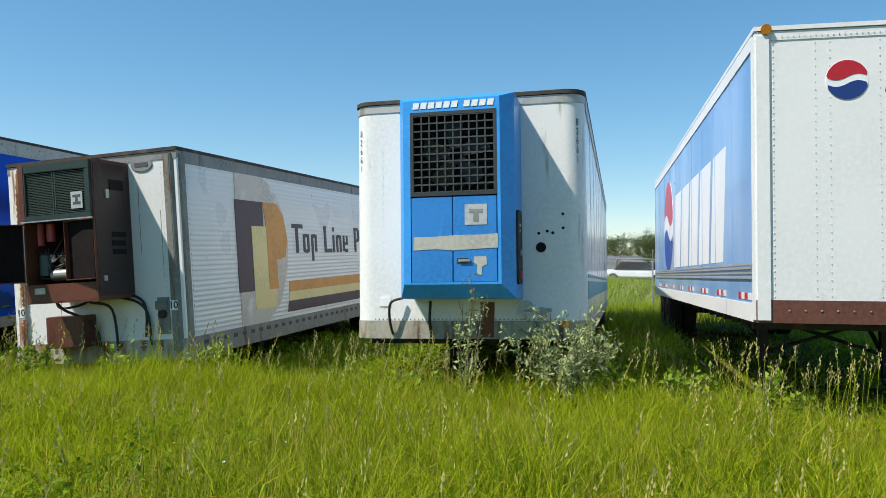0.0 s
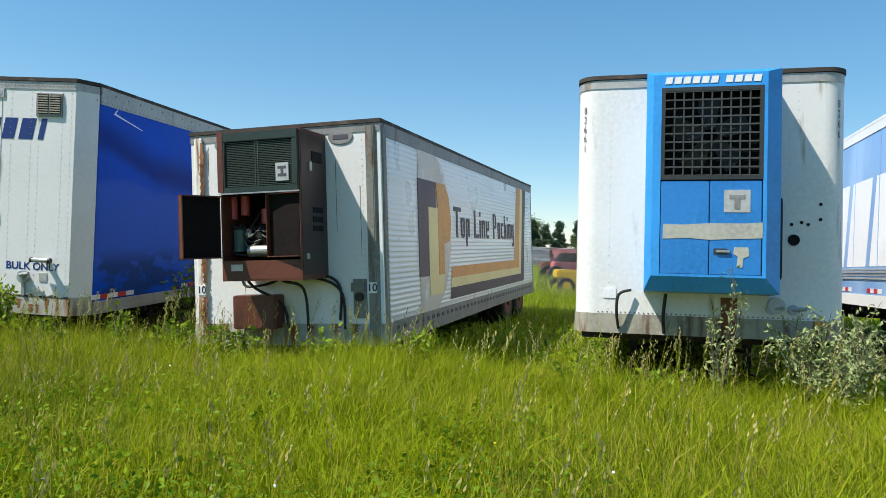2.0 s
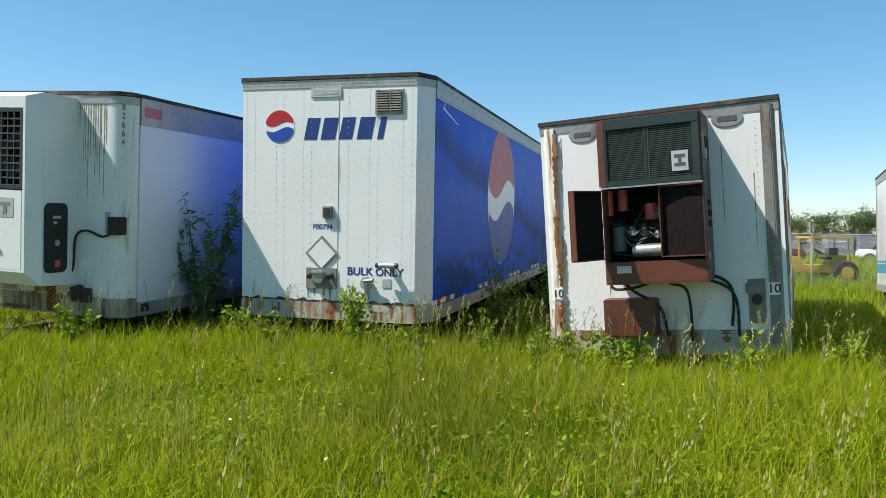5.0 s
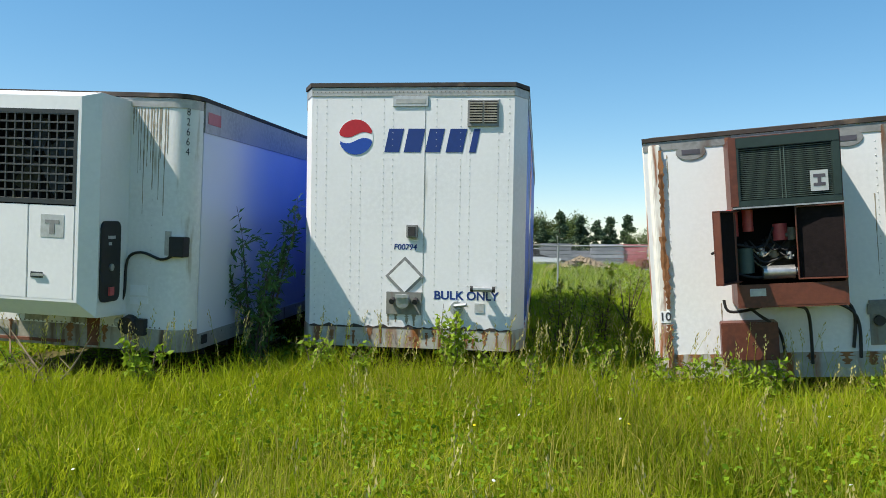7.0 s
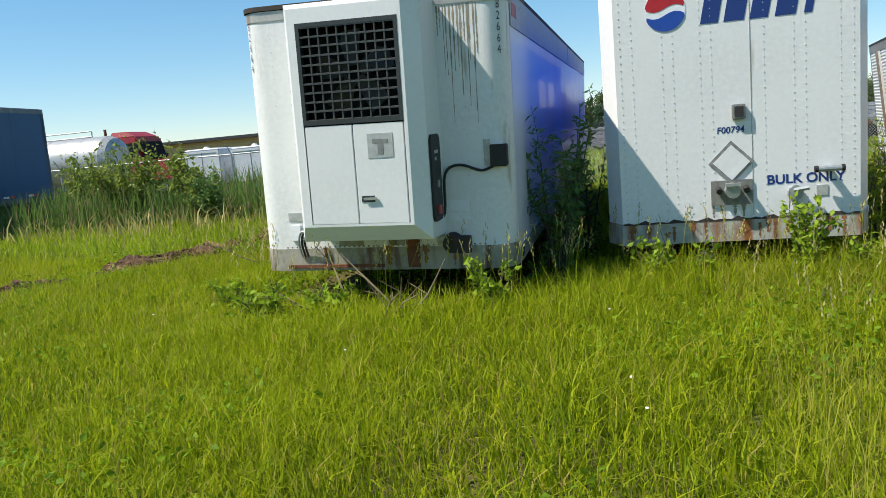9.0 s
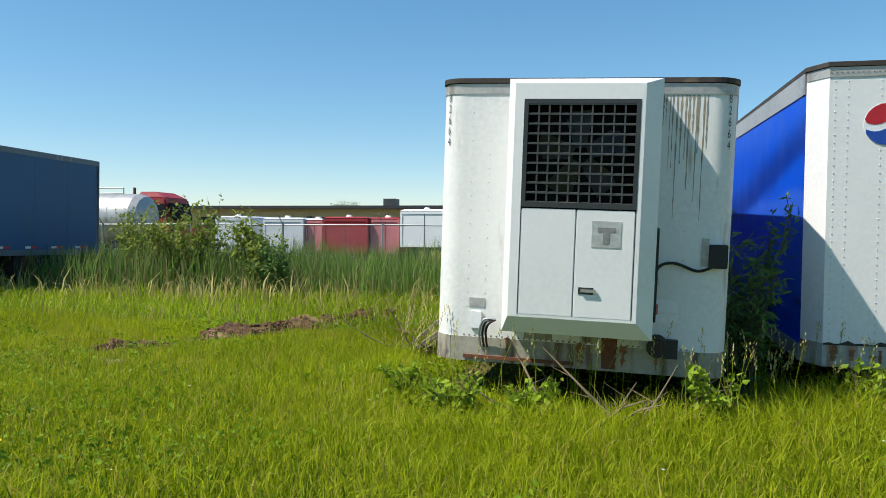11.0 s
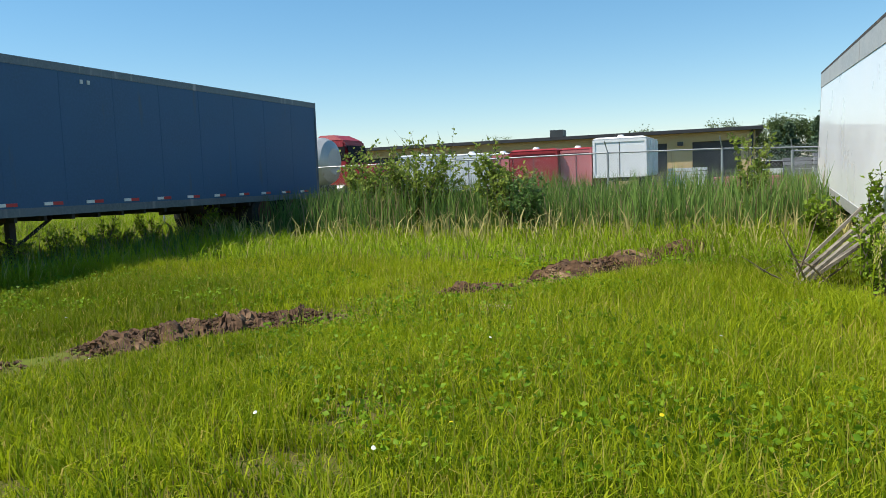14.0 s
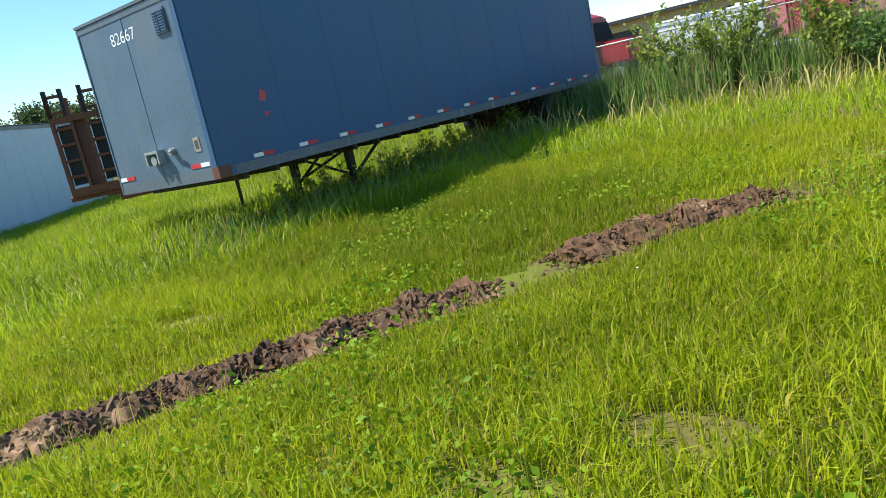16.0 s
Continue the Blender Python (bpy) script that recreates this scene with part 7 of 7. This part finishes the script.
for u0, u1 in ((-0.38, -0.16), (0.16, 0.38)):
    part("ramp_plate", Build().box(u0, u1, -0.025, -0.01, 1.25, 2.3), M_dark, rampe)
part("ramp_plate", Build().box(-0.09, 0.09, -0.04, -0.02, 1.2, 2.35), M_rust_bumper, rampe)
for u in (-0.46, -0.2, 0.12, 0.4):
    part("ramp_lip", Build().box(u, u + 0.06, -0.12, 0.0, 2.45, 2.92), M_dark, rampe)
part("ramp_hinge", Build().tube((-0.5, -0.06, 1.03), (0.5, -0.06, 1.03), 0.05, 10), M_rust, rampe)


# ---- trees ----
def tree(x, y, h, spread, seed, label, conifer=False, z=None):
    r = np.random.RandomState(seed)
    e = thing("pine_tree" if conifer else "tree", pose(x, y, float(ground_z(x, y)) if z is None else z), label, "tree", "distant trees")
    b = Build().tube((0, 0, -0.1), (0, 0, h * 0.9), h * 0.025, 7, h * 0.006)
    cs, ds = [], []
    lim = 46 if conifer else 18
    for k in range(lim):
        t = r.uniform(0.03, 0.97) ** 1.15 if conifer else r.uniform(0.25, 0.85)
        a = r.uniform(0, 2 * math.pi)
        ln = spread * ((1.02 - t) if conifer else (0.6 + 0.5 * math.sin(math.pi * t))) * r.uniform(0.6, 1.15)
        p = Vector((0, 0, h * t))
        q = p + Vector((math.cos(a) * ln, math.sin(a) * ln, (0.05 if conifer else 0.28) * ln * r.uniform(0.4, 1.6)))
        b.tube(p, q, h * 0.007, 5, h * 0.002)
        for i in range(110 if conifer else 240):
            u = r.uniform(0.15, 1.05)
            c = np.array(p.lerp(q, u)) + r.normal(size=3) * np.array([0.16, 0.16, 0.1 if conifer else 0.17]) * spread * (0.5 if conifer else 1)
            cs.append(c)
            ds.append(r.normal(size=3) + (np.array([math.cos(a), math.sin(a), 0.3]) if conifer else 0))
    part("trunk", b, M_bark, e)
    part("crown", leaf_mesh("crown", np.array(cs), np.array(ds), h * (0.05 if conifer else 0.036), 0.32, r), M_conifer if conifer else M_tree, e)


rt = random.Random(2)
for i, x in enumerate(np.arange(-13.0, 2.5, 1.9)):
    tree(x + rt.uniform(-.4, .4), 86 + rt.uniform(-4, 4), rt.uniform(4.4, 6.0), 1.7, 300 + i, "dark green pine tree beyond the yard", True)
for i, x in enumerate(np.arange(3.5, 42, 2.6)):
    tree(x + rt.uniform(-.5, .5), 88 + rt.uniform(-6, 6), rt.uniform(3.4, 4.8), 2.0, 330 + i, "rounded green broadleaf tree beyond the yard")
for i, x in enumerate(np.arange(-18, -3, 1.8)):
    tree(x, 98 + rt.uniform(-4, 4), rt.uniform(5.2, 6.6), 2.2, 360 + i, "rounded green broadleaf tree beyond the yard")
for i, (x, y, h) in enumerate([(-36.5, 70, 4.5), (-24.5, 72, 4.6), (-96, 38, 9.5), (-103, 45, 10.5), (-110, 52, 11), (-88, 46, 9.5), (-92, 62, 11), (-115, 60, 11.5)]):
    tree(x, y, h, h * 0.3, 380 + i, "green broadleaf tree behind the yard")
